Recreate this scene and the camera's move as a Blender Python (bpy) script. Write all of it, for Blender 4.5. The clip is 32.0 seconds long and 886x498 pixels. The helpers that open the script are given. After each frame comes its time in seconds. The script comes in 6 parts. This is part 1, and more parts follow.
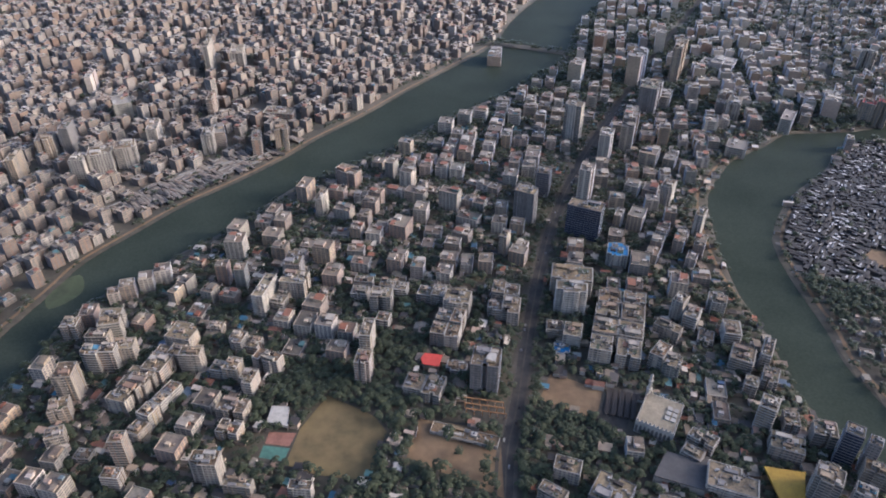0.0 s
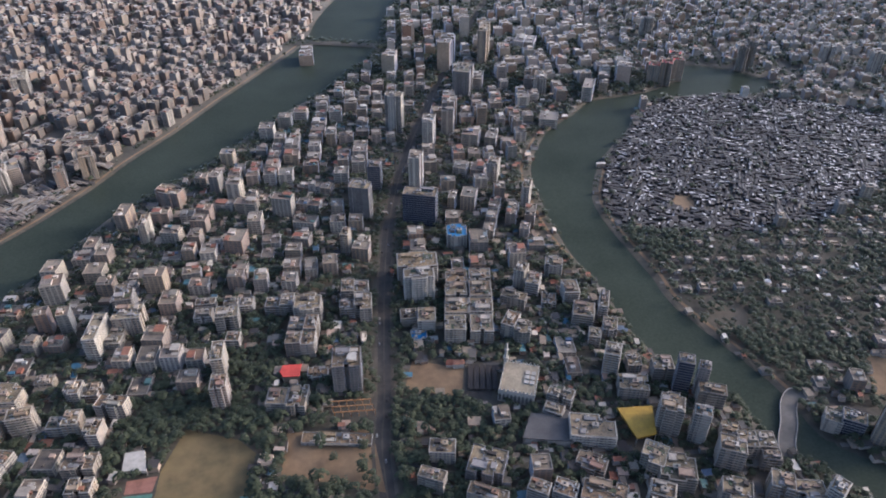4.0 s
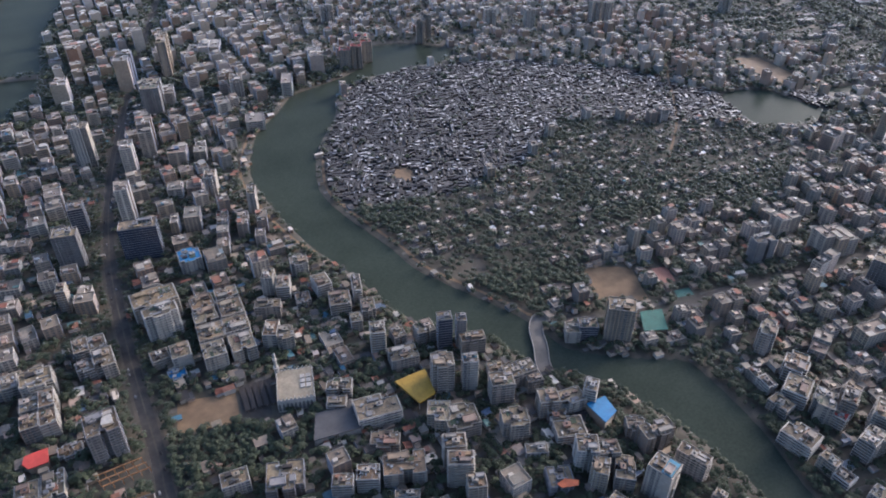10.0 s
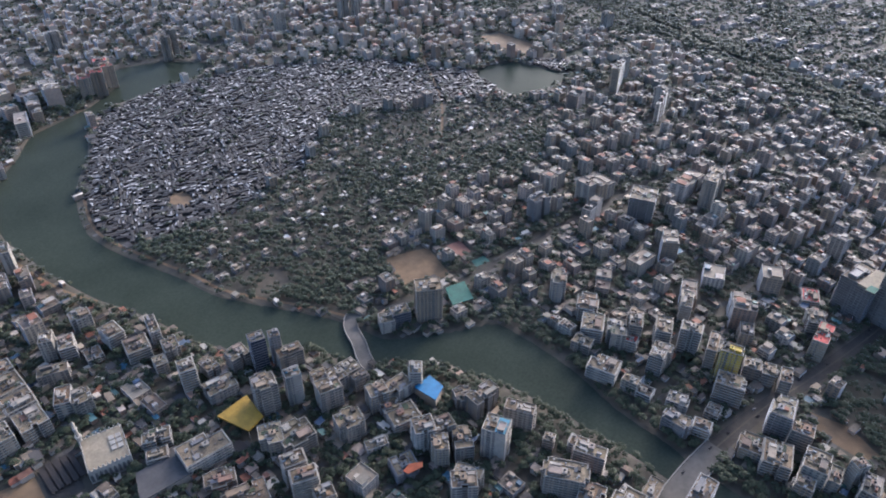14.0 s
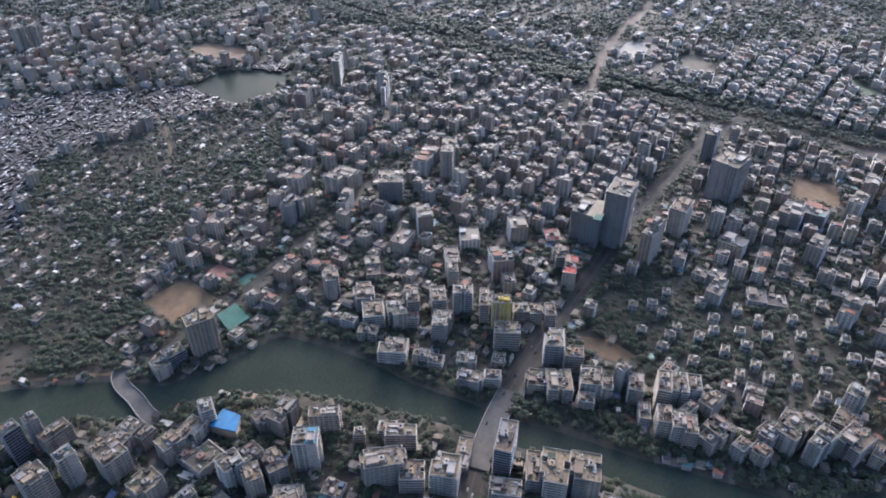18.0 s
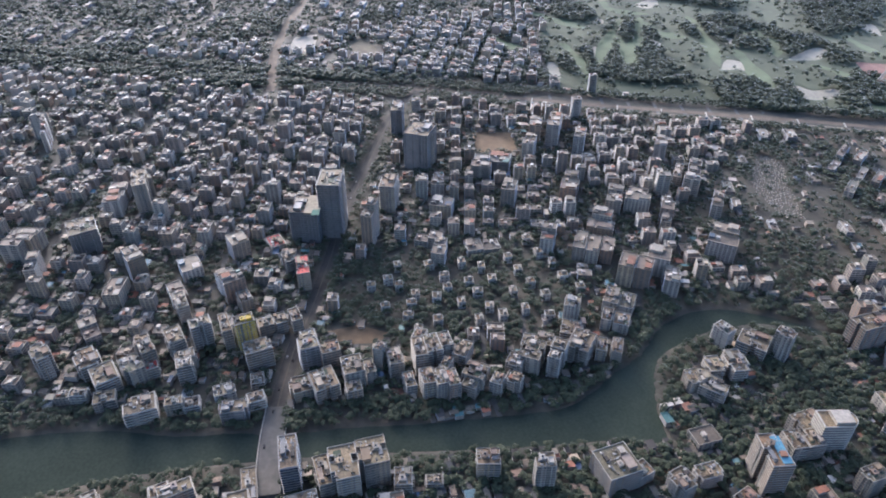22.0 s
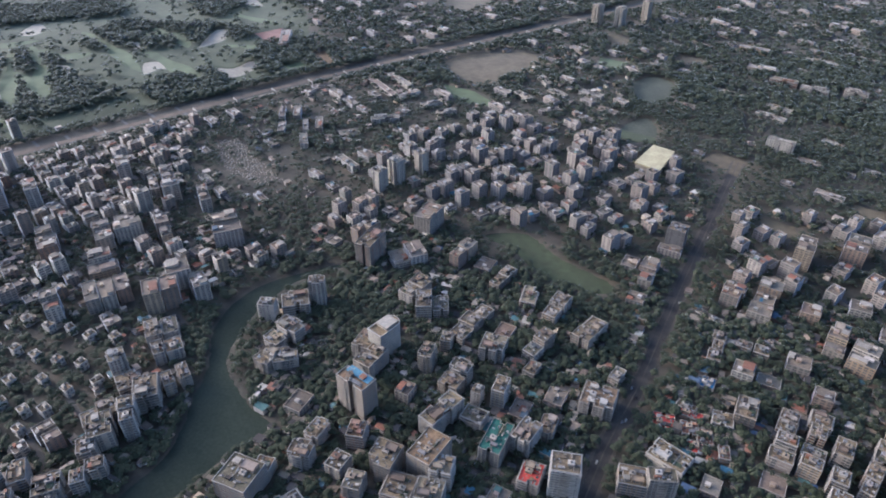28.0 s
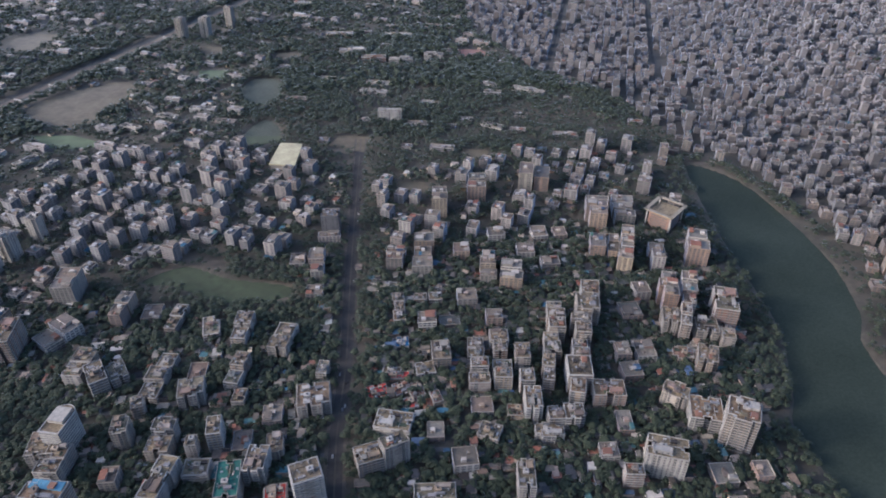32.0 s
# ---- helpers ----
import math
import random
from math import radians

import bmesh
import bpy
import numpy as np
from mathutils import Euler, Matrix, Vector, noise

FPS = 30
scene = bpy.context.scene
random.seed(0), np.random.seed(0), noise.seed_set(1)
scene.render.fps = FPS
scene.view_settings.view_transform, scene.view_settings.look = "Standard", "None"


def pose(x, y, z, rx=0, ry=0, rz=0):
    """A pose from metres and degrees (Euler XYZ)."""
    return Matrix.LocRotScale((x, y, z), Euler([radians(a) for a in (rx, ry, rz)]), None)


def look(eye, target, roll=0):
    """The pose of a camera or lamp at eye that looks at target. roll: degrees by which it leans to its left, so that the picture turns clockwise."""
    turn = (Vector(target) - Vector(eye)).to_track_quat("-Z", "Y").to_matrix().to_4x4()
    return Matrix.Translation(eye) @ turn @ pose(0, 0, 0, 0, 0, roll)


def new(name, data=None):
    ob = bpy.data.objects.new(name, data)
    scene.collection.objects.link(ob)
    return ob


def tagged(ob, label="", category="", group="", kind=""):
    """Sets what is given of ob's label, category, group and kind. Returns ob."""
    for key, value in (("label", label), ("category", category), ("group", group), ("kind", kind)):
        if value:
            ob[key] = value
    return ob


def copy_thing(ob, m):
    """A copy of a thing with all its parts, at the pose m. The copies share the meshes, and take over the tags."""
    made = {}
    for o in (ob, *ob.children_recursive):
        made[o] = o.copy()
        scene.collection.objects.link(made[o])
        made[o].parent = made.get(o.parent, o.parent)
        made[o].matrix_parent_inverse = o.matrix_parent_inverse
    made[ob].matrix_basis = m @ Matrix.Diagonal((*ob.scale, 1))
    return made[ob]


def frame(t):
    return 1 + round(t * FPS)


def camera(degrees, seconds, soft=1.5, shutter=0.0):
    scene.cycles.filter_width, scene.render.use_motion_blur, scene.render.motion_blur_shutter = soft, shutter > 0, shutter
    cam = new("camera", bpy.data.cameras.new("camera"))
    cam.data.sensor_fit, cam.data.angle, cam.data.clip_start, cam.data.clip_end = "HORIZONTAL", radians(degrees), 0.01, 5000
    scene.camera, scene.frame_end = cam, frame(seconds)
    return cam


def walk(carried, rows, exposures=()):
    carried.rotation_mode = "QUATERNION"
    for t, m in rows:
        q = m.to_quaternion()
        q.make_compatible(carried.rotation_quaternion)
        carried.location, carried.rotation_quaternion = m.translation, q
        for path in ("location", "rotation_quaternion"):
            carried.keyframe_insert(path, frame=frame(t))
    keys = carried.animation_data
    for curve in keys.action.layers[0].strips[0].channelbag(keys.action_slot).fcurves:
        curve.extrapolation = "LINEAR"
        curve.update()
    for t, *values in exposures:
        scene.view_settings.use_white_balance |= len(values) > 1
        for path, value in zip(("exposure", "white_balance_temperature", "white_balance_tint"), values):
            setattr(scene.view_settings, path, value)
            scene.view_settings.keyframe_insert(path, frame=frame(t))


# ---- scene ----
# Aerial panorama: the camera hangs 500 m over the city and turns once half way round.
cam = camera(64.42, 32.0, soft=1.9)
ALTITUDE = 500.0
TURNS = [  # seconds, heading, pitch, lean in degrees
    (0.0, 0.02, -35.18, 0.23),
    (1.0, -3.75, -35.17, 0.19),
    (2.0, -7.62, -35.25, 0.18),
    (3.0, -11.57, -35.38, 0.18),
    (3.5, -13.57, -35.44, 0.18),
    (4.5, -17.60, -35.57, 0.20),
    (5.5, -21.67, -35.68, 0.22),
    (6.0, -23.73, -35.72, 0.23),
    (7.0, -27.90, -35.79, 0.25),
    (8.0, -32.16, -35.84, 0.26),
    (9.0, -36.54, -35.87, 0.27),
    (10.0, -41.08, -35.88, 0.28),
    (11.0, -45.79, -35.89, 0.28),
    (12.0, -50.70, -35.90, 0.27),
    (13.0, -55.81, -35.91, 0.25),
    (14.0, -61.12, -35.92, 0.23),
    (14.5, -63.86, -35.93, 0.22),
    (15.5, -69.49, -35.96, 0.20),
    (16.5, -75.33, -35.99, 0.17),
    (17.0, -78.33, -36.01, 0.16),
    (18.0, -84.49, -36.04, 0.13),
    (19.0, -90.88, -36.07, 0.10),
    (20.0, -97.50, -36.10, 0.08),
    (21.0, -104.37, -36.12, 0.06),
    (22.0, -111.49, -36.13, 0.04),
    (23.0, -118.84, -36.13, 0.03),
    (24.0, -126.40, -36.11, 0.03),
    (25.0, -134.12, -36.09, 0.03),
    (25.5, -138.03, -36.07, 0.03),
    (26.5, -145.94, -36.04, 0.04),
    (27.5, -153.94, -35.99, 0.06),
    (28.0, -157.96, -35.97, 0.07),
    (29.0, -166.10, -35.91, 0.08),
    (30.0, -174.34, -35.83, 0.09),
    (31.0, -182.66, -35.74, 0.10),
    (32.0, -190.79, -35.60, 0.09),
]
walk(cam, [(t, pose(0, 0, ALTITUDE, 90 + p, 0, h) @ pose(0, 0, 0, 0, 0, r)) for t, h, p, r in TURNS],
     exposures=[(0, 1.44, 5050, 18), (8, 1.46, 5000, 18), (16, 1.68, 4900, 16), (24, 1.76, 4900, 16), (32, 1.24, 4760, 18)])

# ---- light: a hazy afternoon, low warm sun under a pale sky ----
SUN_HEADING, SUN_HEIGHT = -91.0, 18.5
sun_way = Vector((-math.sin(radians(SUN_HEADING)) * math.cos(radians(SUN_HEIGHT)),
                  math.cos(radians(SUN_HEADING)) * math.cos(radians(SUN_HEIGHT)), math.sin(radians(SUN_HEIGHT))))
world = bpy.data.worlds.new("hazy_sky")
world.use_nodes = True
scene.world = world
sky = world.node_tree.nodes.new("ShaderNodeTexSky")
sky.sky_type, sky.sun_disc = "NISHITA", False
sky.sun_elevation, sky.sun_rotation = radians(SUN_HEIGHT), math.atan2(sun_way.x, sun_way.y)
sky.air_density, sky.dust_density, sky.ozone_density = 1.0, 7.0, 1.0
world.node_tree.links.new(sky.outputs[0], world.node_tree.nodes["Background"].inputs[0])
world.node_tree.nodes["Background"].inputs[1].default_value = 0.15
sun = new("sun", bpy.data.lights.new("sun", "SUN"))
sun.data.energy, sun.data.angle, sun.data.color = 1.15, radians(8), (1.0, 0.80, 0.61)
sun.matrix_world = look(sun_way * 100, (0, 0, 0))


# ---- materials: colours of fresh paint, all scaled darker and warmer ----
COLOUR_SCALE = (0.67, 0.625, 0.55)
def material(name, colours, rough=0.85, grain=0.25, stain=0.02, vary="island", metal=0.0, bump=0.3, dust_haze=0.0, spread=0.25, gloss=0.3, hair=0.28, sheen_tint=(0.80, 0.90, 1.0)):
    """A worn surface: a colour picked piece by piece from a ramp, broken up by grain and by wide stains."""
    m = bpy.data.materials.new(name)
    m.use_nodes = True
    nodes, links = m.node_tree.nodes, m.node_tree.links
    shader = nodes["Principled BSDF"]
    ramp = nodes.new("ShaderNodeValToRGB")
    ramp.color_ramp.interpolation = "LINEAR"
    while len(ramp.color_ramp.elements) < len(colours):
        ramp.color_ramp.elements.new(0.5)
    for i, c in enumerate(colours):
        ramp.color_ramp.elements[i].position = i / max(1, len(colours) - 1)
        ramp.color_ramp.elements[i].color = (c[0] * COLOUR_SCALE[0], c[1] * COLOUR_SCALE[1], c[2] * COLOUR_SCALE[2], 1)
    where = nodes.new("ShaderNodeNewGeometry")
    if vary == "island":
        links.new(where.outputs["Random Per Island"], ramp.inputs[0])
    elif vary == "object":
        info = nodes.new("ShaderNodeObjectInfo")
        links.new(info.outputs["Random"], ramp.inputs[0])
    fine, wide = nodes.new("ShaderNodeTexNoise"), nodes.new("ShaderNodeTexNoise")
    for n, scale in ((fine, grain), (wide, stain)):
        n.inputs["Scale"].default_value, n.inputs["Detail"].default_value = scale, 4
        links.new(where.outputs["Position"], n.inputs["Vector"])
    if vary == "place":
        links.new(wide.outputs[0], ramp.inputs[0])
    mix = nodes.new("ShaderNodeMath")
    mix.operation = "ADD"
    links.new(fine.outputs[0], mix.inputs[0])
    links.new(wide.outputs[0], mix.inputs[1])
    span = nodes.new("ShaderNodeMapRange")
    span.inputs[1].default_value, span.inputs[2].default_value = 0.65, 1.35
    span.inputs[3].default_value, span.inputs[4].default_value = 1 - spread, 1 + spread
    links.new(mix.outputs[0], span.inputs[0])
    tone = nodes.new("ShaderNodeVectorMath")
    tone.operation = "SCALE"
    links.new(ramp.outputs[0], tone.inputs[0])
    links.new(span.outputs[0], tone.inputs["Scale"])
    links.new(tone.outputs[0], shader.inputs["Base Color"])
    shader.inputs["Roughness"].default_value, shader.inputs["Metallic"].default_value = rough, metal
    shader.inputs["Specular IOR Level"].default_value = gloss
    # Sheen pales grazing views: distance haze put into the surface, besides dust.
    if dust_haze:
        shader.inputs["Sheen Weight"].default_value = dust_haze
        shader.inputs["Sheen Roughness"].default_value = hair
        shader.inputs["Sheen Tint"].default_value = (*sheen_tint, 1)
    if bump:
        relief = nodes.new("ShaderNodeBump")
        relief.inputs["Strength"].default_value, relief.inputs["Distance"].default_value = bump, 0.4
        links.new(fine.outputs[0], relief.inputs["Height"])
        links.new(relief.outputs[0], shader.inputs["Normal"])
    return m


# Full weight of the haze sheen; WARM tints it like dust instead of blue.
DUST_HAZE = 1.0
WARM = (1.0, 0.93, 0.82)
WALL_TINTS = [(0.24, 0.22, 0.188), (0.40, 0.37, 0.32), (0.18, 0.137, 0.105), (0.32, 0.25, 0.17), (0.47, 0.445, 0.40), (0.23, 0.145, 0.10), (0.20, 0.21, 0.20), (0.37, 0.305, 0.215), (0.27, 0.195, 0.15), (0.42, 0.405, 0.38)]
ROOF_TINTS = [(0.19, 0.155, 0.12), (0.28, 0.225, 0.16), (0.21, 0.18, 0.15), (0.32, 0.27, 0.20), (0.135, 0.115, 0.09), (0.27, 0.195, 0.135), (0.35, 0.315, 0.26), (0.16, 0.15, 0.12), (0.24, 0.165, 0.115), (0.26, 0.23, 0.195)]
M_WALL = material("painted_plaster", WALL_TINTS, 0.85, 0.3, 0.05, "object", dust_haze=0.6, sheen_tint=WARM)
M_ROOF = material("weathered_concrete_roof", [(c[0] * 0.82, c[1] * 0.77, c[2] * 0.62) for c in ROOF_TINTS], 0.75, 0.5, 0.14, "object", dust_haze=0.6, spread=0.65, gloss=0.3, sheen_tint=WARM)
# City walls lightened, roofs darkened: flat hazy contrast put into the same tints.
M_WALLS = material("haze_toned_plaster_city", [(c[0] * 1.3, c[1] * 1.3, c[2] * 1.3) for c in WALL_TINTS], 0.85, 0.3, 0.05, "island", dust_haze=DUST_HAZE, hair=0.34, sheen_tint=(0.9, 0.95, 1.0))
M_ROOFS = material("haze_toned_roof_city", [(c[0] * 0.74, c[1] * 0.74, c[2] * 0.74) for c in ROOF_TINTS], 0.75, 0.5, 0.14, "island", dust_haze=DUST_HAZE, spread=0.4, gloss=0.3, hair=0.28, sheen_tint=(0.9, 0.95, 1.0))
M_BRICKY = material("brick_and_plaster_city", [(0.174, 0.131, 0.109), (0.226, 0.187, 0.157), (0.287, 0.265, 0.239), (0.183, 0.131, 0.104), (0.235, 0.217, 0.204), (0.348, 0.335, 0.318), (0.200, 0.157, 0.131), (0.157, 0.144, 0.135)], 0.85, 0.3, 0.05, "island", dust_haze=DUST_HAZE)
M_GLASS = material("dark_window", [(0.085, 0.088, 0.092), (0.14, 0.142, 0.145), (0.11, 0.11, 0.113)], 0.35, 0.3, 0.05, "island", bump=0)
M_TRIM = material("pale_trim", [(0.32, 0.295, 0.258), (0.43, 0.405, 0.36)], 0.8, 0.4, 0.1, "object", dust_haze=0.55, sheen_tint=WARM)
M_TANK = material("black_plastic_tank", [(0.04, 0.04, 0.04), (0.10, 0.10, 0.10), (0.07, 0.08, 0.10)], 0.6, 0.5, 0.1, "object")
M_TIN = material("rusted_tin", [(0.034, 0.030, 0.029), (0.055, 0.050, 0.047), (0.10, 0.096, 0.096), (0.040, 0.034, 0.031), (0.075, 0.072, 0.072), (0.048, 0.044, 0.042)], 0.7, 0.5, 0.06, "island", metal=0.0, bump=0.2, dust_haze=0.2, gloss=0.22, hair=0.28)
# Pale new tin; roof glints are put into its base colour.
M_GLINT_TIN = material("pale_glint_tin", [(0.34, 0.335, 0.33), (0.95, 0.93, 0.90), (0.50, 0.49, 0.48), (0.80, 0.78, 0.76), (0.30, 0.30, 0.30)], 0.45, 0.5, 0.06, "island", metal=0.1, bump=0.1, spread=0.1)
M_LEAF = material("tree_leaves", [(0.044, 0.057, 0.035), (0.053, 0.066, 0.040), (0.047, 0.061, 0.037), (0.058, 0.069, 0.043)], 0.8, 0.5, 0.015, "island", dust_haze=0.5, spread=0.2, gloss=0.14, hair=0.26)
M_BARK = material("bark", [(0.10, 0.08, 0.06), (0.16, 0.13, 0.10)], 0.9, 2, 0.3, "object")
M_GROUND = material("dry_earth_and_grass", [(0.054, 0.058, 0.043), (0.066, 0.064, 0.050), (0.105, 0.090, 0.068), (0.058, 0.060, 0.046)], 0.8, 0.12, 0.012, "place", dust_haze=0.65, spread=0.35, gloss=0.25, hair=0.26, sheen_tint=(0.92, 0.93, 0.92))
M_ROAD = material("dusty_asphalt", [(0.052, 0.048, 0.043), (0.08, 0.072, 0.062)], 0.9, 0.2, 0.03, "place", dust_haze=0.2, spread=0.35)
M_LANE = material("lane_paving", [(0.10, 0.095, 0.09), (0.16, 0.15, 0.135)], 0.9, 0.2, 0.03, "place", dust_haze=DUST_HAZE)
M_SAND = material("bare_sand", [(0.16, 0.108, 0.062), (0.215, 0.15, 0.088), (0.115, 0.09, 0.054)], 0.95, 0.1, 0.03, "place", dust_haze=0.5, spread=0.35, sheen_tint=WARM)
M_TRACK = material("brown_roadbed", [(0.15, 0.12, 0.095), (0.20, 0.165, 0.13)], 0.95, 0.1, 0.03, "place", dust_haze=0.3, sheen_tint=WARM)
M_FLAME = material("orange_sheet", [(0.62, 0.16, 0.06), (0.70, 0.20, 0.08)], 0.7, 0.3, 0.1, "place")
M_TAR = material("dark_sheet_roof", [(0.075, 0.075, 0.078), (0.10, 0.098, 0.10)], 0.8, 0.3, 0.08, "place", dust_haze=0.3)
M_PALESAND = material("pale_sand", [(0.34, 0.30, 0.24), (0.42, 0.37, 0.29)], 0.95, 0.1, 0.03, "place", dust_haze=DUST_HAZE)
M_DRYGRASS = material("dry_grass", [(0.085, 0.078, 0.034), (0.165, 0.126, 0.058), (0.12, 0.10, 0.044)], 0.95, 0.1, 0.03, "place", dust_haze=DUST_HAZE, spread=0.3)
M_WATER = material("lake_water", [(0.042, 0.055, 0.045), (0.050, 0.063, 0.052)], 0.3, 0.4, 0.01, "place", bump=0.03, gloss=0.012)
M_YELLOW = material("yellow_sheet", [(0.36, 0.23, 0.02), (0.42, 0.27, 0.03)], 0.6, 0.3, 0.1, "place")
M_BLUE = material("blue_sheet", [(0.03, 0.17, 0.38), (0.04, 0.20, 0.44)], 0.5, 0.3, 0.1, "place")
M_RED = material("red_roof_paint", [(0.50, 0.065, 0.05), (0.58, 0.09, 0.065)], 0.7, 0.3, 0.1, "place")
M_GREEN = material("green_court", [(0.07, 0.17, 0.145), (0.09, 0.20, 0.17)], 0.8, 0.3, 0.1, "place", dust_haze=0.5)
M_COURT = material("red_court", [(0.25, 0.12, 0.09), (0.30, 0.16, 0.12)], 0.8, 0.3, 0.1, "place", dust_haze=0.5)
M_BLUEGLASS = material("blue_curtain_glass", [(0.025, 0.04, 0.075), (0.035, 0.05, 0.09)], 0.15, 0.3, 0.1, "place", bump=0)
M_WHITE = material("white_paint", [(0.38, 0.368, 0.342), (0.47, 0.458, 0.428)], 0.8, 0.3, 0.06, "object", dust_haze=0.55, sheen_tint=WARM)
M_SLATE = material("dark_grey_cladding", [(0.17, 0.17, 0.18), (0.27, 0.26, 0.255), (0.21, 0.20, 0.20)], 0.6, 0.3, 0.06, "object", dust_haze=DUST_HAZE)
M_BRICK = material("red_brown_brick", [(0.24, 0.13, 0.09), (0.31, 0.20, 0.15), (0.27, 0.18, 0.14)], 0.85, 0.5, 0.06, "object", dust_haze=DUST_HAZE)
M_TAN = material("tan_plaster", [(0.34, 0.26, 0.18), (0.40, 0.33, 0.24), (0.30, 0.25, 0.19)], 0.85, 0.3, 0.06, "object", dust_haze=0.55, sheen_tint=WARM)
M_YELLOWWALL = material("yellow_cladding", [(0.48, 0.36, 0.04), (0.54, 0.42, 0.06)], 0.7, 0.3, 0.06, "object", dust_haze=DUST_HAZE)
M_GREENROOF = material("green_coating", [(0.035, 0.13, 0.105), (0.05, 0.16, 0.13)], 0.8, 0.3, 0.1, "object", dust_haze=0.2)
M_POOL = material("pool_water", [(0.10, 0.25, 0.36), (0.14, 0.30, 0.42)], 0.2, 0.3, 0.1, "object", bump=0)
M_GOLF = material("golf_turf", [(0.058, 0.077, 0.046), (0.080, 0.098, 0.058), (0.068, 0.087, 0.052)], 0.85, 0.05, 0.012, "place", dust_haze=0.45, spread=0.3, gloss=0.15, sheen_tint=(0.9, 0.97, 0.95))
M_FAIRWAY = material("fairway_turf", [(0.105, 0.142, 0.076), (0.13, 0.168, 0.092)], 0.85, 0.05, 0.02, "place", dust_haze=0.45, gloss=0.15, sheen_tint=(0.9, 0.97, 0.95))
M_ORANGE = material("orange_scaffold", [(0.36, 0.19, 0.08), (0.42, 0.25, 0.12)], 0.85, 0.4, 0.1, "object", dust_haze=DUST_HAZE)
M_REDS = material("red_tile_sheet", [(0.22, 0.085, 0.05), (0.28, 0.13, 0.08), (0.19, 0.10, 0.07)], 0.8, 0.4, 0.1, "island", dust_haze=0.4)
M_SHEETS = material("coloured_sheet", [(0.05, 0.14, 0.24), (0.10, 0.19, 0.17), (0.06, 0.10, 0.20), (0.16, 0.20, 0.22)], 0.6, 0.4, 0.1, "island")
M_PAVING = material("dusty_paving", [(0.085, 0.074, 0.06), (0.12, 0.104, 0.085)], 0.95, 0.2, 0.04, "place", dust_haze=0.3)
M_TRIMS = material("pale_trim_city", [(0.24, 0.215, 0.18), (0.40, 0.37, 0.325), (0.30, 0.27, 0.225), (0.36, 0.30, 0.23)], 0.8, 0.4, 0.1, "island", dust_haze=DUST_HAZE, hair=0.3)
M_GARDEN = material("roof_garden_plants", [(0.045, 0.065, 0.035), (0.075, 0.09, 0.05)], 0.8, 1.2, 0.3, "object", dust_haze=0.6)
M_WORN = material("worn_grass_field", [(0.11, 0.095, 0.06), (0.15, 0.125, 0.08), (0.12, 0.105, 0.066)], 0.95, 0.1, 0.03, "place", dust_haze=0.35, spread=0.3)
M_WEED = material("floating_weed", [(0.05, 0.066, 0.032), (0.068, 0.086, 0.04)], 0.9, 0.1, 0.03, "place", dust_haze=0.3, spread=0.3)
M_HUT = material("hut_walls", [(0.05, 0.042, 0.036), (0.085, 0.07, 0.06), (0.048, 0.048, 0.05), (0.07, 0.056, 0.046)], 0.85, 0.4, 0.1, "island", dust_haze=0.2)
# Sky reflection put into the pale base colour; gloss is nearly off.
M_POND = material("sky_pale_pond", [(0.34, 0.335, 0.29), (0.42, 0.41, 0.36)], 0.4, 0.2, 0.02, "place", bump=0.02, gloss=0.02, dust_haze=0.4, sheen_tint=WARM)
M_MERE = material("grey_green_pond", [(0.09, 0.102, 0.082), (0.115, 0.128, 0.10)], 0.4, 0.2, 0.02, "place", bump=0.02, gloss=0.012, dust_haze=0.3)
# Far greys raised and their sheen widened in place of haze.
M_GREYCITY = material("haze_lifted_grey_city", [(0.24, 0.228, 0.222), (0.34, 0.32, 0.305), (0.20, 0.186, 0.18), (0.30, 0.256, 0.226), (0.40, 0.38, 0.365), (0.26, 0.217, 0.188)], 0.85, 0.3, 0.05, "island", dust_haze=DUST_HAZE, hair=0.4)
M_LOWCITY = material("dull_plaster_city", [(0.14, 0.135, 0.138), (0.20, 0.195, 0.198), (0.12, 0.115, 0.118), (0.18, 0.158, 0.148), (0.27, 0.265, 0.268), (0.15, 0.136, 0.135)], 0.85, 0.3, 0.05, "island", dust_haze=DUST_HAZE)
# ---- plan of the place, in metres from the point under the camera ----
def pairs(text):
    return np.array([[float(v) for v in p.split(",")] for p in text.split()])


def smooth(points, closed=True, step=4):
    """A soft line through control points."""
    p, out = np.asarray(points, float), []
    n = len(p)
    for i in range(n if closed else n - 1):
        a, b, c, d = [p[(i + k) % n] if closed else p[min(max(i + k, 0), n - 1)] for k in (-1, 0, 1, 2)]
        for s in np.arange(step) / step:
            out.append(0.5 * (2 * b + (c - a) * s + (2 * a - 5 * b + 4 * c - d) * s * s + (3 * b - a - 3 * c + d) * s ** 3))
    if not closed:
        out.append(p[-1])
    return np.array(out)


def inside(ring, x, y):
    hit = np.zeros(np.shape(x), bool)
    for (ax, ay), (bx, by) in zip(ring, np.roll(ring, -1, 0)):
        if ay == by:
            continue
        hit ^= ((ay > y) != (by > y)) & (x < (bx - ax) * (y - ay) / (by - ay) + ax)
    return hit


def far_from(line, x, y, closed=False):
    """The distance of each place from a line."""
    best = np.full(np.shape(x), 1e9)
    ends = np.roll(line, -1, 0) if closed else line[1:]
    for a, b in zip(line, ends):
        d = b - a
        s = np.clip(((x - a[0]) * d[0] + (y - a[1]) * d[1]) / max(d @ d, 1e-9), 0, 1)
        best = np.minimum(best, np.hypot(x - a[0] - s * d[0], y - a[1] - s * d[1]))
    return best


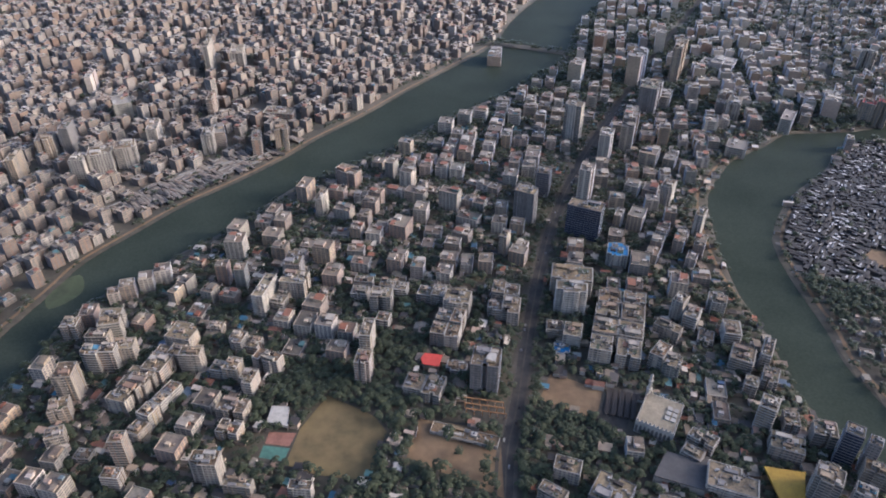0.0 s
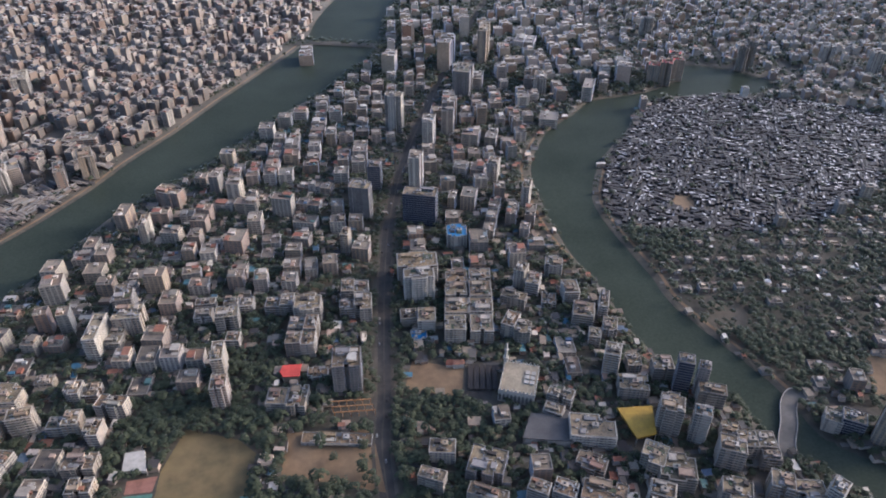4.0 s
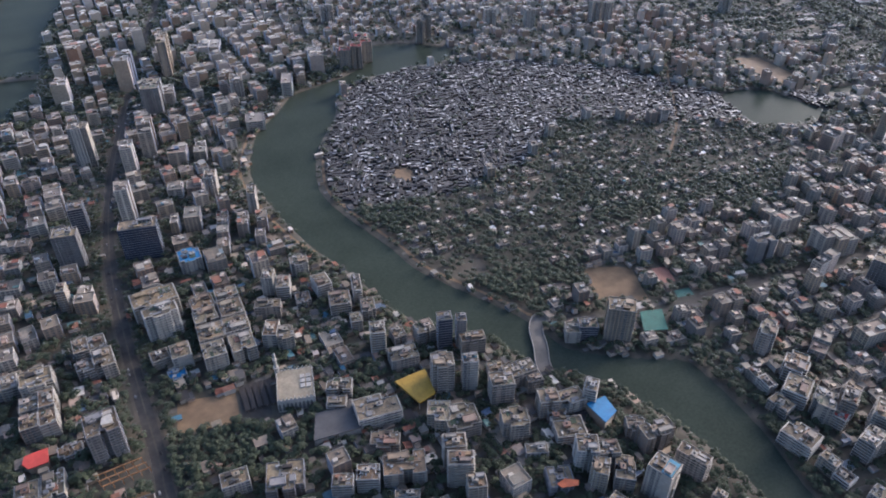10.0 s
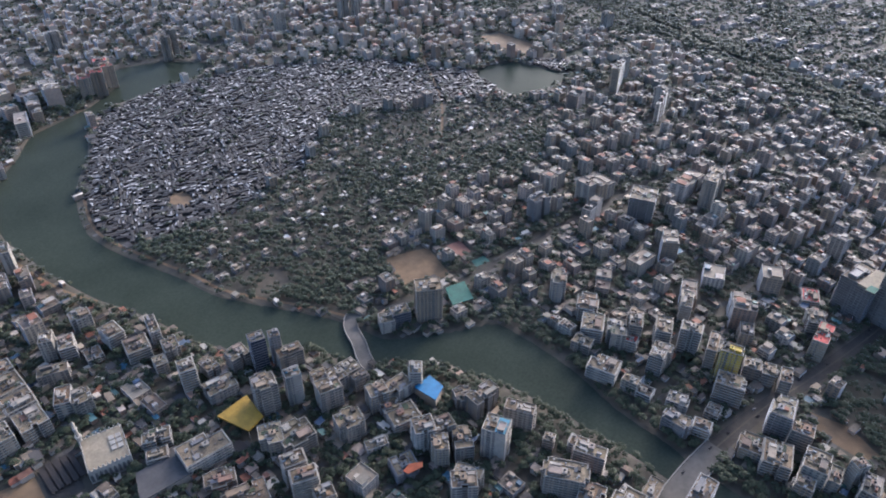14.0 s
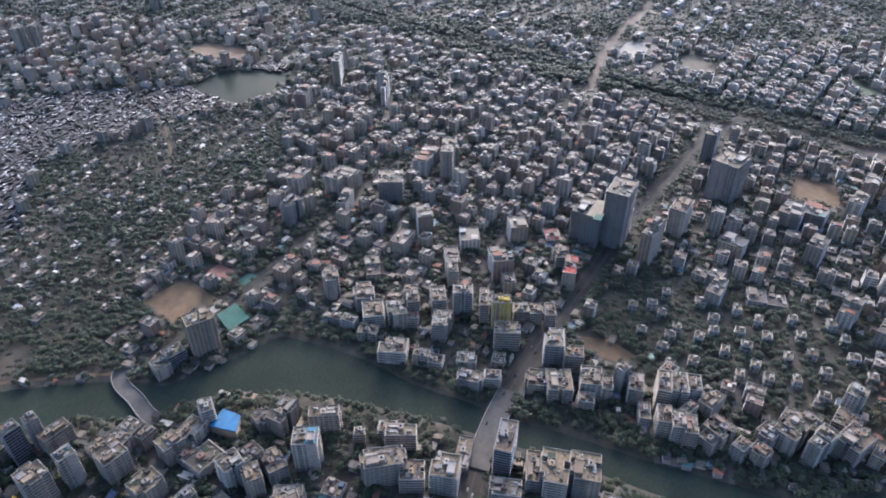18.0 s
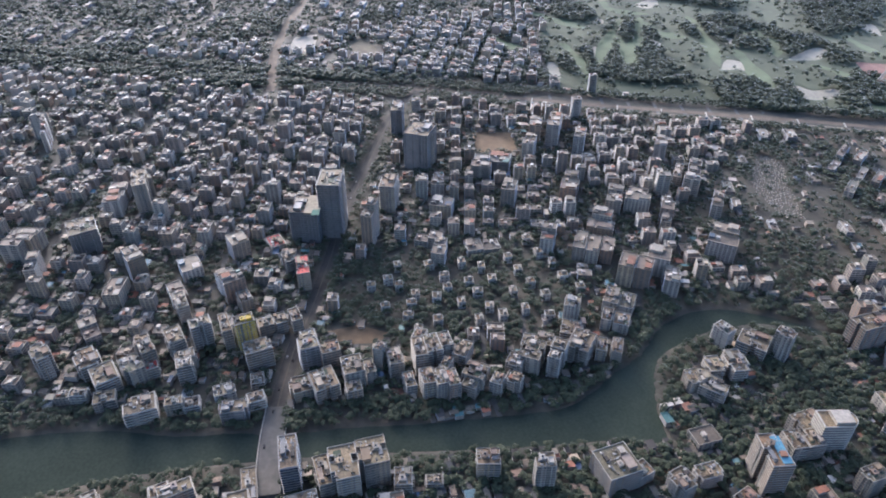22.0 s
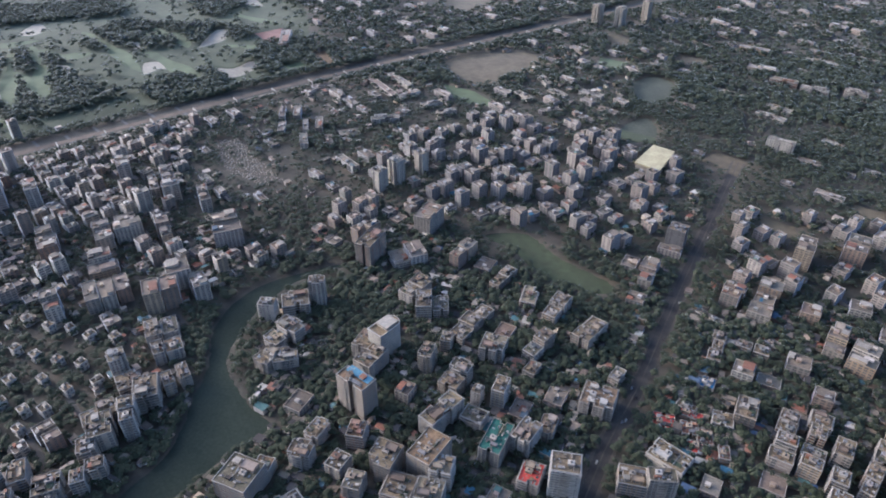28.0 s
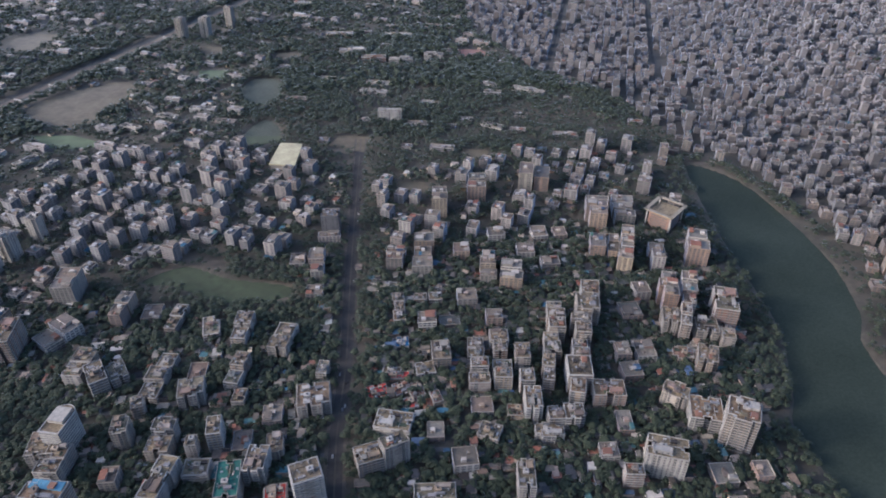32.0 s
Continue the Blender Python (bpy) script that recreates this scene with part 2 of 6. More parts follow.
LAKE_EAST = smooth(pairs("330,2000 214,1762 147,1606 100,1453 16,1329 -67,1209 -138,1099 -202,1013 -243,946 -295,877 -349,815 -393,745 -431,681 -445,624 "
                         "-470,530 -560,200 -540,-100 -519,-401 -555,-480 -582,-567 -587,-666 -575,-772 -532,-830 -512,-817 -485,-699 -465,-578 -450,-480 -410,-391 -386,-335 "
                         "-400,-100 -440,200 -428,440 -412,511 -405,571"
                         " -379,619 -343,662 -310,708 -277,746 -210,854 -153,911 -75,985 -5,1078"), False, 3)
LAKE_EAST = np.vstack([LAKE_EAST, smooth(pairs("-5,1078 64,1148 117,1198 189,1295 245,1388 269,1473 314,1608 399,1789 520,2000"), False, 3)])
LAKE_WEST = smooth(pairs("741,1074 666,1048 590,1042 545,1034 500,994 441,953 401,903 361,834 344,751 335,674 333,615 339,574 340,528 338,480 345,440 365,405 "
                         "385,372 389,340 392,312 405,290 426,262 433,225 436,190 437,156 424,76 406,9 396,-29 372,-104 341,-195 314,-287 296,-330 "
                         "327,-343 358,-361 384,-383 395,-422 399,-469"), False, 3)
LAKE_WEST = np.vstack([LAKE_WEST, smooth(pairs("399,-469 389,-511 369,-541 341,-570 362,-567 391,-540 425,-498 436,-454 427,-410 402,-371 387,-326 375,-298 369,-261 380,-211 399,-137 "
                         "419,-74 435,-9 448,15 465,70 492,121 513,187 516,222 495,242 456,285 440,312 441,338 440,361 432,405 418,460 407,514 411,557 410,608"
                         " 410,674 419,735 460,807 504,859 560,909 600,963 634,1000 692,1013 752,1006 812,998 874,988 913,1017 897,1068 851,1121 801,1145"), False, 3)])
LAKE_SLUM = smooth(pairs("1125,555 1202,515 1205,428 1207,386 1129,404 1072,429 1069,469"))
POND_NORTH = smooth(pairs("137,-1229 110,-1282 68,-1270 57,-1221 82,-1160 117,-1171"))
CREEK = smooth(pairs("227,-685 176,-710 124,-676 58,-651 48,-633 77,-621 132,-632 185,-670"))
POND_HALL = smooth(pairs("122,-1047 88,-1103 60,-1045 95,-1002"))


GOLF_PONDS = [smooth(pairs(q)) for q in (
    "879,-1014 841,-1026 831,-1073 800,-1047 805,-996 834,-984", "972,-1092 1003,-1186 979,-1201 947,-1151 959,-1102", "971,-935 1014,-982 984,-1005 944,-984 964,-966",
    "1125,-654 1116,-671 1051,-645 1041,-628 1087,-636", "1165,-913 1134,-919 1090,-890 1118,-893", "964,-804 989,-843 988,-862 949,-841 966,-836",
    "1064,-1370 1063,-1414 999,-1367 1024,-1361", "1146,-761 1174,-790 1141,-784 1115,-754", "1303,-868 1304,-891 1263,-862", "1245,-874 1229,-905 1220,-897 1235,-872",
    "1113,-1060 1102,-1072 1068,-1039 1085,-1036", "1366,-1010 1390,-1080 1340,-1062 1330,-1020")]
POND_STRIP = smooth(pairs("1287,471 1308,444 1354,422 1343,408 1292,417 1277,446"))
WATERS = [LAKE_EAST, LAKE_WEST, LAKE_SLUM, POND_NORTH, CREEK, POND_HALL, POND_STRIP] + GOLF_PONDS

AVENUE = smooth(pairs("-60,-1000 -41,-856 -14,-641 0,-515 22,-359 36,0 51,348 71,459 106,629 143,770 205,936 299,1136 420,1381 560,1640 700,1900"), False, 4)
AVENUE_WEST = smooth(pairs("34,60 200,35 343,12 400,1 449,-13 529,-47 591,-81 675,-123 747,-157 894,-240 1002,-305 1090,-385"), False, 4)
HIGHWAY = smooth(pairs("1900,820 1500,250 1250,-130 1090,-390 980,-557 875,-718 725,-958 593,-1150 499,-1280 279,-1580 60,-1900"), False, 4)
ROAD_ELEVEN = smooth(pairs("340,280 385,296 407,317 427,339 448,350 476,337 556,279 644,255 900,150"), False, 4)
ROAD_NORTH = smooth(pairs("-760,-1990 -614,-1649 -516,-1417 -429,-1215"), False, 4)
ROAD_PARK = smooth(pairs("-960,-1990 -805,-1614 -710,-1381 -640,-1200"), False, 4)
ROAD_FAR = smooth(pairs("1180,-140 1219,-153 1317,-171 1412,-201 1538,-249 1683,-316"), False, 4)
MAIN_ROADS = [("avenue", AVENUE, 13), ("avenue_west", AVENUE_WEST, 15), ("highway", HIGHWAY, 11), ("road_eleven", ROAD_ELEVEN, 7), ("road_north", ROAD_NORTH, 5), ("road_park", ROAD_PARK, 5), ("road_far", ROAD_FAR, 16)]

AREAS = {
    "field_grove": pairs("-167,493 -132,502 -100,504 -57,498 -40,477 -30,427 -52,425 -66,439 -91,461 -118,450 -155,457"),
    "shed_grove": pairs("-60,551 -11,550 -25,515 -39,507 -63,480 -66,526"),
    "park_grove": pairs("-43,621 -3,602 -15,576 -39,578"),
    "mosque_grove": pairs("87,453 138,427 149,406 125,393 90,421"),
    "lake_grove": pairs("349,-530 330,-543 281,-528 255,-472 274,-447 316,-466"),
    "cricket": pairs("-109,467 -64,442 -50,423 -63,371 -106,376 -135,387 -129,425"),
    "sand_site": pairs("-22,438 52,425 51,354 -31,395"),
    "mosque_field": pairs("107,498 154,474 141,438 91,461"),
    "school_field": pairs("553,387 598,351 564,300 519,336"),
    "slum_field": pairs("529,722 551,704 532,666 509,686"),
    "far_sand": pairs("1298,634 1339,605 1311,513 1243,503 1250,579"),
    "lake_sand": pairs("546,-85 544,-118 522,-144 509,-134 522,-93"),
    "stadium": smooth(pairs("484,-1198 436,-1272 344,-1310 318,-1241 361,-1151 415,-1121")),
    "slum": pairs("663,1008 786,1002 959,906 1093,733 1125,555 1069,469 981,538 841,671 740,634 675,600 642,614 587,606 566,607 456,641 419,686 432,746 485,828 576,922"),
    "shore_huts": pairs("-414,774 -354,832 -285,907 -212,993 -239,1019 -315,960 -395,889 -447,792"),
    "pond_huts": pairs("1240,484 1267,397 1213,394 1188,468"),
    "slum_trees": pairs("456,641 587,606 712,610 833,664 971,533 1072,429 986,339 832,311 738,390 654,372 573,393 533,371 460,364 432,421 414,531 420,664"),
    "garden": pairs("494,488 534,440 537,366 457,361 432,421 414,531"),
    "villas": pairs("590,-95 635,-135 664,-193 650,-291 573,-359 517,-370 481,-332 500,-259 511,-185 526,-141"),
    "golf": pairs("1256,-713 1011,-609 829,-866 702,-1097 888,-1382 1139,-1608 1700,-1300 1500,-885"),
    "forest": pairs("37,-964 -36,-843 -136,-887 -397,-928 -487,-872 -544,-886 -517,-1062 -439,-1185 -207,-1469 33,-1479 138,-1291 123,-1089"),
    "dense_ne": pairs("-349,-1525 -375,-1373 -412,-1182 -482,-954 -553,-881 -600,-784 -673,-598 -1900,-1200 -1600,-2000 -413,-2000"),
    "creek_green": pairs("276,-714 200,-716 134,-743 50,-677 18,-566 56,-551 124,-602 200,-627 253,-655"),
    "graves": pairs("689,-768 662,-789 529,-707 541,-683 615,-695"),
    "planned": pairs("1353,-398 1450,-468 1418,-579 1360,-633 1254,-659 1119,-636 1040,-590 1141,-420 1216,-372"),
    "barracks": pairs("700,-885 612,-896 504,-843 496,-811 545,-795"),
    "plaza": pairs("910,-406 885,-463 820,-443 847,-386"),
    "sand_plot": pairs("1375,-212 1432,-237 1434,-284 1356,-261 1347,-238"),
    "brown_lot": pairs("1362,-326 1373,-371 1282,-376 1277,-327"),
    "club_court": pairs("912,-1200 877,-1253 832,-1215 857,-1168"),
    "club_yard": pairs("741,-1137 726,-1170 663,-1106 673,-1084"),
    "club_lawn": pairs("762,-1067 738,-1100 706,-1078 723,-1036"),
    "stadium_lawn": pairs("446,-1105 384,-1095 326,-1055 357,-1040 420,-1060"),
    "hall_court": pairs("126,-1042 64,-1034 58,-1010 121,-1012"),
    "barrack_yard": pairs("-289,-1362 -334,-1353 -349,-1318 -289,-1307"),
    "far_lot": pairs("636,-1588 590,-1623 520,-1602 543,-1484 601,-1504"),
    "wood_clearing": pairs("230,-1485 172,-1457 175,-1415 210,-1385"),
    "wood_lawn": pairs("214,-1340 148,-1330 172,-1280 210,-1295"),
    "camp_lawn": pairs("70,-1410 20,-1395 30,-1360 75,-1372"),
    "camp_yard": pairs("-94,-860 -136,-850 -140,-822 -98,-826"),
    "woods_yard": pairs("-27,-1019 -78,-1003 -60,-955 -8,-985"),
    "east_yard": pairs("-208,-940 -246,-925 -236,-895 -200,-905"),
}
# ---- mesh tools ----
def joined(name, verts, quads, materials, slots=None, parent=None, label="", category="", kind="", group=""):
    """One mesh object from arrays of vertices and four-sided faces."""
    mesh = bpy.data.meshes.new(name)
    verts, quads = np.asarray(verts, np.float32), np.asarray(quads, np.int32)
    mesh.vertices.add(len(verts))
    mesh.vertices.foreach_set("co", verts.ravel())
    mesh.loops.add(quads.size)
    mesh.loops.foreach_set("vertex_index", quads.ravel())
    mesh.polygons.add(len(quads))
    mesh.polygons.foreach_set("loop_start", np.arange(0, quads.size, 4, dtype=np.int32))
    mesh.polygons.foreach_set("loop_total", np.full(len(quads), 4, np.int32))
    for m in materials:
        mesh.materials.append(m)
    if slots is not None:
        mesh.polygons.foreach_set("material_index", np.asarray(slots, np.int32))
    mesh.update(calc_edges=True)
    mesh.validate()
    mesh.shade_flat()
    ob = new(name, mesh)
    if parent:
        ob.parent = parent
    return tagged(ob, label, category, group, kind)


class Pile:
    """Quads gathered for one mesh."""

    def __init__(self):
        self.v, self.f, self.m, self.n = [], [], [], 0

    def quads(self, corners, slot=0):
        c = np.asarray(corners, np.float32).reshape(-1, 4, 3)
        k = len(c)
        self.v.append(c.reshape(-1, 3))
        self.f.append(np.arange(4 * k).reshape(k, 4) + self.n)
        self.m.append(np.full(k, slot))
        self.n += 4 * k

    def solid(self, verts, faces, slot=0):
        self.v.append(np.asarray(verts, np.float32))
        self.f.append(np.asarray(faces) + self.n)
        self.m.append(np.full(len(faces), slot))
        self.n += len(verts)

    def make(self, name, materials, **tags):
        return joined(name, np.concatenate(self.v), np.concatenate(self.f), materials, np.concatenate(self.m), **tags)


BOX_FACES = [(0, 1, 5, 4), (1, 2, 6, 5), (2, 3, 7, 6), (3, 0, 4, 7), (4, 5, 6, 7), (3, 2, 1, 0)]


def box(x0, y0, z0, x1, y1, z1):
    return [(x0, y0, z0), (x1, y0, z0), (x1, y1, z0), (x0, y1, z0), (x0, y0, z1), (x1, y0, z1), (x1, y1, z1), (x0, y1, z1)]


def ribbon(line, width, z):
    d = np.gradient(line, axis=0)
    d /= np.linalg.norm(d, axis=1)[:, None]
    side = np.c_[-d[:, 1], d[:, 0]] * width / 2
    a, b = line + side, line - side
    zz = np.full((len(line) - 1, 1), z)
    return np.stack([np.c_[b[:-1], zz], np.c_[b[1:], zz], np.c_[a[1:], zz], np.c_[a[:-1], zz]], 1)


# ---- ground: one sheet with the lake beds pressed into it ----
EDGE, CELL, BLOCK = 2400, 8, 80
ground = Pile()
steps = np.arange(0, BLOCK + 1, CELL, dtype=float)
k = len(steps)
idx = np.arange(k * k).reshape(k, k)
cells = np.stack([idx[:-1, :-1], idx[:-1, 1:], idx[1:, 1:], idx[1:, :-1]], -1).reshape(-1, 4)
for bx in range(-EDGE, EDGE, BLOCK):
    for by in range(-EDGE, EDGE, BLOCK):
        gx, gy = [g.ravel() for g in np.meshgrid(bx + steps, by + steps)]
        depth = np.full(gx.shape, 1e9)
        for shore in WATERS:
            if (shore[:, 0].min() < bx + BLOCK + 8 and shore[:, 0].max() > bx - 8 and shore[:, 1].min() < by + BLOCK + 8 and shore[:, 1].max() > by - 8):
                d = far_from(shore, gx, gy, True)
                d[inside(shore, gx, gy)] *= -1
                depth = np.minimum(depth, d)
        turf = inside(AREAS["golf"], gx, gy)
        if depth.min() > 0 and (turf.all() or not turf.any()):
            ground.quads([[(bx, by, 0), (bx + BLOCK, by, 0), (bx + BLOCK, by + BLOCK, 0), (bx, by + BLOCK, 0)]], int(turf[0]))
        else:
            ground.solid(np.c_[gx, gy, np.clip(depth * 0.22, -4, 0)], cells)
            ground.m[-1] = turf[cells[:, 0]].astype(int)
for x0, x1, y0, y1 in ((-40000, 40000, EDGE, 40000), (-40000, 40000, -40000, -EDGE), (-40000, -EDGE, -EDGE, EDGE), (EDGE, 40000, -EDGE, EDGE)):
    ground.quads([[(x0, y0, 0), (x1, y0, 0), (x1, y1, 0), (x0, y1, 0)]])
ground.make("ground", [M_GROUND, M_GOLF], label="dry earth and thin grass under the city", category="ground", kind="structure")
water = Pile()
water.quads([[(-2300, -2300, -0.7), (2300, -2300, -0.7), (2300, 2300, -0.7), (-2300, 2300, -0.7)]])
water.make("lake_water", [M_WATER], label="still dark green lake water", category="lake", kind="structure")

# Golf ponds: one sheet with the reflected sky painted in.
pale_ponds = Pile()
pale_ponds.quads([[(300, -2300, -0.6), (2300, -2300, -0.6), (2300, -610, -0.6), (300, -610, -0.6)]])
pale_ponds.make("pond_water", [M_POND], label="water of small golf ponds, sky reflection in its pale colour", category="pond", kind="structure")
mere = Pile()
mere.quads([[(-260, -2300, -0.6), (290, -2300, -0.6), (290, -900, -0.6), (-260, -900, -0.6)]])
mere.make("pond_water", [M_MERE], label="grey-green water of ponds in the woods", category="pond", kind="structure")

# ---- what stands where: a chart in cells of 4 m ----
STEP = 4
cx, cyy = np.meshgrid(np.arange(-2300, 2300, STEP) + 2.0, np.arange(-2300, 2300, STEP) + 2.0)
FREE, WET, PAVED, OPEN, BUILT, YARD, BANK = 0, 1, 2, 3, 4, 5, 6
chart = np.zeros(cx.shape, np.int8)
for shore in WATERS:
    chart[inside(shore, cx, cyy)] = WET


def stamp(where, code):
    chart[where & (chart != WET)] = code


for name, line, width in MAIN_ROADS:
    stamp(far_from(line, cx, cyy) < width / 2 + 2, PAVED)
for key in ("cricket", "sand_site", "mosque_field", "school_field", "slum_field", "far_sand", "lake_sand", "stadium", "plaza", "sand_plot", "brown_lot", "club_court", "club_yard", "club_lawn", "stadium_lawn", "hall_court", "barrack_yard", "far_lot",
            "wood_clearing", "wood_lawn", "camp_lawn", "camp_yard", "woods_yard", "east_yard"):
    stamp(inside(AREAS[key], cx, cyy), OPEN)


wooded = (far_from(LAKE_WEST, cx, cyy, True) < 24) & (cyy < 215) & (cx > 330)
stamp(wooded & ~inside(AREAS["slum"], cx, cyy) & ((cx > 400) | (cyy < -330)) & (chart == FREE), BANK)
stamp((far_from(LAKE_EAST, cx, cyy, True) < np.where(cyy < 300, 22, 12)) & (cyy < 1400) & (chart == FREE), BANK)
stamp((far_from(AVENUE_WEST, cx, cyy) < 17) & (cx > 600) & (chart == FREE), BANK)
stamp((far_from(AVENUE, cx, cyy) > 9) & (far_from(AVENUE, cx, cyy) < 20) & (np.abs(cyy) < 900), BANK)


def cell(x, y):
    return (np.clip(((np.asarray(y) + 2300) / STEP).astype(int), 0, chart.shape[0] - 1), np.clip(((np.asarray(x) + 2300) / STEP).astype(int), 0, chart.shape[1] - 1))


def footing(x, y, w, d, turn, margin=0.0):
    """The chart cells under a house."""
    c, s = math.cos(turn), math.sin(turn)
    u, v = np.meshgrid(np.linspace(-w / 2 - margin, w / 2 + margin, max(3, int(w / 3))), np.linspace(-d / 2 - margin, d / 2 + margin, max(3, int(d / 3))))
    return cell(x + c * u - s * v, y + s * u + c * v)


for rise, (name, line, width) in enumerate(MAIN_ROADS):
    p = Pile()
    p.quads(ribbon(line, width, 0.12 + 0.01 * rise))
    p.make(name, [M_TRACK if name in ("highway", "road_far") else M_ROAD], label="wide dusty asphalt road between the city blocks", category="road", kind="structure")


for name, line, width in MAIN_ROADS[:2]:
    for s in (-1, 1):
        d = np.gradient(line, axis=0)
        d /= np.linalg.norm(d, axis=1)[:, None]
        walkway = Pile()
        edge = line + np.c_[-d[:, 1], d[:, 0]] * s * (width / 2 + 1.6)
        top = ribbon(edge, 3.2, 0.27)
        walkway.quads(top)
        low = top.copy()
        for i0, i1 in ((0, 1), (3, 2)):
            a, b = top[:, i0], top[:, i1]
            walkway.quads(np.stack([a, b, b - (0, 0, 0.25), a - (0, 0, 0.25)], 1))
        walkway.make("pavement", [M_PAVING], label="pale dusty pavement with a kerb along the avenue", category="pavement", kind="structure")
    median = Pile()
    median.quads(ribbon(line, 1.6, 0.3))
    median.make("median", [M_PAVING], label="narrow raised median strip of the avenue", category="median", kind="structure")


def patch(name, ring, z, mat, label, category):
    """A flat piece of open ground."""
    bm = bmesh.new()
    bm.faces.new([bm.verts.new((x, y, z)) for x, y in ring])
    bmesh.ops.triangulate(bm, faces=bm.faces[:])
    bmesh.ops.recalc_face_normals(bm, faces=bm.faces[:])
    mesh = bpy.data.meshes.new(name)
    bm.to_mesh(mesh)
    bm.free()
    mesh.materials.append(mat)
    if mesh.polygons[0].normal.z < 0:
        mesh.flip_normals()
    return tagged(new(name, mesh), label, category, kind="structure")


patch("cricket_field", AREAS["cricket"], 0.15, M_DRYGRASS, "worn dry grass sports field", "field")
patch("building_site", AREAS["sand_site"], 0.15, M_SAND, "bare sandy building plot beside the avenue", "field")
patch("mosque_field", AREAS["mosque_field"], 0.15, M_SAND, "bare sandy playing field", "field")
patch("school_field", AREAS["school_field"], 0.15, M_SAND, "brown worn playing field", "field")
patch("slum_field", AREAS["slum_field"], 0.15, M_SAND, "small sandy yard among tin roofs", "field")
patch("sand_fill", AREAS["far_sand"], 0.15, M_SAND, "pale sand fill by a pond", "field")
patch("lake_sand", AREAS["lake_sand"], 0.15, M_SAND, "sandy plot beside the west avenue", "field")
patch("stadium_field", AREAS["stadium"], 0.15, M_WORN, "oval dry sports ground", "field")

for key, mat, label in (("plaza", M_SAND, "brown yard between tall blocks"), ("sand_plot", M_PALESAND, "pale sand plot beside a road"), ("brown_lot", M_WORN, "brown open lot among houses"),
                        ("club_court", M_COURT, "brown clay courts beside a long hall"), ("club_yard", M_SAND, "bare brown yard by the railway"), ("club_lawn", M_FAIRWAY, "round green lawn by the railway"),
                        ("stadium_lawn", M_FAIRWAY, "green strip beside the sports ground"), ("hall_court", M_GOLF, "green pitch beside a vaulted hall"), ("barrack_yard", M_COURT, "brown drill yard among trees"),
                        ("far_lot", M_WORN, "pale bare lot beyond the railway"), ("wood_clearing", M_WORN, "dry clearing in the woods"), ("wood_lawn", M_FAIRWAY, "small green lawn in the woods"),
                        ("camp_lawn", M_WORN, "dry lawn among low buildings"), ("camp_yard", M_WORN, "bare yard among trees"), ("woods_yard", M_WORN, "bare brown clearing among trees"), ("east_yard", M_WORN, "bare yard at the edge of the woods")):
    patch(key, AREAS[key], 0.15, mat, label, "field")

# ---- districts: street angle, lot, storeys, share built, share of trees ----
def district(x, y):
    """Which part of town a place is in, as arrays of codes."""
    code = np.full(np.shape(x), 4)
    code[(x < 470 + np.maximum(0, y - 850) * 0.9) & (y > -200)] = 1
    code[(y < -100) & (x < 420 - np.maximum(0, -y - 450) * 0.4)] = 3
    code[(x > 1010) & (y < 480)] = 5
    code[(x > 700) & (y > 900)] = 5
    code[(y < -700) & (x < 420)] = 7
    code[(y < -1000) | (x + y * 0.62 < 250) & (y < -560) & (x > 420)] = 12
    shore_x = np.interp(y, LAKE_EAST[:40, 1][::-1], LAKE_EAST[:40, 0][::-1])
    code[(x < shore_x) & (y > 400)] = 2
    code[(x < -480) & (y < 400)] = 2
    code[(x > 1450) | (y < -1350)] = 12
    code[inside(AREAS["dense_ne"], x, y)] = 13
    for key, k in (("slum_trees", 6), ("garden", 8), ("slum", 9), ("shore_huts", 9), ("pond_huts", 9), ("villas", 10), ("golf", 11), ("forest", 8), ("creek_green", 8), ("graves", 16), ("planned", 14), ("barracks", 15)):
        code[inside(AREAS[key], x, y)] = k
    return code


# ---- groves and houses ----
GROVES = ("field_grove", "shed_grove", "park_grove", "mosque_grove", "lake_grove")
for key in GROVES:
    grove = inside(AREAS[key], cx, cyy)
    stamp(grove & (chart == FREE), BANK)

STOREY = 3.1
M_CREAM = material("cream_terrace", [(0.27, 0.235, 0.17), (0.32, 0.28, 0.21)], 0.85, 0.4, 0.1, "place", dust_haze=DUST_HAZE)
M_REDROOM = material("terracotta_roof_room", [(0.24, 0.10, 0.06), (0.30, 0.16, 0.10), (0.20, 0.11, 0.08)], 0.8, 0.4, 0.1, "object", dust_haze=0.6)
houses = []  # x, y, width, depth, storeys, turn, district


def claim(x, y, w, d, turn, margin=1.0):
    """Take a footprint on the chart if it is free."""
    rows, cols = footing(x, y, w, d, turn, margin)
    if (chart[rows, cols] != FREE).any():
        return False
    rows, cols = footing(x, y, w, d, turn)
    chart[rows, cols] = BUILT
    return True


def place(points, x, y, turn):
    p = np.asarray(points, float).reshape(-1, 3)
    c, s = math.cos(turn), math.sin(turn)
    return np.c_[c * p[:, 0] - s * p[:, 1] + x, s * p[:, 0] + c * p[:, 1] + y, p[:, 2]]


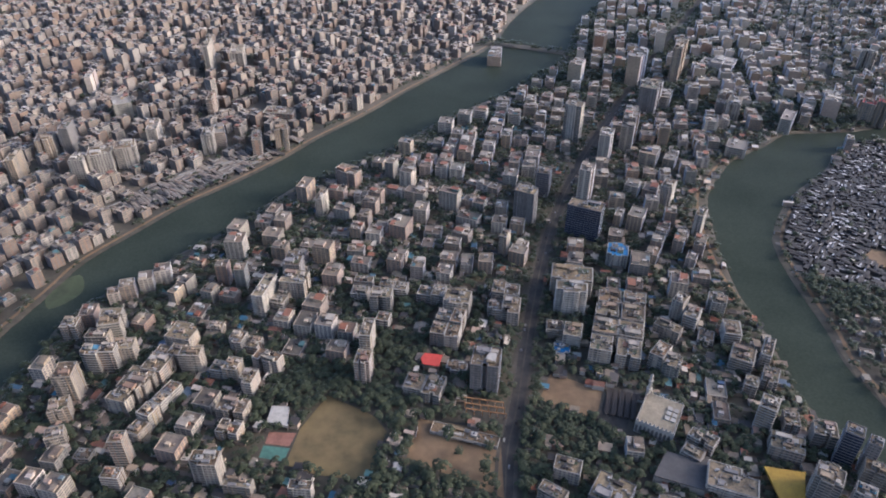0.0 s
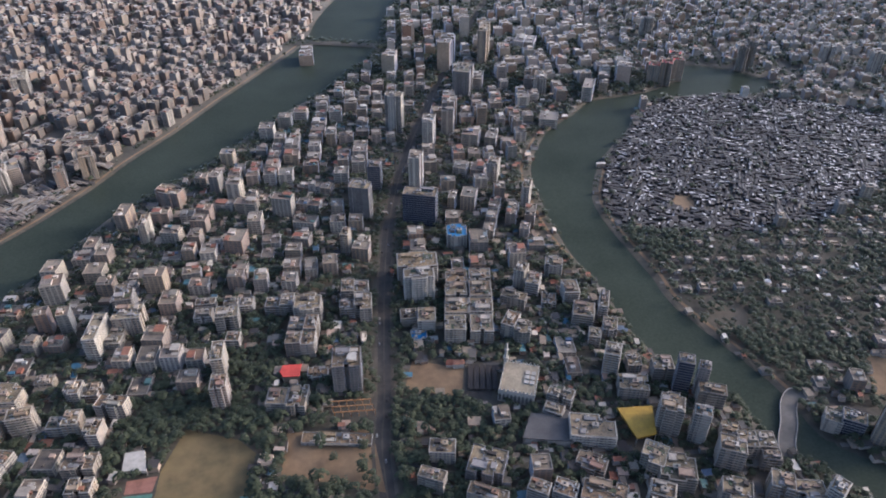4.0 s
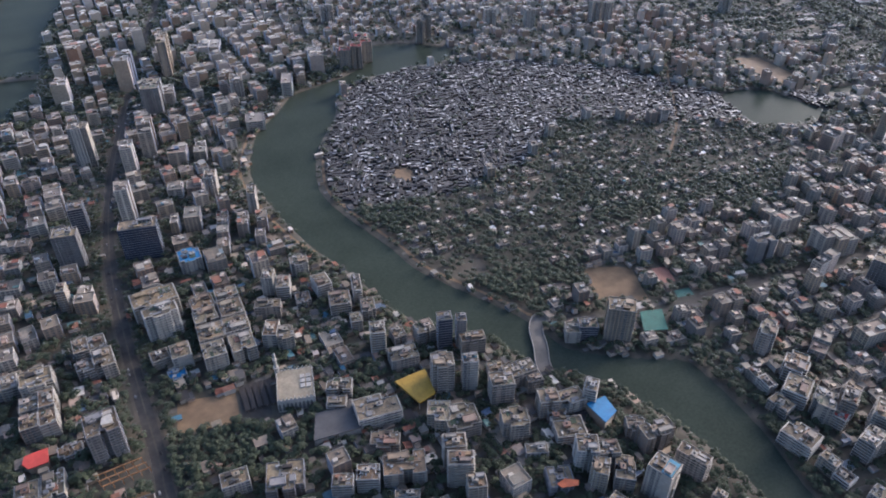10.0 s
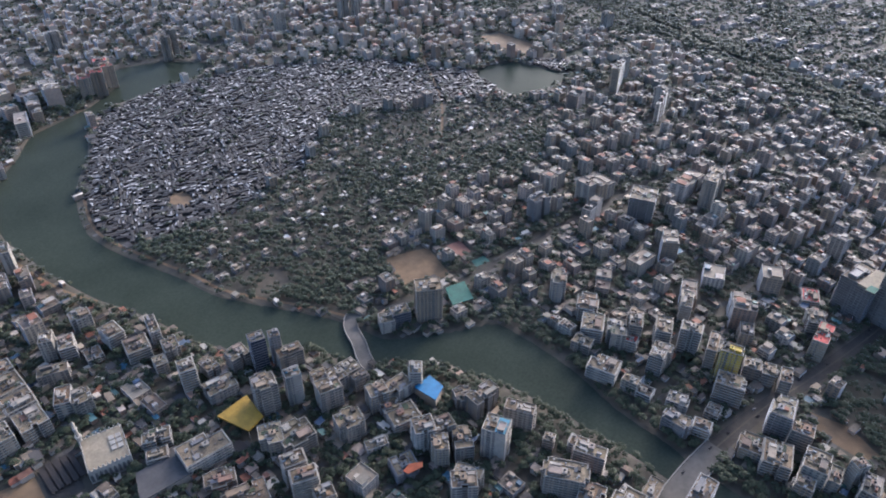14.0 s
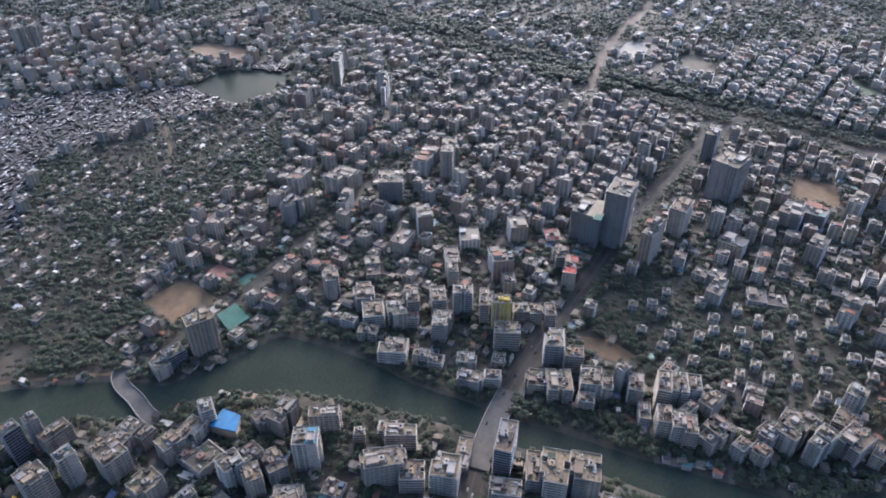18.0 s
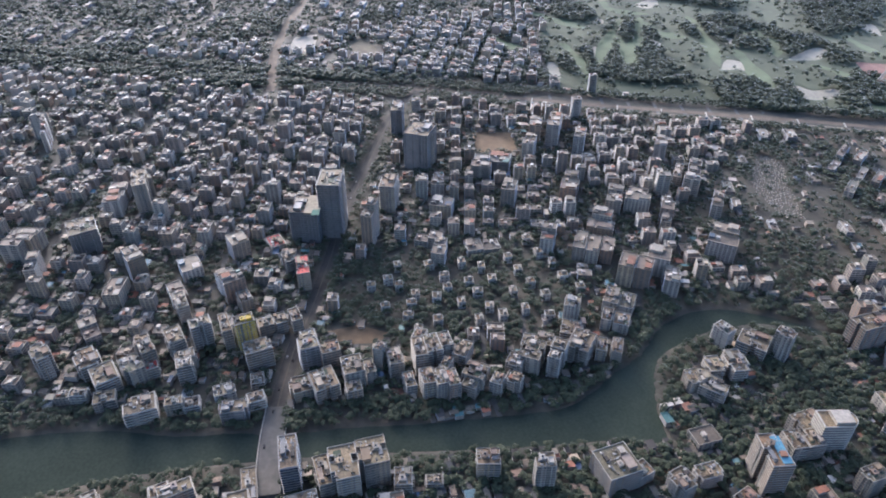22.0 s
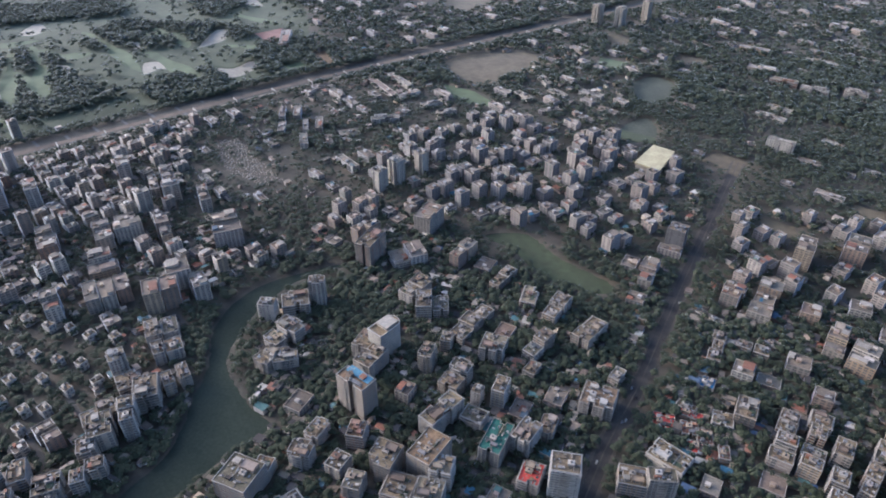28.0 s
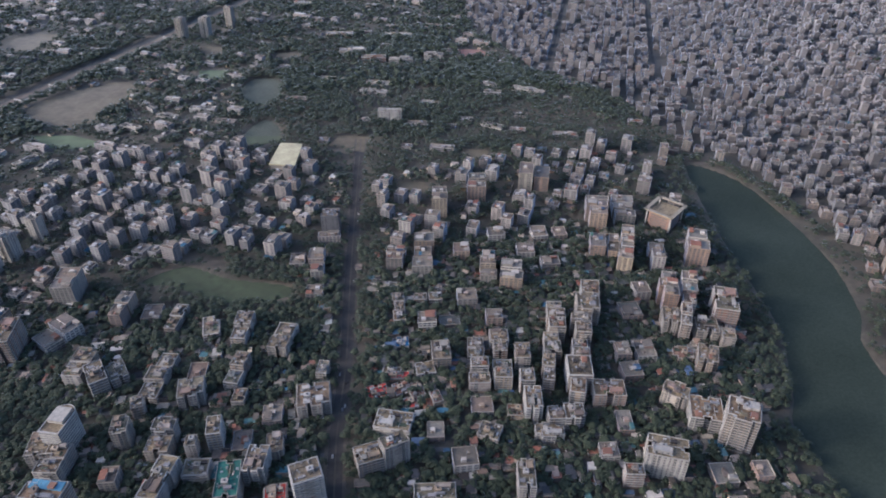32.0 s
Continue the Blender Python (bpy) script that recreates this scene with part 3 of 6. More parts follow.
def plain_house(pile, x, y, w, d, storeys, turn, r):
    """A distant house: walls with a parapet, a roof deck, a stair head, a tank and its windows."""
    h, a, b, t = storeys * STOREY, w / 2, d / 2, 0.45
    top = h + 0.9
    o = [(-a, -b), (a, -b), (a, b), (-a, b)]
    i = [(-a + t, -b + t), (a - t, -b + t), (a - t, b - t), (-a + t, b - t)]
    v = [(*p, 0) for p in o] + [(*p, top) for p in o] + [(*p, top) for p in i] + [(*p, h) for p in i]
    f = [(k, (k + 1) % 4, (k + 1) % 4 + 4, k + 4) for k in range(4)] + [(k + 4, (k + 1) % 4 + 4, (k + 1) % 4 + 8, k + 8) for k in range(4)]
    f += [(k + 8, (k + 1) % 4 + 8, (k + 1) % 4 + 12, k + 12) for k in range(4)]
    pile.solid(place(v, x, y, turn), f, 0)
    pile.m[-1][4:12] = 3
    pile.quads(place([v[12], v[13], v[14], v[15]], x, y, turn), 1)
    for _ in range(int(r.integers(0, 4)) if math.hypot(x, y) < 1300 else int(r.integers(0, 2))):
        rw, rd, rh = r.uniform(0.08, 0.2) * w, r.uniform(0.08, 0.2) * d, r.uniform(0.4, 2.8)
        rx, ry = r.uniform(-0.48, 0.48) * w, r.uniform(-0.48, 0.48) * d
        rx, ry = np.clip(rx, -a + rw + 0.4, a - rw - 0.4), np.clip(ry, -b + rd + 0.4, b - rd - 0.4)
        pile.solid(place(box(rx - rw, ry - rd, h + 0.01, rx + rw, ry + rd, h + rh), x, y, turn), BOX_FACES[:5], int(r.choice([0, 1, 1, 3, 3, 4, 5, 6])))
    sx, sy = r.uniform(-0.25, 0.25) * w, r.uniform(-0.25, 0.25) * d
    pile.solid(place(box(sx - 2.2, sy - 1.8, h, sx + 2.2, sy + 1.8, h + 2.7), x, y, turn), BOX_FACES[:5], 0)
    if w > 12 and storeys > 2 and r.random() < 0.6:
        k = r.choice([-1, 1])
        q = sorted((k * w * 0.42, -k * w * r.uniform(-0.05, 0.15)))
        e = sorted((k * d * 0.40, -k * d * r.uniform(-0.05, 0.2)))
        pile.solid(place(box(q[0], e[0], h + 0.02, q[1], e[1], h + 3.2), x, y, turn), BOX_FACES[:4], 0)
        pile.solid(place([(q[0] - 0.3, e[0] - 0.3, h + 3.2), (q[1] + 0.3, e[0] - 0.3, h + 3.2), (q[1] + 0.3, e[1] + 0.3, h + 3.2), (q[0] - 0.3, e[1] + 0.3, h + 3.2)], x, y, turn), [(0, 1, 2, 3)], int(r.choice([1, 1, 3, 4])))
    if w > 11:
        q, e = r.uniform(-0.3, 0.3) * w, r.uniform(-0.3, 0.3) * d
        pile.solid(place(box(q - 1, e - 1.2, h, q + 1, e + 1.2, h + 1.4), x, y, turn), BOX_FACES[:5], 1)
    panes = []
    for k in range(4):
        p, g = np.array(o[k]), np.array(o[(k + 1) % 4])
        length = np.linalg.norm(g - p)
        way = (g - p) / length
        out = np.array((way[1], -way[0])) * 0.06
        count = max(2, int(length / 4.5)) if math.hypot(x, y) < 820 else 2 if math.hypot(x, y) < 1050 else 1 if math.hypot(x, y) < 1250 else 0
        if count == 0:
            continue
        gap = length / count
        wide = gap * r.uniform(0.55, 0.86)
        for lvl in range(storeys):
            z0, z1 = lvl * STOREY + 0.9, lvl * STOREY + 2.7
            for c in range(count):
                s0 = c * gap + (gap - wide) / 2
                l, e = p + way * s0 + out, p + way * (s0 + wide) + out
                panes += [(*l, z0), (*e, z0), (*e, z1), (*l, z1)]
    if panes:
        pile.quads(place(panes, x, y, turn), 2)


# ---- near houses, each a thing with its parts ----
def part(name, pile, material, parent, label=""):
    """A pile as one mesh object under a thing."""
    return pile.make(name, [material], parent=parent, label=label)


def outline(w, d, style):
    """The footprint: a plain block, notched, cut at a corner, stepped at its sides, or two wings round light wells."""
    a, b = w / 2, d / 2
    n = min(3.6, w * 0.16)
    if style == 0:
        return [(-a, -b), (a, -b), (a, b), (-a, b)]
    if style == 1:
        return [(-a, -b), (-a * 0.25, -b), (-a * 0.25, -b + n), (a * 0.25, -b + n), (a * 0.25, -b), (a, -b), (a, b), (a * 0.2, b), (a * 0.2, b - n), (-a * 0.2, b - n), (-a * 0.2, b), (-a, b)]
    if style == 2:
        return [(-a, -b), (a, -b), (a, b * 0.45), (a * 0.3, b * 0.45), (a * 0.3, b), (-a, b)]
    if style == 3:
        return [(-a, -b), (a, -b), (a, -b * 0.25), (a - n, -b * 0.25), (a - n, b * 0.25), (a, b * 0.25), (a, b), (-a, b), (-a, b * 0.25), (-a + n, b * 0.25), (-a + n, -b * 0.25), (-a, -b * 0.25)]
    if style == 4:
        return [(-a, -b + n), (-a * 0.55, -b + n), (-a * 0.55, -b), (a * 0.35, -b), (a * 0.35, -b + n * 0.7), (a, -b + n * 0.7), (a, b - n), (a * 0.5, b - n), (a * 0.5, b), (-a * 0.5, b), (-a * 0.5, b - n * 0.6), (-a, b - n * 0.6)]
    return [(-a, -b), (-a * 0.45, -b), (-a * 0.45, -b + n * 1.5), (-a * 0.1, -b + n * 1.5), (-a * 0.1, -b), (a * 0.5, -b), (a * 0.5, -b + n), (a, -b + n), (a, b), (a * 0.1, b), (a * 0.1, b - n * 1.3), (-a * 0.35, b - n * 1.3), (-a * 0.35, b), (-a, b)]


def inset(ring, t):
    """The ring moved inwards by t; its edges run along the axes."""
    n, out = len(ring), []
    for k in range(n):
        p, q, r = np.array(ring[k - 1]), np.array(ring[k]), np.array(ring[(k + 1) % n])
        d1, d2 = (q - p) / np.linalg.norm(q - p), (r - q) / np.linalg.norm(r - q)
        out.append(tuple(q + t * (np.array((-d1[1], d1[0])) + np.array((-d2[1], d2[0])))))
    return out


def wall_band(pile, ring, z0, z1):
    n = len(ring)
    pile.solid([(*p, z0) for p in ring] + [(*p, z1) for p in ring], [(k, (k + 1) % n, (k + 1) % n + n, k + n) for k in range(n)])


def lid(pile, outer, inner, z):
    n = len(outer)
    pile.solid([(*p, z) for p in outer] + [(*p, z) for p in inner], [(k, (k + 1) % n, (k + 1) % n + n, k + n) for k in range(n)])


def flat(ring, z):
    """A flat deck that fills a ring."""
    bm = bmesh.new()
    bm.faces.new([bm.verts.new((x, y, z)) for x, y in ring])
    bmesh.ops.triangulate(bm, faces=bm.faces[:])
    mesh = bpy.data.meshes.new("roof_deck")
    bmesh.ops.recalc_face_normals(bm, faces=bm.faces[:])
    bm.to_mesh(mesh)
    bm.free()
    return mesh


def ledge(pile, ring, z, out=0.35, thick=0.3):
    wide = inset(ring, -out)
    wall_band(pile, wide, z, z + thick)
    lid(pile, wide, ring, z + thick)
    lid(pile, ring, wide, z)


def apartment(w, d, storeys, style, r, wall, roof, glass, label, name="apartment_building", glazed=0.55, kind_bright=False):
    """A block of flats: walls with a ledge a storey and a parapet, windows, dark panes as balcony recesses, roof deck,
    stair head, tank, shed, balconies.
    """
    thing = new(name)
    ring, h = outline(w, d, style), storeys * STOREY
    wide, slim, n = inset(ring, -float(r.choice([0.2, 0.45, 0.45, 0.9]))), inset(ring, 0.32), len(ring)
    rings = [(ring, 0.0)]
    for lvl in range(1, storeys):
        z = lvl * STOREY - 0.3
        rings += [(ring, z), (wide, z), (wide, z + 0.65), (ring, z + 0.65)]
    rings += [(ring, h), (wide, h), (wide, h + 0.25), (ring, h + 0.25), (ring, h + 1.0), (slim, h + 1.0), (slim, h)]
    body = Pile()
    body.solid([(*p, z) for q, z in rings for p in q],
               [(l * n + k, l * n + (k + 1) % n, (l + 1) * n + (k + 1) % n, (l + 1) * n + k) for l in range(len(rings) - 1) for k in range(n)])
    trim = [int(rings[l][0] is not ring or rings[l + 1][0] is not ring or rings[l][1] > h) for l in range(len(rings) - 1) for k in range(n)]
    body.m = [np.array(trim)]
    deck = new("roof_deck", flat(inset(ring, 0.30), h + 0.05))
    deck.data.materials.append(roof)
    deck.parent = thing
    panes, fins = Pile(), Pile()
    for k in range(n):
        a, b = np.array(ring[k]), np.array(ring[(k + 1) % n])
        length = np.linalg.norm(b - a)
        if length < 2.6:
            continue
        way = (b - a) / length
        out = np.array((way[1], -way[0])) * 0.05
        count = max(1, round(length / 3.8))
        gap = length / count
        for c in range(count):
            bay = r.random() if glazed < 0.8 else 0.9
            if bay < 0.14 and count > 2:
                continue
            span = gap * (glazed * r.uniform(0.5, 0.75) if bay < 0.45 else min(0.94, glazed + 0.3) if bay > 0.75 else glazed)
            s0 = c * gap + (gap - span) * r.uniform(0.25, 0.75)
            l, e = a + way * s0 + out, a + way * (s0 + span) + out
            if bay > 0.3 and glazed < 0.8 and gap - span > 0.5 and r.random() < 0.45:
                f0, f1, f2 = a + way * (c * gap + 0.02), a + way * (c * gap + 0.5), out * 13
                fins.solid([(*f0, 0.2), (*f1, 0.2), (*(f1 + f2), 0.2), (*(f0 + f2), 0.2), (*f0, h - 0.1), (*f1, h - 0.1), (*(f1 + f2), h - 0.1), (*(f0 + f2), h - 0.1)],
                           [(3, 2, 6, 7), (0, 3, 7, 4), (2, 1, 5, 6), (4, 7, 6, 5)])
            # Widest bays: a flat dark pane paints the shade of a balcony recess.
            for lvl in range(storeys):
                z0, z1 = lvl * STOREY + (0.4 if bay > 0.75 else 0.85), lvl * STOREY + 2.7
                panes.quads([[(*l, z0), (*e, z0), (*e, z1), (*l, z1)]])
    body.make("shell", [wall, M_SLATE if wall is M_SLATE else M_WHITE if kind_bright else M_TRIM], parent=thing)
    if fins.n:
        tagged(part("pilaster", fins, wall, thing), kind="stuff")
    tagged(part("glazing", panes, glass, thing, "dark panes for windows and shaded balcony recesses, storey by storey"), kind="stuff")
    if style == 0 and glazed < 0.8:
        terrace = Pile()
        x0, x1, y0 = -w * 0.17, w * 0.17, -d / 2
        u = [(x0, y0 - 0.3), (x0, y0 - 1.7), (x1, y0 - 1.7), (x1, y0 - 0.3)]
        v = [(x0 + 0.15, y0 - 0.3), (x0 + 0.15, y0 - 1.55), (x1 - 0.15, y0 - 1.55), (x1 - 0.15, y0 - 0.3)]
        pts = [(*p, 0) for p in u] + [(*p, 1.1) for p in u] + [(*p, 1.1) for p in v] + [(*p, 0.2) for p in v]
        terrace.solid(pts, [(k + 4 * l, k + 1 + 4 * l, k + 5 + 4 * l, k + 4 + 4 * l) for l in range(3) for k in range(3)] + [(12, 13, 14, 15), (3, 2, 1, 0)])
        first = part("balcony", terrace, M_TRIM, thing)
        first.location.z = STOREY
        for lvl in range(2, storeys):
            o = first.copy()
            scene.collection.objects.link(o)
            o.location.z = lvl * STOREY
    sx, sy = r.uniform(-0.2, 0.2) * w, r.uniform(-0.15, 0.15) * d
    head = Pile()
    head.solid([(*p, z) for p, z in [((sx + i, sy + j), z) for z, g in ((h, 0), (h + 2.7, 0), (h + 2.7, 0.3), (h + 2.95, 0.3)) for i, j in ((-2.6 - g, -2 - g), (2.6 + g, -2 - g), (2.6 + g, 2 + g), (-2.6 - g, 2 + g))]],
               [(4 * l + k, 4 * l + (k + 1) % 4, 4 * l + 4 + (k + 1) % 4, 4 * l + 4 + k) for l in range(3) for k in range(4)] + [(12, 13, 14, 15)])
    stair = part("stair_head", head, wall, thing)
    tank = Pile()
    turn = [(math.cos(k * math.pi / 4), math.sin(k * math.pi / 4)) for k in range(8)]
    tank.solid([(sx + q * g, sy + e * g, h + z) for g, z in ((0.85, 2.95), (0.85, 4.0), (0.35, 4.3), (0.05, 4.35)) for q, e in turn],
               [(8 * l + k, 8 * l + (k + 1) % 8, 8 * l + 8 + (k + 1) % 8, 8 * l + 8 + k) for l in range(3) for k in range(8)])
    part("water_tank", tank, M_TANK, stair, "dark plastic water tank")
    qx, qy = -sx if abs(sx) > 1 else w * 0.28, (-1 if sy > 0 else 1) * d * 0.27
    if storeys > 2 and w > 13 and r.random() < 0.7:
        top, e = Pile(), h + 0.06
        x0, x1, y0, y1 = (-w * 0.38, w * r.uniform(-0.02, 0.12), -abs(qy) - d * 0.1, -abs(qy) + d * 0.16)
        if r.random() < 0.5:
            x0, x1 = -x1, -x0
        top.solid([(x, y, z) for z, g in ((e, 0), (e + 2.9, 0), (e + 2.9, 0.4), (e + 3.1, 0.4), (e + 3.1, 0.1), (e + 3.7, 0.1), (e + 3.7, -0.15), (e + 3.15, -0.15))
                   for x, y in ((x0 - g, y0 - g), (x1 + g, y0 - g), (x1 + g, y1 + g), (x0 - g, y1 + g))],
                  [(4 * l + k, 4 * l + (k + 1) % 4, 4 * l + 4 + (k + 1) % 4, 4 * l + 4 + k) for l in range(7) for k in range(4)] + [(28, 29, 30, 31)])
        upper = part("top_floor", top, wall, thing)
        sill = Pile()
        for s in (0.2, 0.5, 0.8):
            px = x0 + (x1 - x0) * s
            sill.quads([[(px - 0.9, y0 - 0.05, e + 0.8), (px + 0.9, y0 - 0.05, e + 0.8), (px + 0.9, y0 - 0.05, e + 2.4), (px - 0.9, y0 - 0.05, e + 2.4)],
                        [(px + 0.9, y1 + 0.05, e + 0.8), (px - 0.9, y1 + 0.05, e + 0.8), (px - 0.9, y1 + 0.05, e + 2.4), (px + 0.9, y1 + 0.05, e + 2.4)]])
        tagged(part("top_window", sill, glass, upper), kind="stuff")
    shed = Pile()
    sw = w * r.uniform(0.08, 0.16)
    shed.solid(box(qx - sw, abs(qy) - 1.6, h + 0.06, qx + sw, abs(qy) + 1.6, h + r.uniform(0.7, 2.4)), BOX_FACES[:5])
    part("roof_shed", shed, (M_ROOF, M_SLATE, M_TIN)[int(r.integers(0, 3))], thing)
    if w > 13:
        for s in (int(r.integers(0, 2)),):
            curb = Pile()
            g = r.uniform(-0.3, 0.3) * (d if s == 0 else w)
            if s == 0:
                curb.solid(box(-w * 0.40, g - 0.18, h + 0.06, w * r.uniform(-0.1, 0.35), g + 0.18, h + 1.0), BOX_FACES[:5])
            else:
                curb.solid(box(g - 0.18, -d * 0.36, h + 0.06, g + 0.18, d * r.uniform(-0.1, 0.3), h + 1.0), BOX_FACES[:5])
            part("roof_wall", curb, wall, thing)
    for s in range(int(r.integers(1, 4))):
        room = Pile()
        rw, rd, rh = r.uniform(0.06, 0.15) * w, r.uniform(0.06, 0.15) * d, r.uniform(0.5, 3.0)
        rx, ry = (s % 2 * 2 - 1) * r.uniform(0.1, 0.30) * w, (s // 2 * 2 - 1) * r.uniform(0.1, 0.30) * d
        flatly = r.random() < 0.3
        room.solid(box(rx - rw, ry - rd, h + 0.065 + 0.004 * s, rx + rw, ry + rd, h + (0.5 if flatly else rh)), BOX_FACES[:5])
        what = int(r.integers(0, 9))
        part("roof_planter" if flatly else "roof_room", room, M_GARDEN if flatly else (wall, wall, M_TRIM, M_TRIM, M_ROOF, M_REDROOM, M_SLATE, M_TRIM, M_TIN)[what], thing)
    bits = Pile()
    for _ in range(int(6 + w * d / 40)):
        bx, by = r.uniform(-0.42, 0.42) * w, r.uniform(-0.42, 0.42) * d
        bw, bd, bh = r.uniform(0.3, 0.9), r.uniform(0.3, 1.6), r.uniform(0.4, 1.5)
        if r.random() < 0.5:
            bw, bd = bd, bw
        bits.solid(box(bx - bw, by - bd, h + 0.06, bx + bw, by + bd, h + bh), BOX_FACES[:5])
    tagged(part("roof_clutter", bits, M_CLUTTER, thing, "small tanks, ducts and boxes on the roof"), kind="stuff")
    if w > 17 and r.random() < 0.5:
        rack = Pile()
        ax, ay = r.uniform(-0.3, 0.1) * w, r.uniform(0.1, 0.25) * d
        rack.solid([(ax, ay, h + 0.6), (ax + 5, ay, h + 0.6), (ax + 5, ay + 2.6, h + 1.7), (ax, ay + 2.6, h + 1.7), (ax, ay, h + 0.7), (ax + 5, ay, h + 0.7), (ax + 5, ay + 2.6, h + 1.8), (ax, ay + 2.6, h + 1.8)], BOX_FACES)
        part("solar_panel", rack, M_GLASS, thing)
    return tagged(thing, label, "building", group="tower blocks" if storeys > 10 else "low buildings" if storeys < 4 else "blocks of flats")


KINDS = {  # walls, roof, windows, glazed share, label
    "": (M_WALL, M_ROOF, M_GLASS, 0.70, "plastered block of flats with a cluttered flat roof"),
    "white": (M_WHITE, M_ROOF, M_GLASS, 0.64, "white painted block with a flat concrete roof"),
    "dark": (M_SLATE, M_ROOF, M_GLASS, 0.66, "dark grey office block with banded windows"),
    "glass": (M_SLATE, M_ROOF, M_BLUEGLASS, 0.92, "glass-fronted office tower with a flat roof"),
    "brick": (M_BRICK, M_ROOF, M_GLASS, 0.70, "red-brown brick block of flats with pale ledges"),
    "tan": (M_TAN, M_ROOF, M_GLASS, 0.70, "tan plastered block of flats"),
    "red": (M_TAN, M_RED, M_GLASS, 0.70, "block with a red painted roof"),
    "pale": (M_WHITE, M_CREAM, M_GLASS, 0.35, "long low pale building among trees"),
    "tile": (M_TAN, M_REDROOM, M_GLASS, 0.40, "low house with a rusty terracotta roof"),
    "blue": (M_WHITE, M_BLUE, M_GLASS, 0.70, "white block with a blue sheet roof"),
    "green": (M_WALL, M_GREENROOF, M_GLASS, 0.70, "block with a green coated roof"),
    "yellow": (M_YELLOWWALL, M_ROOF, M_GLASS, 0.40, "tower with yellow cladding"),
    "pool": (M_WALL, M_ROOF, M_GLASS, 0.55, "tall block of flats with a blue rooftop pool"),
}
M_CLUTTER = material("rooftop_clutter", [(0.48, 0.47, 0.45), (0.05, 0.05, 0.055), (0.30, 0.28, 0.25), (0.12, 0.12, 0.13), (0.42, 0.38, 0.30), (0.55, 0.54, 0.52), (0.20, 0.24, 0.28)], 0.7, 0.5, 0.1, "island", bump=0)
rng = np.random.default_rng(7)
stock, piles = {}, {}
rr = np.random.default_rng(11)


def put_house(x, y, w, d, storeys, turn, kind=""):
    """A block from the stock, stretched to its lot."""
    bw, bd = max(12, 4 * round(w / 4)), max(12, 4 * round(d / 4))
    style = int(rr.integers(0, 6)) if bw > 14 and bd > 14 and kind != "glass" else 0
    key = (bw, bd, storeys, style, kind)
    m = pose(x, y, 0, 0, 0, math.degrees(turn) + 180 * int(rr.integers(0, 2))) @ Matrix.Diagonal((w / bw, d / bd, rr.uniform(0.97, 1.03), 1))
    if key in stock:
        return copy_thing(stock[key], m)
    wall, roof, glass, share, label = KINDS[kind]
    stock[key] = apartment(bw, bd, storeys, style, rr, wall, roof, glass, label, glazed=share, kind_bright=rr.random() < 0.45,
                           name="tower_block" if storeys > 10 else "office_building" if kind in ("dark", "glass") else "low_building" if storeys < 4 else "apartment_building")
    if kind == "pool":
        pool = Pile()
        h = storeys * STOREY
        pool.solid(box(-bw * 0.44, -bd * 0.45, h + 0.1, bw * 0.40, -bd * 0.02, h + 0.9), BOX_FACES[:5])
        part("pool", pool, M_POOL, stock[key], "pale blue water basin")
    stock[key].matrix_basis = m
    return stock[key]


def flats(x, y, w, d, storeys, turn, kind=""):
    """A block of flats in the town: its middle, size, storeys and turn."""
    rows, cols = footing(x, y, w, d, radians(turn))
    chart[rows, cols] = BUILT
    rows, cols = footing(x, y, w, d, radians(turn), 3.0)
    chart[rows, cols] = np.where(chart[rows, cols] == FREE, YARD, chart[rows, cols])
    if math.hypot(x, y) > 450 and max(w, d) > 28 and kind == "":
        along, cut = max(w, d), max(2, round(max(w, d) / 18))
        c, e = math.cos(radians(turn)), math.sin(radians(turn))
        for k in range(cut):
            off = (k + 0.5) / cut * along - along / 2
            u, v = (off, rng.uniform(-0.05, 0.05) * d) if w >= d else (rng.uniform(-0.05, 0.05) * w, off)
            pw, pd = (along / cut * rng.uniform(0.85, 0.97), d * rng.uniform(0.65, 0.95)) if w >= d else (w * rng.uniform(0.65, 0.95), along / cut * rng.uniform(0.85, 0.97))
            px, py, floors = x + c * u - e * v, y + e * u + c * v, max(2, storeys + int(rng.integers(-2, 1)))
            if math.hypot(x, y) > 640:
                plain_house(piles.setdefault(1, Pile()), px, py, pw, pd, floors, radians(turn), rng)
            else:
                put_house(px, py, pw, pd, floors, radians(turn), kind)
    elif math.hypot(x, y) > 670 and storeys < 10 and kind in ("", "tan", "white"):
        plain_house(piles.setdefault(1, Pile()), x, y, w, d, storeys, radians(turn), rng)
    else:
        put_house(x, y, w, d, storeys, radians(turn), kind)


# ---- blocks of flats and towers, one by one ----
# seen from the heading of -4 degrees
flats(-347, 462, 17, 20, 12, 5)
flats(-341, 498, 17, 14, 9, -2, "pool")
flats(-325, 501, 14, 13, 9, 3)
flats(-348, 529, 22, 13, 7, 1)
flats(-316, 514, 20, 16, 7, 8)
flats(-383, 546, 16, 16, 7, 3)
flats(-372, 565, 16, 19, 7, 6)
flats(-341, 548, 21, 25, 9, 12)
flats(-351, 615, 16, 15, 6, 16)
flats(-335, 629, 15, 16, 6, 15)
flats(-321, 644, 17, 16, 6, 15)
flats(-363, 605, 12, 13, 5, 19)
flats(-291, 615, 13, 39, 6, -19)
flats(-250, 640, 13, 14, 9, -1)
flats(-228, 634, 12, 15, 9, -2)
flats(-194, 600, 12, 40, 9, -11, "white")
flats(-165, 619, 28, 23, 8, -8)
flats(-171, 651, 19, 28, 9, -5, "dark")
flats(-178, 602, 17, 29, 5, -16)
flats(-248, 692, 22, 22, 9, -1)
flats(-265, 537, 27, 24, 6, -14)
flats(-272, 514, 30, 22, 6, -12)
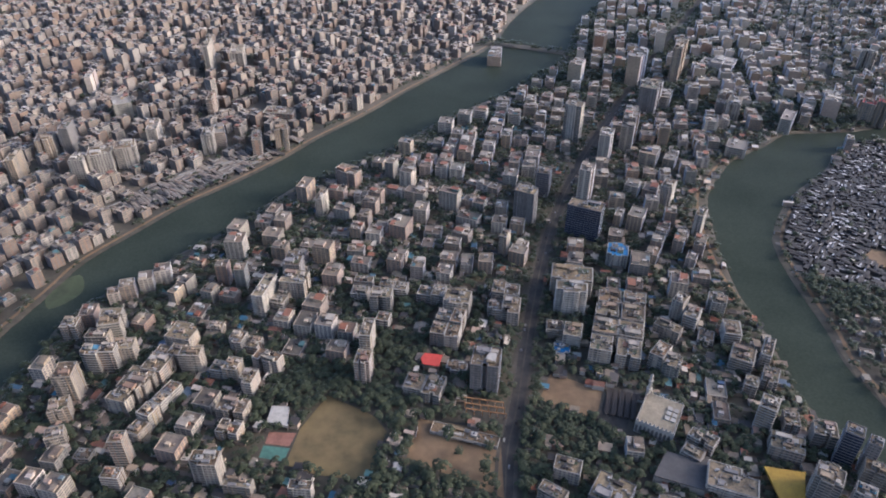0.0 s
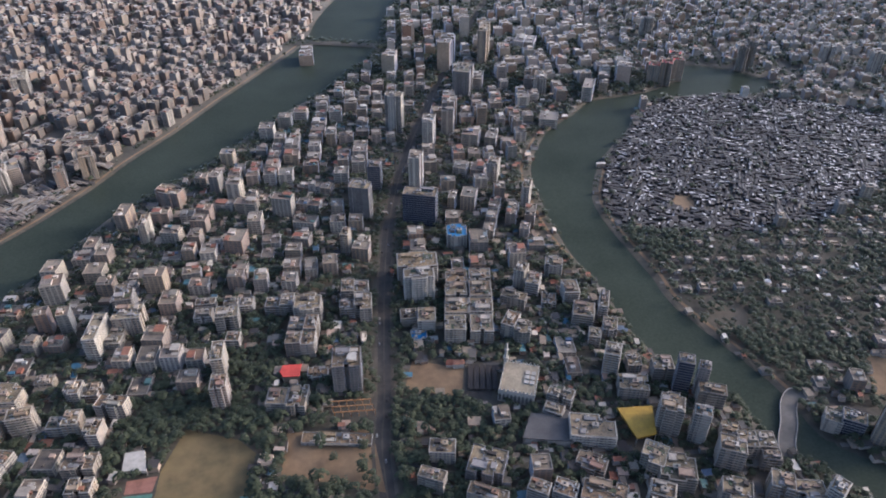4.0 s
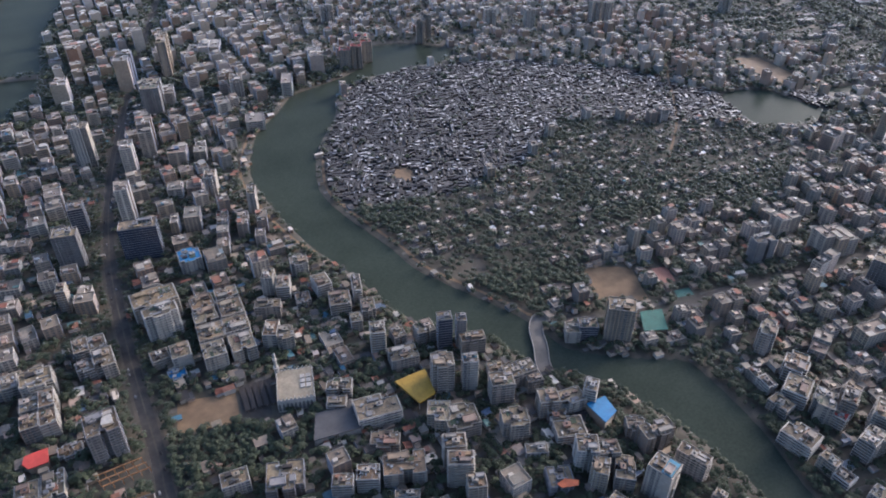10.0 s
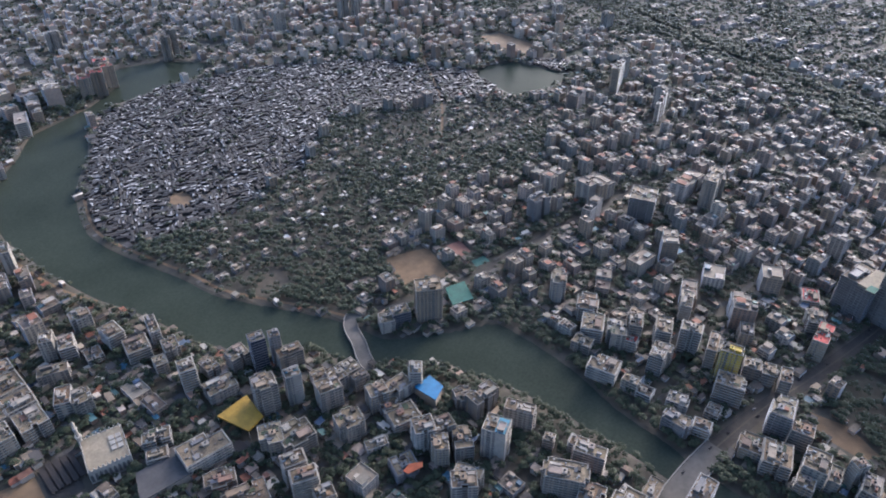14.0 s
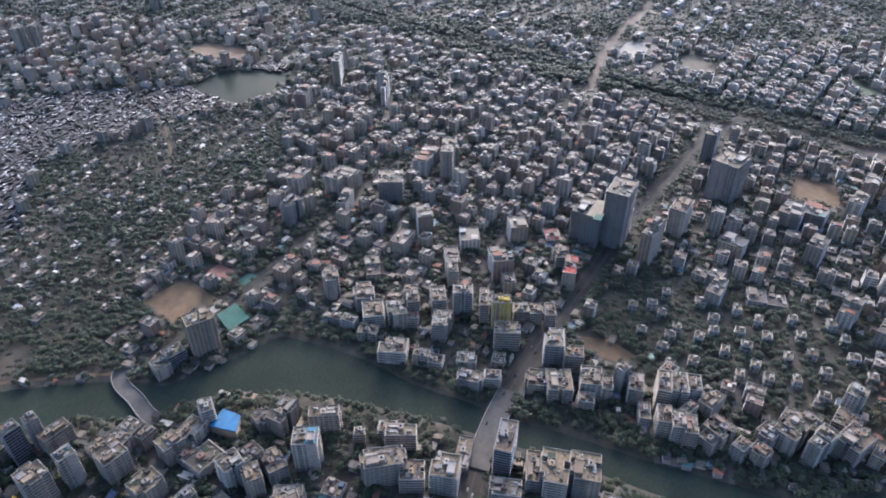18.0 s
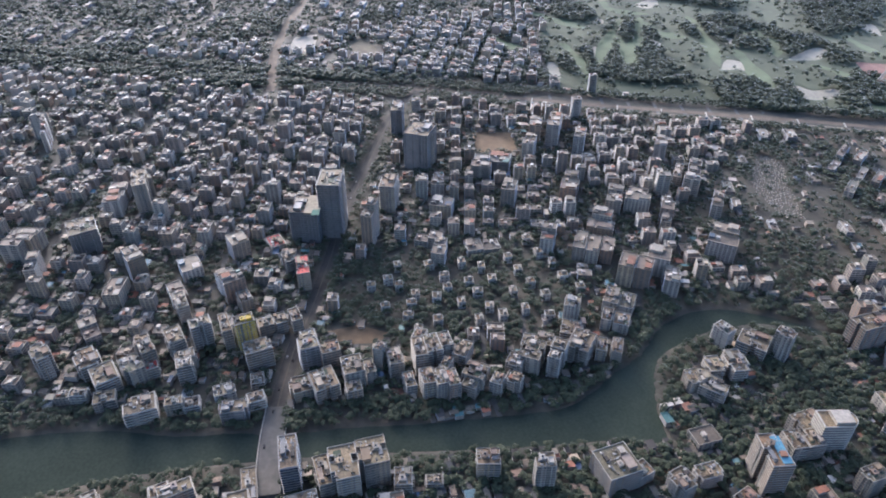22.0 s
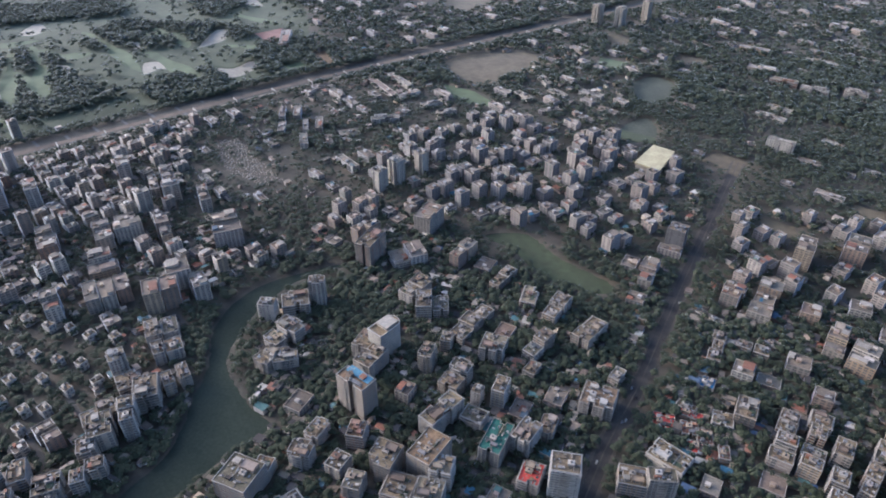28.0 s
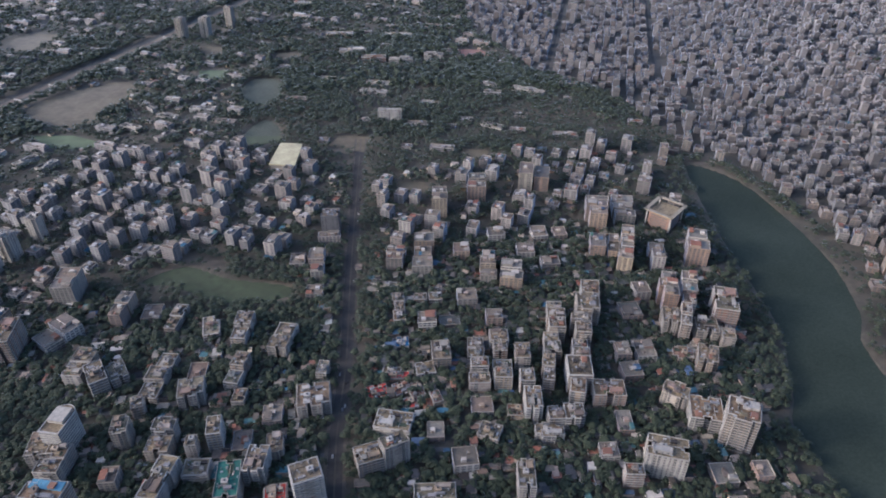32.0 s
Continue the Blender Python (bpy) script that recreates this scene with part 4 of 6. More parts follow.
flats(-245, 500, 20, 12, 8, -1)
flats(-276, 491, 21, 23, 6, -15)
flats(-287, 473, 25, 22, 6, -13)
flats(-294, 453, 21, 25, 6, -16)
flats(-258, 458, 17, 30, 6, -24)
flats(-267, 424, 19, 32, 6, -22)
flats(-271, 387, 12, 12, 11, 1, "brick")
flats(-195, 371, 23, 15, 9, -3, "white")
flats(-201, 531, 31, 23, 5, -11)
flats(-238, 556, 16, 12, 3, -8)
flats(-210, 492, 29, 19, 6, -11)
flats(-171, 500, 26, 15, 6, -22)
flats(-184, 473, 14, 19, 6, -12)
flats(-191, 441, 27, 17, 5, -12)
flats(-189, 418, 20, 15, 4, -11, "tan")
flats(-347, 437, 17, 17, 6, 17)
flats(-338, 407, 15, 13, 5, 19)
flats(-271, 364, 15, 11, 6, -5)
flats(-307, 390, 14, 11, 3, -6)
flats(-166, 357, 23, 9, 5, -7)
flats(-115, 355, 19, 9, 5, -5)
flats(-76, 490, 14, 19, 9, -8, "brick")
flats(-76, 530, 11, 26, 10, -6, "tan")
flats(-67, 596, 23, 18, 7, -6)
flats(-55, 674, 20, 32, 6, -13)
flats(-90, 620, 25, 32, 6, -7)
flats(-55, 621, 32, 17, 5, -9)
flats(-105, 693, 20, 14, 4, -4)
flats(-12, 610, 30, 23, 5, -14)
flats(16, 591, 27, 26, 7, -11, "white")
flats(9, 562, 29, 24, 7, -15)
flats(3, 541, 30, 24, 6, -12)
flats(-63, 568, 12, 15, 4, -13)
flats(-17, 472, 38, 29, 6, -16)
flats(14, 501, 19, 14, 2, -10)
flats(41, 481, 26, 26, 12, -10, "dark")
flats(20, 418, 62, 12, 1, -17, "white")
flats(69, 610, 29, 25, 6, -11)
flats(56, 583, 16, 15, 5, -7)
flats(73, 580, 18, 27, 6, -10)
flats(144, 626, 44, 30, 9, -10, "tan")
flats(138, 593, 32, 20, 11, -9, "white")
flats(117, 555, 16, 15, 4, -9)
flats(134, 544, 18, 21, 5, -14)
flats(122, 530, 16, 16, 1, -14, "blue")
flats(182, 597, 23, 22, 6, -12)
flats(175, 575, 24, 24, 6, -13)
flats(168, 548, 23, 26, 6, -16)
flats(158, 519, 21, 23, 7, -15)
flats(208, 593, 24, 22, 6, -15)
flats(201, 569, 23, 25, 6, -14)
flats(193, 542, 23, 25, 6, -16)
flats(185, 514, 23, 26, 6, -15)
flats(208, 684, 24, 29, 6, -14, "blue")
flats(230, 665, 22, 28, 6, -15)
# seen from the heading of -32 degrees
flats(227, 406, 23, 14, 5, -40)
flats(215, 393, 17, 11, 4, -39)
flats(238, 362, 39, 25, 5, -21)
flats(224, 332, 25, 19, 3, -40, "brick")
flats(217, 296, 35, 23, 6, -34)
flats(169, 315, 18, 13, 6, -38)
flats(189, 308, 18, 15, 6, -38)
flats(105, 376, 22, 15, 5, -18)
flats(137, 351, 30, 28, 5, -31, "dark")
flats(89, 349, 22, 11, 6, -33)
flats(128, 322, 32, 11, 5, -34)
flats(202, 273, 21, 9, 5, -37)
flats(306, 351, 20, 22, 12, -33)
flats(344, 392, 14, 13, 13, -31, "glass")
flats(357, 382, 10, 11, 13, -35, "dark")
flats(327, 336, 14, 12, 12, -35, "pool")
flats(358, 366, 24, 13, 8, -29)
flats(337, 304, 21, 17, 9, -32)
flats(352, 327, 14, 15, 5, -34)
flats(366, 309, 30, 19, 7, -20)
flats(370, 293, 16, 9, 5, -25)
flats(274, 319, 20, 23, 6, -42)
flats(286, 302, 29, 28, 6, -25)
flats(257, 279, 18, 13, 10, -35)
flats(249, 262, 18, 12, 10, -40)
flats(319, 269, 23, 22, 7, -33)
flats(359, 266, 18, 17, 7, -34)
flats(375, 255, 27, 17, 6, -19)
flats(356, 250, 17, 15, 4, -36, "brick")
flats(394, 246, 15, 11, 9, 30, "white")
flats(353, 235, 26, 21, 4, -32, "brick")
flats(316, 239, 19, 10, 3, -37, "white")
flats(340, 206, 18, 18, 9, -44)
flats(352, 194, 19, 14, 8, -35)
flats(400, 199, 16, 18, 4, -43)
flats(403, 180, 30, 17, 7, -21)
flats(247, 241, 15, 13, 8, -33)
flats(489, 287, 20, 27, 14, 38, "tan")
flats(466, 308, 19, 15, 6, -40, "glass")
flats(452, 316, 13, 15, 5, -44)
flats(234, 551, 27, 13, 5, -35)
flats(253, 581, 12, 17, 9, -39, "white")
flats(264, 570, 14, 21, 6, -32)
flats(215, 509, 13, 24, 7, -39)
flats(224, 497, 16, 20, 6, -26)
flats(298, 593, 19, 20, 6, -22)
flats(298, 546, 16, 22, 6, -13)
flats(296, 507, 22, 22, 6, -27)
flats(324, 516, 9, 28, 6, -29)
flats(293, 473, 10, 14, 5, -26)
flats(314, 481, 14, 22, 5, -28)
flats(291, 432, 14, 17, 10, -32)
flats(312, 427, 15, 18, 5, -16)
flats(335, 413, 18, 17, 6, -18)
flats(298, 400, 27, 19, 5, -22)
flats(272, 543, 15, 18, 3, -22)
# seen from the heading of -84 degrees
flats(401, 143, 12, 26, 8, 10)
flats(365, 149, 19, 21, 11, 8, "pool")
flats(390, 110, 9, 9, 5, 8)
flats(387, 73, 12, 24, 8, 6)
flats(356, 83, 19, 37, 9, 16)
flats(352, 59, 19, 20, 6, 6)
flats(324, 154, 9, 21, 6, 8)
flats(382, -16, 33, 14, 11, -9, "glass")
flats(384, 19, 33, 12, 2, -7, "white")
flats(355, 32, 23, 22, 8, -4, "white")
flats(342, -17, 16, 25, 7, -3)
flats(361, -56, 33, 22, 9, -7, "tan")
flats(360, -80, 27, 24, 10, -6)
flats(368, -40, 30, 13, 5, -2)
flats(464, 19, 15, 25, 5, -12, "dark")
flats(471, -2, 12, 13, 4, 1)
flats(490, 61, 14, 30, 5, -6)
flats(494, 24, 14, 19, 3, -1, "white")
flats(497, -7, 14, 12, 3, -7)
flats(550, -7, 14, 19, 13, 4, "yellow")
flats(524, -14, 18, 25, 8, 2)
flats(566, -43, 25, 46, 6, 3)
flats(511, -60, 26, 18, 9, -1, "dark")
flats(500, -79, 16, 18, 7, -1)
flats(471, -45, 21, 24, 4, -1)
flats(464, -64, 25, 24, 6, 4)
flats(469, -93, 25, 17, 7, -4)
flats(468, -109, 20, 12, 5, -5)
flats(448, -88, 14, 13, 5, -5)
flats(466, -134, 24, 12, 7, -6)
flats(463, -158, 26, 12, 9, -9)
flats(467, -172, 24, 15, 8, -4)
flats(470, -187, 20, 12, 7, -5)
flats(438, -139, 21, 13, 5, -5)
flats(430, -154, 20, 12, 7, -6)
flats(423, -165, 21, 14, 8, -4)
flats(418, -174, 21, 11, 8, -5, "brick")
flats(534, 54, 29, 20, 8, -2)
flats(546, 86, 13, 14, 5, 3, "red")
flats(572, 34, 16, 18, 10, 5)
flats(573, 90, 15, 12, 8, -1)
flats(565, 11, 26, 9, 9, 3)
# seen from the heading of -158 degrees
flats(237, -379, 32, 18, 13, -18, "pool")
flats(263, -446, 18, 25, 6, -3)
flats(248, -427, 22, 31, 6, -12)
flats(253, -546, 23, 41, 6, -14)
flats(226, -528, 36, 32, 6, 23)
flats(349, -429, 31, 41, 5, -16)
flats(343, -392, 18, 24, 5, -9)
flats(328, -400, 24, 20, 5, 34)
flats(381, -452, 17, 12, 8, 14, "white")
flats(347, -496, 17, 15, 10, 25)
flats(363, -476, 28, 26, 5, 34)
flats(198, -449, 14, 21, 8, -2)
flats(190, -479, 9, 14, 6, 10)
flats(163, -438, 24, 37, 6, -10)
flats(178, -520, 22, 60, 5, -15)
flats(144, -489, 24, 26, 6, 2)
flats(159, -390, 16, 41, 7, -20)
flats(118, -433, 12, 20, 8, 0)
flats(136, -420, 9, 11, 8, -5, "white")
flats(132, -401, 20, 16, 4, -8)
flats(104, -378, 19, 35, 7, -4, "green")
flats(151, -343, 23, 33, 9, -12, "tan")
flats(183, -324, 23, 26, 8, -2)
flats(135, -332, 17, 17, 8, 8)
flats(161, -305, 25, 22, 6, 4)
flats(136, -308, 23, 18, 7, 9)
flats(218, -308, 13, 17, 6, -7)
flats(197, -296, 13, 17, 6, 8)
flats(219, -343, 15, 18, 6, 11, "brick")
flats(253, -333, 14, 22, 5, -6, "tan")
flats(252, -306, 20, 18, 6, 7)
flats(283, -264, 30, 30, 8, -1)
flats(276, -285, 13, 16, 4, 8)
flats(329, -588, 20, 37, 10, -3, "brick")
flats(293, -675, 31, 38, 8, -7)
flats(228, -626, 18, 41, 6, -14)
flats(171, -605, 18, 40, 5, -16)
flats(102, -573, 19, 41, 5, -13)
flats(134, -584, 16, 28, 3, 4, "brick")
flats(61, -550, 21, 41, 6, -19)
flats(104, -510, 18, 37, 6, -20)
flats(33, -459, 29, 28, 6, -2, "white")
flats(82, -394, 17, 25, 7, -13)
flats(68, -415, 14, 23, 4, -1)
flats(41, -362, 23, 19, 12, 11, "white")
flats(67, -358, 17, 22, 5, -1, "red")
flats(101, -479, 12, 17, 3, -12)
flats(-36, -423, 32, 21, 3, -21, "white")
flats(-32, -386, 22, 13, 9, 16, "white")
flats(-10, -384, 22, 19, 6, 9)
flats(-93, -498, 18, 26, 5, -6)
flats(-54, -627, 36, 9, 1, -28, "white")
flats(-96, -592, 33, 14, 1, -8)
flats(-26, -466, 19, 17, 1, 5, "red")
flats(-55, -446, 13, 13, 1, 1, "red")
flats(-48, -483, 21, 9, 1, -9, "red")
# seen from the heading of -183 degrees
flats(-124, -464, 22, 32, 6, -9)
flats(-147, -461, 22, 29, 6, -12)
flats(-129, -501, 18, 29, 5, -13)
flats(-153, -502, 17, 37, 5, -10)
flats(-190, -453, 13, 37, 7, -19)
flats(-203, -487, 19, 33, 7, -14)
flats(-219, -524, 20, 48, 7, -15)
flats(-216, -443, 22, 26, 8, -13)
flats(-228, -470, 24, 29, 8, -16)
flats(-240, -501, 25, 31, 8, -16)
flats(-257, -532, 23, 28, 8, -17)
flats(-268, -555, 19, 22, 8, -19)
flats(-208, -423, 13, 22, 7, -21)
flats(-163, -416, 15, 26, 7, -12)
flats(-165, -443, 13, 16, 7, -11)
flats(-171, -479, 14, 21, 6, -12)
flats(-180, -400, 16, 14, 5, -8)
flats(-196, -398, 17, 18, 5, -10)
flats(-236, -417, 29, 20, 6, -13, "brick")
flats(-296, -403, 23, 20, 6, -39)
flats(-329, -352, 26, 28, 13, -33)
flats(-254, -336, 33, 22, 9, -25, "white")
flats(-223, -328, 16, 12, 6, -13)
flats(-355, -544, 22, 51, 9, -22)
flats(-373, -534, 18, 50, 9, -24)
flats(-351, -495, 14, 36, 9, -26)
flats(-338, -500, 19, 25, 6, -21)
flats(-399, -504, 23, 38, 9, -24, "brick")
flats(-369, -484, 22, 25, 5, -18)
flats(-387, -474, 16, 30, 5, -21)
flats(-347, -440, 20, 25, 6, -28)
flats(-173, -630, 20, 47, 6, -13)
flats(-196, -610, 28, 34, 6, -18)
flats(-118, -396, 19, 17, 3, -31)
flats(-170, -387, 25, 16, 3, -12, "white")
flats(-134, -339, 14, 26, 7, -12)
flats(-58, -337, 33, 15, 6, -9)
flats(-312, -645, 18, 28, 6, -18)
flats(-331, -642, 17, 34, 6, -20)
flats(-341, -627, 18, 62, 9, -25)
flats(-373, -612, 21, 39, 7, -19)
flats(-424, -612, 27, 45, 9, -24)
flats(-338, -716, 32, 56, 8, -18)
flats(-374, -717, 32, 52, 7, -18)
flats(-283, -813, 43, 42, 9, -20)
flats(-143, -775, 26, 40, 10, -12)
flats(-200, -803, 30, 34, 9, -11)
flats(-70, -670, 26, 30, 5, -13)
flats(-104, -669, 25, 62, 6, -10)
flats(0, -750, 21, 19, 9, -10, "dark")
flats(4, -730, 27, 11, 3, -7)
flats(-312, -377, 28, 27, 6, -22)
# seen from the heading of -24 degrees
flats(202, 1012, 26, 24, 20, -25, "white")
flats(107, 776, 26, 22, 15, -26, "dark")
flats(137, 842, 17, 19, 12, -18, "glass")
flats(192, 828, 21, 32, 17, -21)
flats(432, 1263, 16, 62, 22, -26, "tan")
flats(356, 1258, 30, 62, 18, -25)
flats(246, 1253, 30, 46, 14, -23)
flats(241, 947, 20, 38, 16, -21)
flats(285, 995, 25, 48, 15, -21)
flats(533, 1329, 62, 54, 5, -31)
flats(694, 1076, 20, 22, 12, -35, "red")
flats(715, 1069, 20, 22, 14, -35, "red")
flats(746, 1084, 20, 22, 13, -20, "red")
flats(763, 1121, 22, 18, 12, -35, "red")
flats(890, 1093, 17, 20, 15, -39, "tan")
flats(909, 1094, 15, 18, 17, -39, "tan")
flats(177, 743, 42, 20, 14, -25, "glass")
# seen from the heading of -91 degrees
flats(727, -109, 39, 34, 14, -25, "dark")
flats(726, -141, 40, 26, 24, -23, "dark")
flats(687, -177, 33, 15, 16, -36)
flats(842, -297, 39, 35, 18, -40, "dark")
flats(752, -221, 33, 19, 13, -28, "tan")
flats(955, -301, 39, 17, 14, -25, "dark")
flats(636, -82, 34, 14, 8, -8, "red")
flats(802, 272, 34, 21, 9, -19)
flats(810, 216, 47, 35, 9, -24)
flats(751, 199, 35, 14, 9, -7)
flats(725, 262, 26, 17, 10, -28, "dark")
flats(680, 114, 31, 18, 6, -20, "white")
flats(871, 77, 42, 17, 14, -2, "tan")
flats(881, 109, 62, 30, 8, -12)
flats(1072, 337, 35, 23, 10, -4)
flats(1184, 303, 57, 16, 14, 3)
flats(1097, 204, 46, 9, 12, 1)
# seen from the heading of -24 degrees
flats(-133, 868, 35, 23, 8, -32, "brick")
flats(-187, 829, 15, 28, 8, -15)
flats(-159, 789, 9, 27, 10, -10, "white")
flats(-129, 776, 23, 16, 6, -21)
flats(-50, 860, 18, 16, 9, -22, "white")
flats(-74, 888, 13, 20, 9, -19)
flats(-37, 821, 28, 17, 6, -21)
flats(-22, 847, 29, 18, 4, -18)
flats(9, 805, 26, 16, 9, -24)
flats(42, 807, 32, 20, 5, -23)
flats(33, 767, 28, 19, 4, -24)
flats(-65, 835, 25, 15, 4, -22)
flats(24, 727, 21, 17, 5, -23)
flats(56, 851, 49, 19, 5, -26)
flats(-53, 739, 22, 26, 7, -19)
flats(74, 700, 9, 17, 10, -23)
flats(92, 691, 21, 34, 7, -23)
flats(301, 818, 14, 23, 10, -31)
flats(262, 847, 19, 21, 5, -28)
flats(284, 836, 19, 24, 5, -26)
flats(447, 968, 29, 34, 5, -26, "white")
flats(322, 744, 10, 22, 11, -31, "white")
flats(225, 762, 9, 22, 7, -26)
flats(248, 762, 19, 26, 7, -27)
flats(275, 737, 17, 29, 7, -27)
flats(291, 714, 19, 32, 6, -28)
flats(312, 704, 17, 29, 6, -27)
flats(255, 694, 16, 40, 7, -27)
flats(297, 681, 13, 30, 5, -29)
flats(483, 1096, 21, 41, 10, -26, "white")
flats(471, 1124, 17, 41, 9, -24)
flats(557, 1054, 18, 45, 8, -32, "white")
flats(649, 1106, 28, 61, 12, -28)
flats(595, 1075, 21, 48, 9, -27)
flats(384, 1147, 20, 40, 9, -23)
flats(350, 1127, 29, 47, 15, -27, "dark")
flats(308, 940, 27, 41, 7, -27)
flats(338, 934, 18, 41, 6, -28)
# seen from the heading of -61 degrees
flats(793, 146, 34, 31, 11, 8, "dark")
flats(898, 75, 36, 25, 11, 13)
flats(718, 93, 30, 23, 10, 18)
flats(654, 53, 38, 22, 6, 11)
flats(697, 35, 28, 23, 5, 9)
flats(714, -22, 25, 21, 8, 12)
flats(588, 180, 25, 16, 9, 19)
flats(626, 140, 33, 22, 6, 14)
flats(574, 141, 28, 21, 6, 14)
flats(547, 126, 26, 21, 6, 14)
flats(547, 101, 24, 18, 7, 17)
flats(559, 86, 19, 12, 9, 14)
flats(570, 60, 24, 15, 8, 12)
flats(646, -3, 37, 26, 9, 12)
flats(612, -14, 19, 13, 6, 10)
flats(622, 49, 27, 11, 8, 7)
flats(539, 156, 11, 29, 4, -17)
flats(522, 127, 15, 19, 4, -4)
flats(497, 97, 21, 27, 5, 0)
flats(715, -65, 24, 17, 3, 10, "red")
flats(665, -73, 21, 16, 6, 11)
# seen from the heading of -119 degrees
flats(807, -453, 33, 21, 9, -35)
flats(842, -513, 62, 20, 12, -35)
flats(798, -531, 41, 20, 10, -37)
flats(856, -488, 44, 21, 10, -31)
flats(736, -630, 36, 21, 9, -40)
flats(785, -367, 37, 30, 7, -32)
flats(789, -396, 30, 31, 6, -33, "white")
flats(703, -370, 28, 18, 9, -35)
flats(694, -457, 53, 27, 8, -36)
flats(710, -278, 24, 28, 6, -32, "white")
flats(645, -495, 51, 23, 7, -39)
flats(633, -524, 45, 34, 7, -38)
flats(606, -451, 40, 35, 6, -40)
flats(594, -368, 29, 19, 9, -36)
flats(561, -412, 40, 48, 8, -38)
flats(501, -429, 35, 37, 9, -44)
flats(619, -294, 31, 42, 4, -9)
flats(621, -241, 34, 21, 6, -31)
flats(651, -238, 22, 34, 5, -33)
flats(509, -466, 26, 25, 8, -41)
flats(477, -460, 37, 23, 7, -39)
flats(469, -389, 31, 33, 6, -43)
flats(444, -366, 27, 30, 6, -40)
flats(467, -328, 17, 15, 9, -38, "white")
flats(442, -314, 22, 23, 6, -36)
flats(442, -275, 26, 29, 6, -36)
flats(409, -338, 29, 30, 6, -37)
flats(581, -529, 41, 18, 8, -40)
flats(649, -621, 55, 24, 9, -41)
flats(671, -614, 43, 16, 6, -41)
flats(582, -607, 37, 15, 8, -43)
flats(510, -559, 40, 42, 9, 43)
flats(288, -600, 41, 34, 5, 44)
# seen from the heading of 0 degrees
flats(-606, 883, 11, 38, 12, 8, "tan")
flats(-596, 953, 23, 29, 10, 17, "tan")
flats(-568, 968, 13, 30, 14, 6, "dark")
flats(-518, 888, 19, 25, 10, 4, "white")
flats(-495, 907, 32, 28, 10, 16, "white")
flats(-465, 923, 28, 27, 11, 18, "white")
flats(-537, 1098, 28, 43, 9, 26, "white")
flats(-443, 1295, 9, 53, 18, 6, "white")
flats(-396, 1318, 24, 51, 12, 9, "white")
flats(-249, 982, 19, 33, 12, 13, "tan")
flats(-283, 966, 13, 33, 9, 11, "brick")
flats(-390, 1109, 9, 40, 10, 5, "brick")
flats(-450, 1000, 20, 35, 9, 6)
flats(-357, 970, 15, 31, 10, 7, "white")
flats(-349, 995, 19, 34, 8, 18, "tan")
flats(-633, 1206, 12, 45, 12, 10)
flats(-272, 1085, 49, 29, 5, -6, "brick")
flats(100, 1356, 31, 54, 8, -8)
flats(317, 1418, 27, 62, 14, -12)
flats(444, 1433, 21, 62, 14, -16)
# seen from the heading of -134 degrees
flats(478, -123, 12, 9, 9, -42)
flats(487, -167, 13, 11, 7, -41)
flats(443, -178, 15, 9, 6, -45, "tan")
flats(455, -200, 23, 14, 6, -43, "tan")
flats(423, -200, 21, 20, 6, 43)
flats(414, -191, 13, 14, 5, -45)
flats(406, -215, 15, 12, 6, -45)
flats(420, -240, 15, 20, 7, 44)
flats(423, -259, 20, 27, 8, 45)
flats(411, -280, 15, 31, 9, 44)
flats(419, -311, 21, 28, 7, 41)
flats(402, -230, 15, 16, 6, 43)
# seen from the heading of -183 degrees
flats(23, -499, 9, 18, 4, -16)
# seen from the heading of -56 degrees
flats(333, 186, 17, 14, 8, 34, "tan")
flats(351, 174, 22, 17, 6, 39)
flats(308, 206, 20, 19, 4, -34, "dark")
flats(312, 152, 16, 21, 7, 33)
# seen from the heading of -111 degrees
flats(327, -169, 14, 18, 7, -21)
flats(301, -207, 14, 16, 10, -19, "white")
flats(331, -123, 9, 13, 3, -18, "tan")
flats(339, -99, 18, 13, 5, -19)
# seen from the heading of -84 degrees
flats(400, 87, 11, 13, 4, 3)
# seen from the heading of -183 degrees
flats(-147, -417, 14, 13, 2, -14, "tile")
flats(-332, -458, 20, 18, 2, -21, "tile")
# seen from the heading of -41 degrees
# seen from the heading of -158 degrees
flats(-49, -466, 15, 15, 1, 11, "tile")
flats(-62, -461, 13, 17, 1, 10, "tile")
flats(-79, -447, 9, 15, 2, 8, "tile")
flats(-63, -582, 14, 46, 2, -5)
flats(-57, -529, 16, 15, 1, -6, "blue")
flats(-43, -491, 17, 9, 1, -19, "white")
flats(-75, -485, 18, 16, 2, 1)
flats(-111, -610, 20, 11, 1, -18)
# seen from the heading of -126 degrees
flats(244, -255, 15, 11, 4, -34, "green")
flats(237, -266, 11, 12, 4, -30)
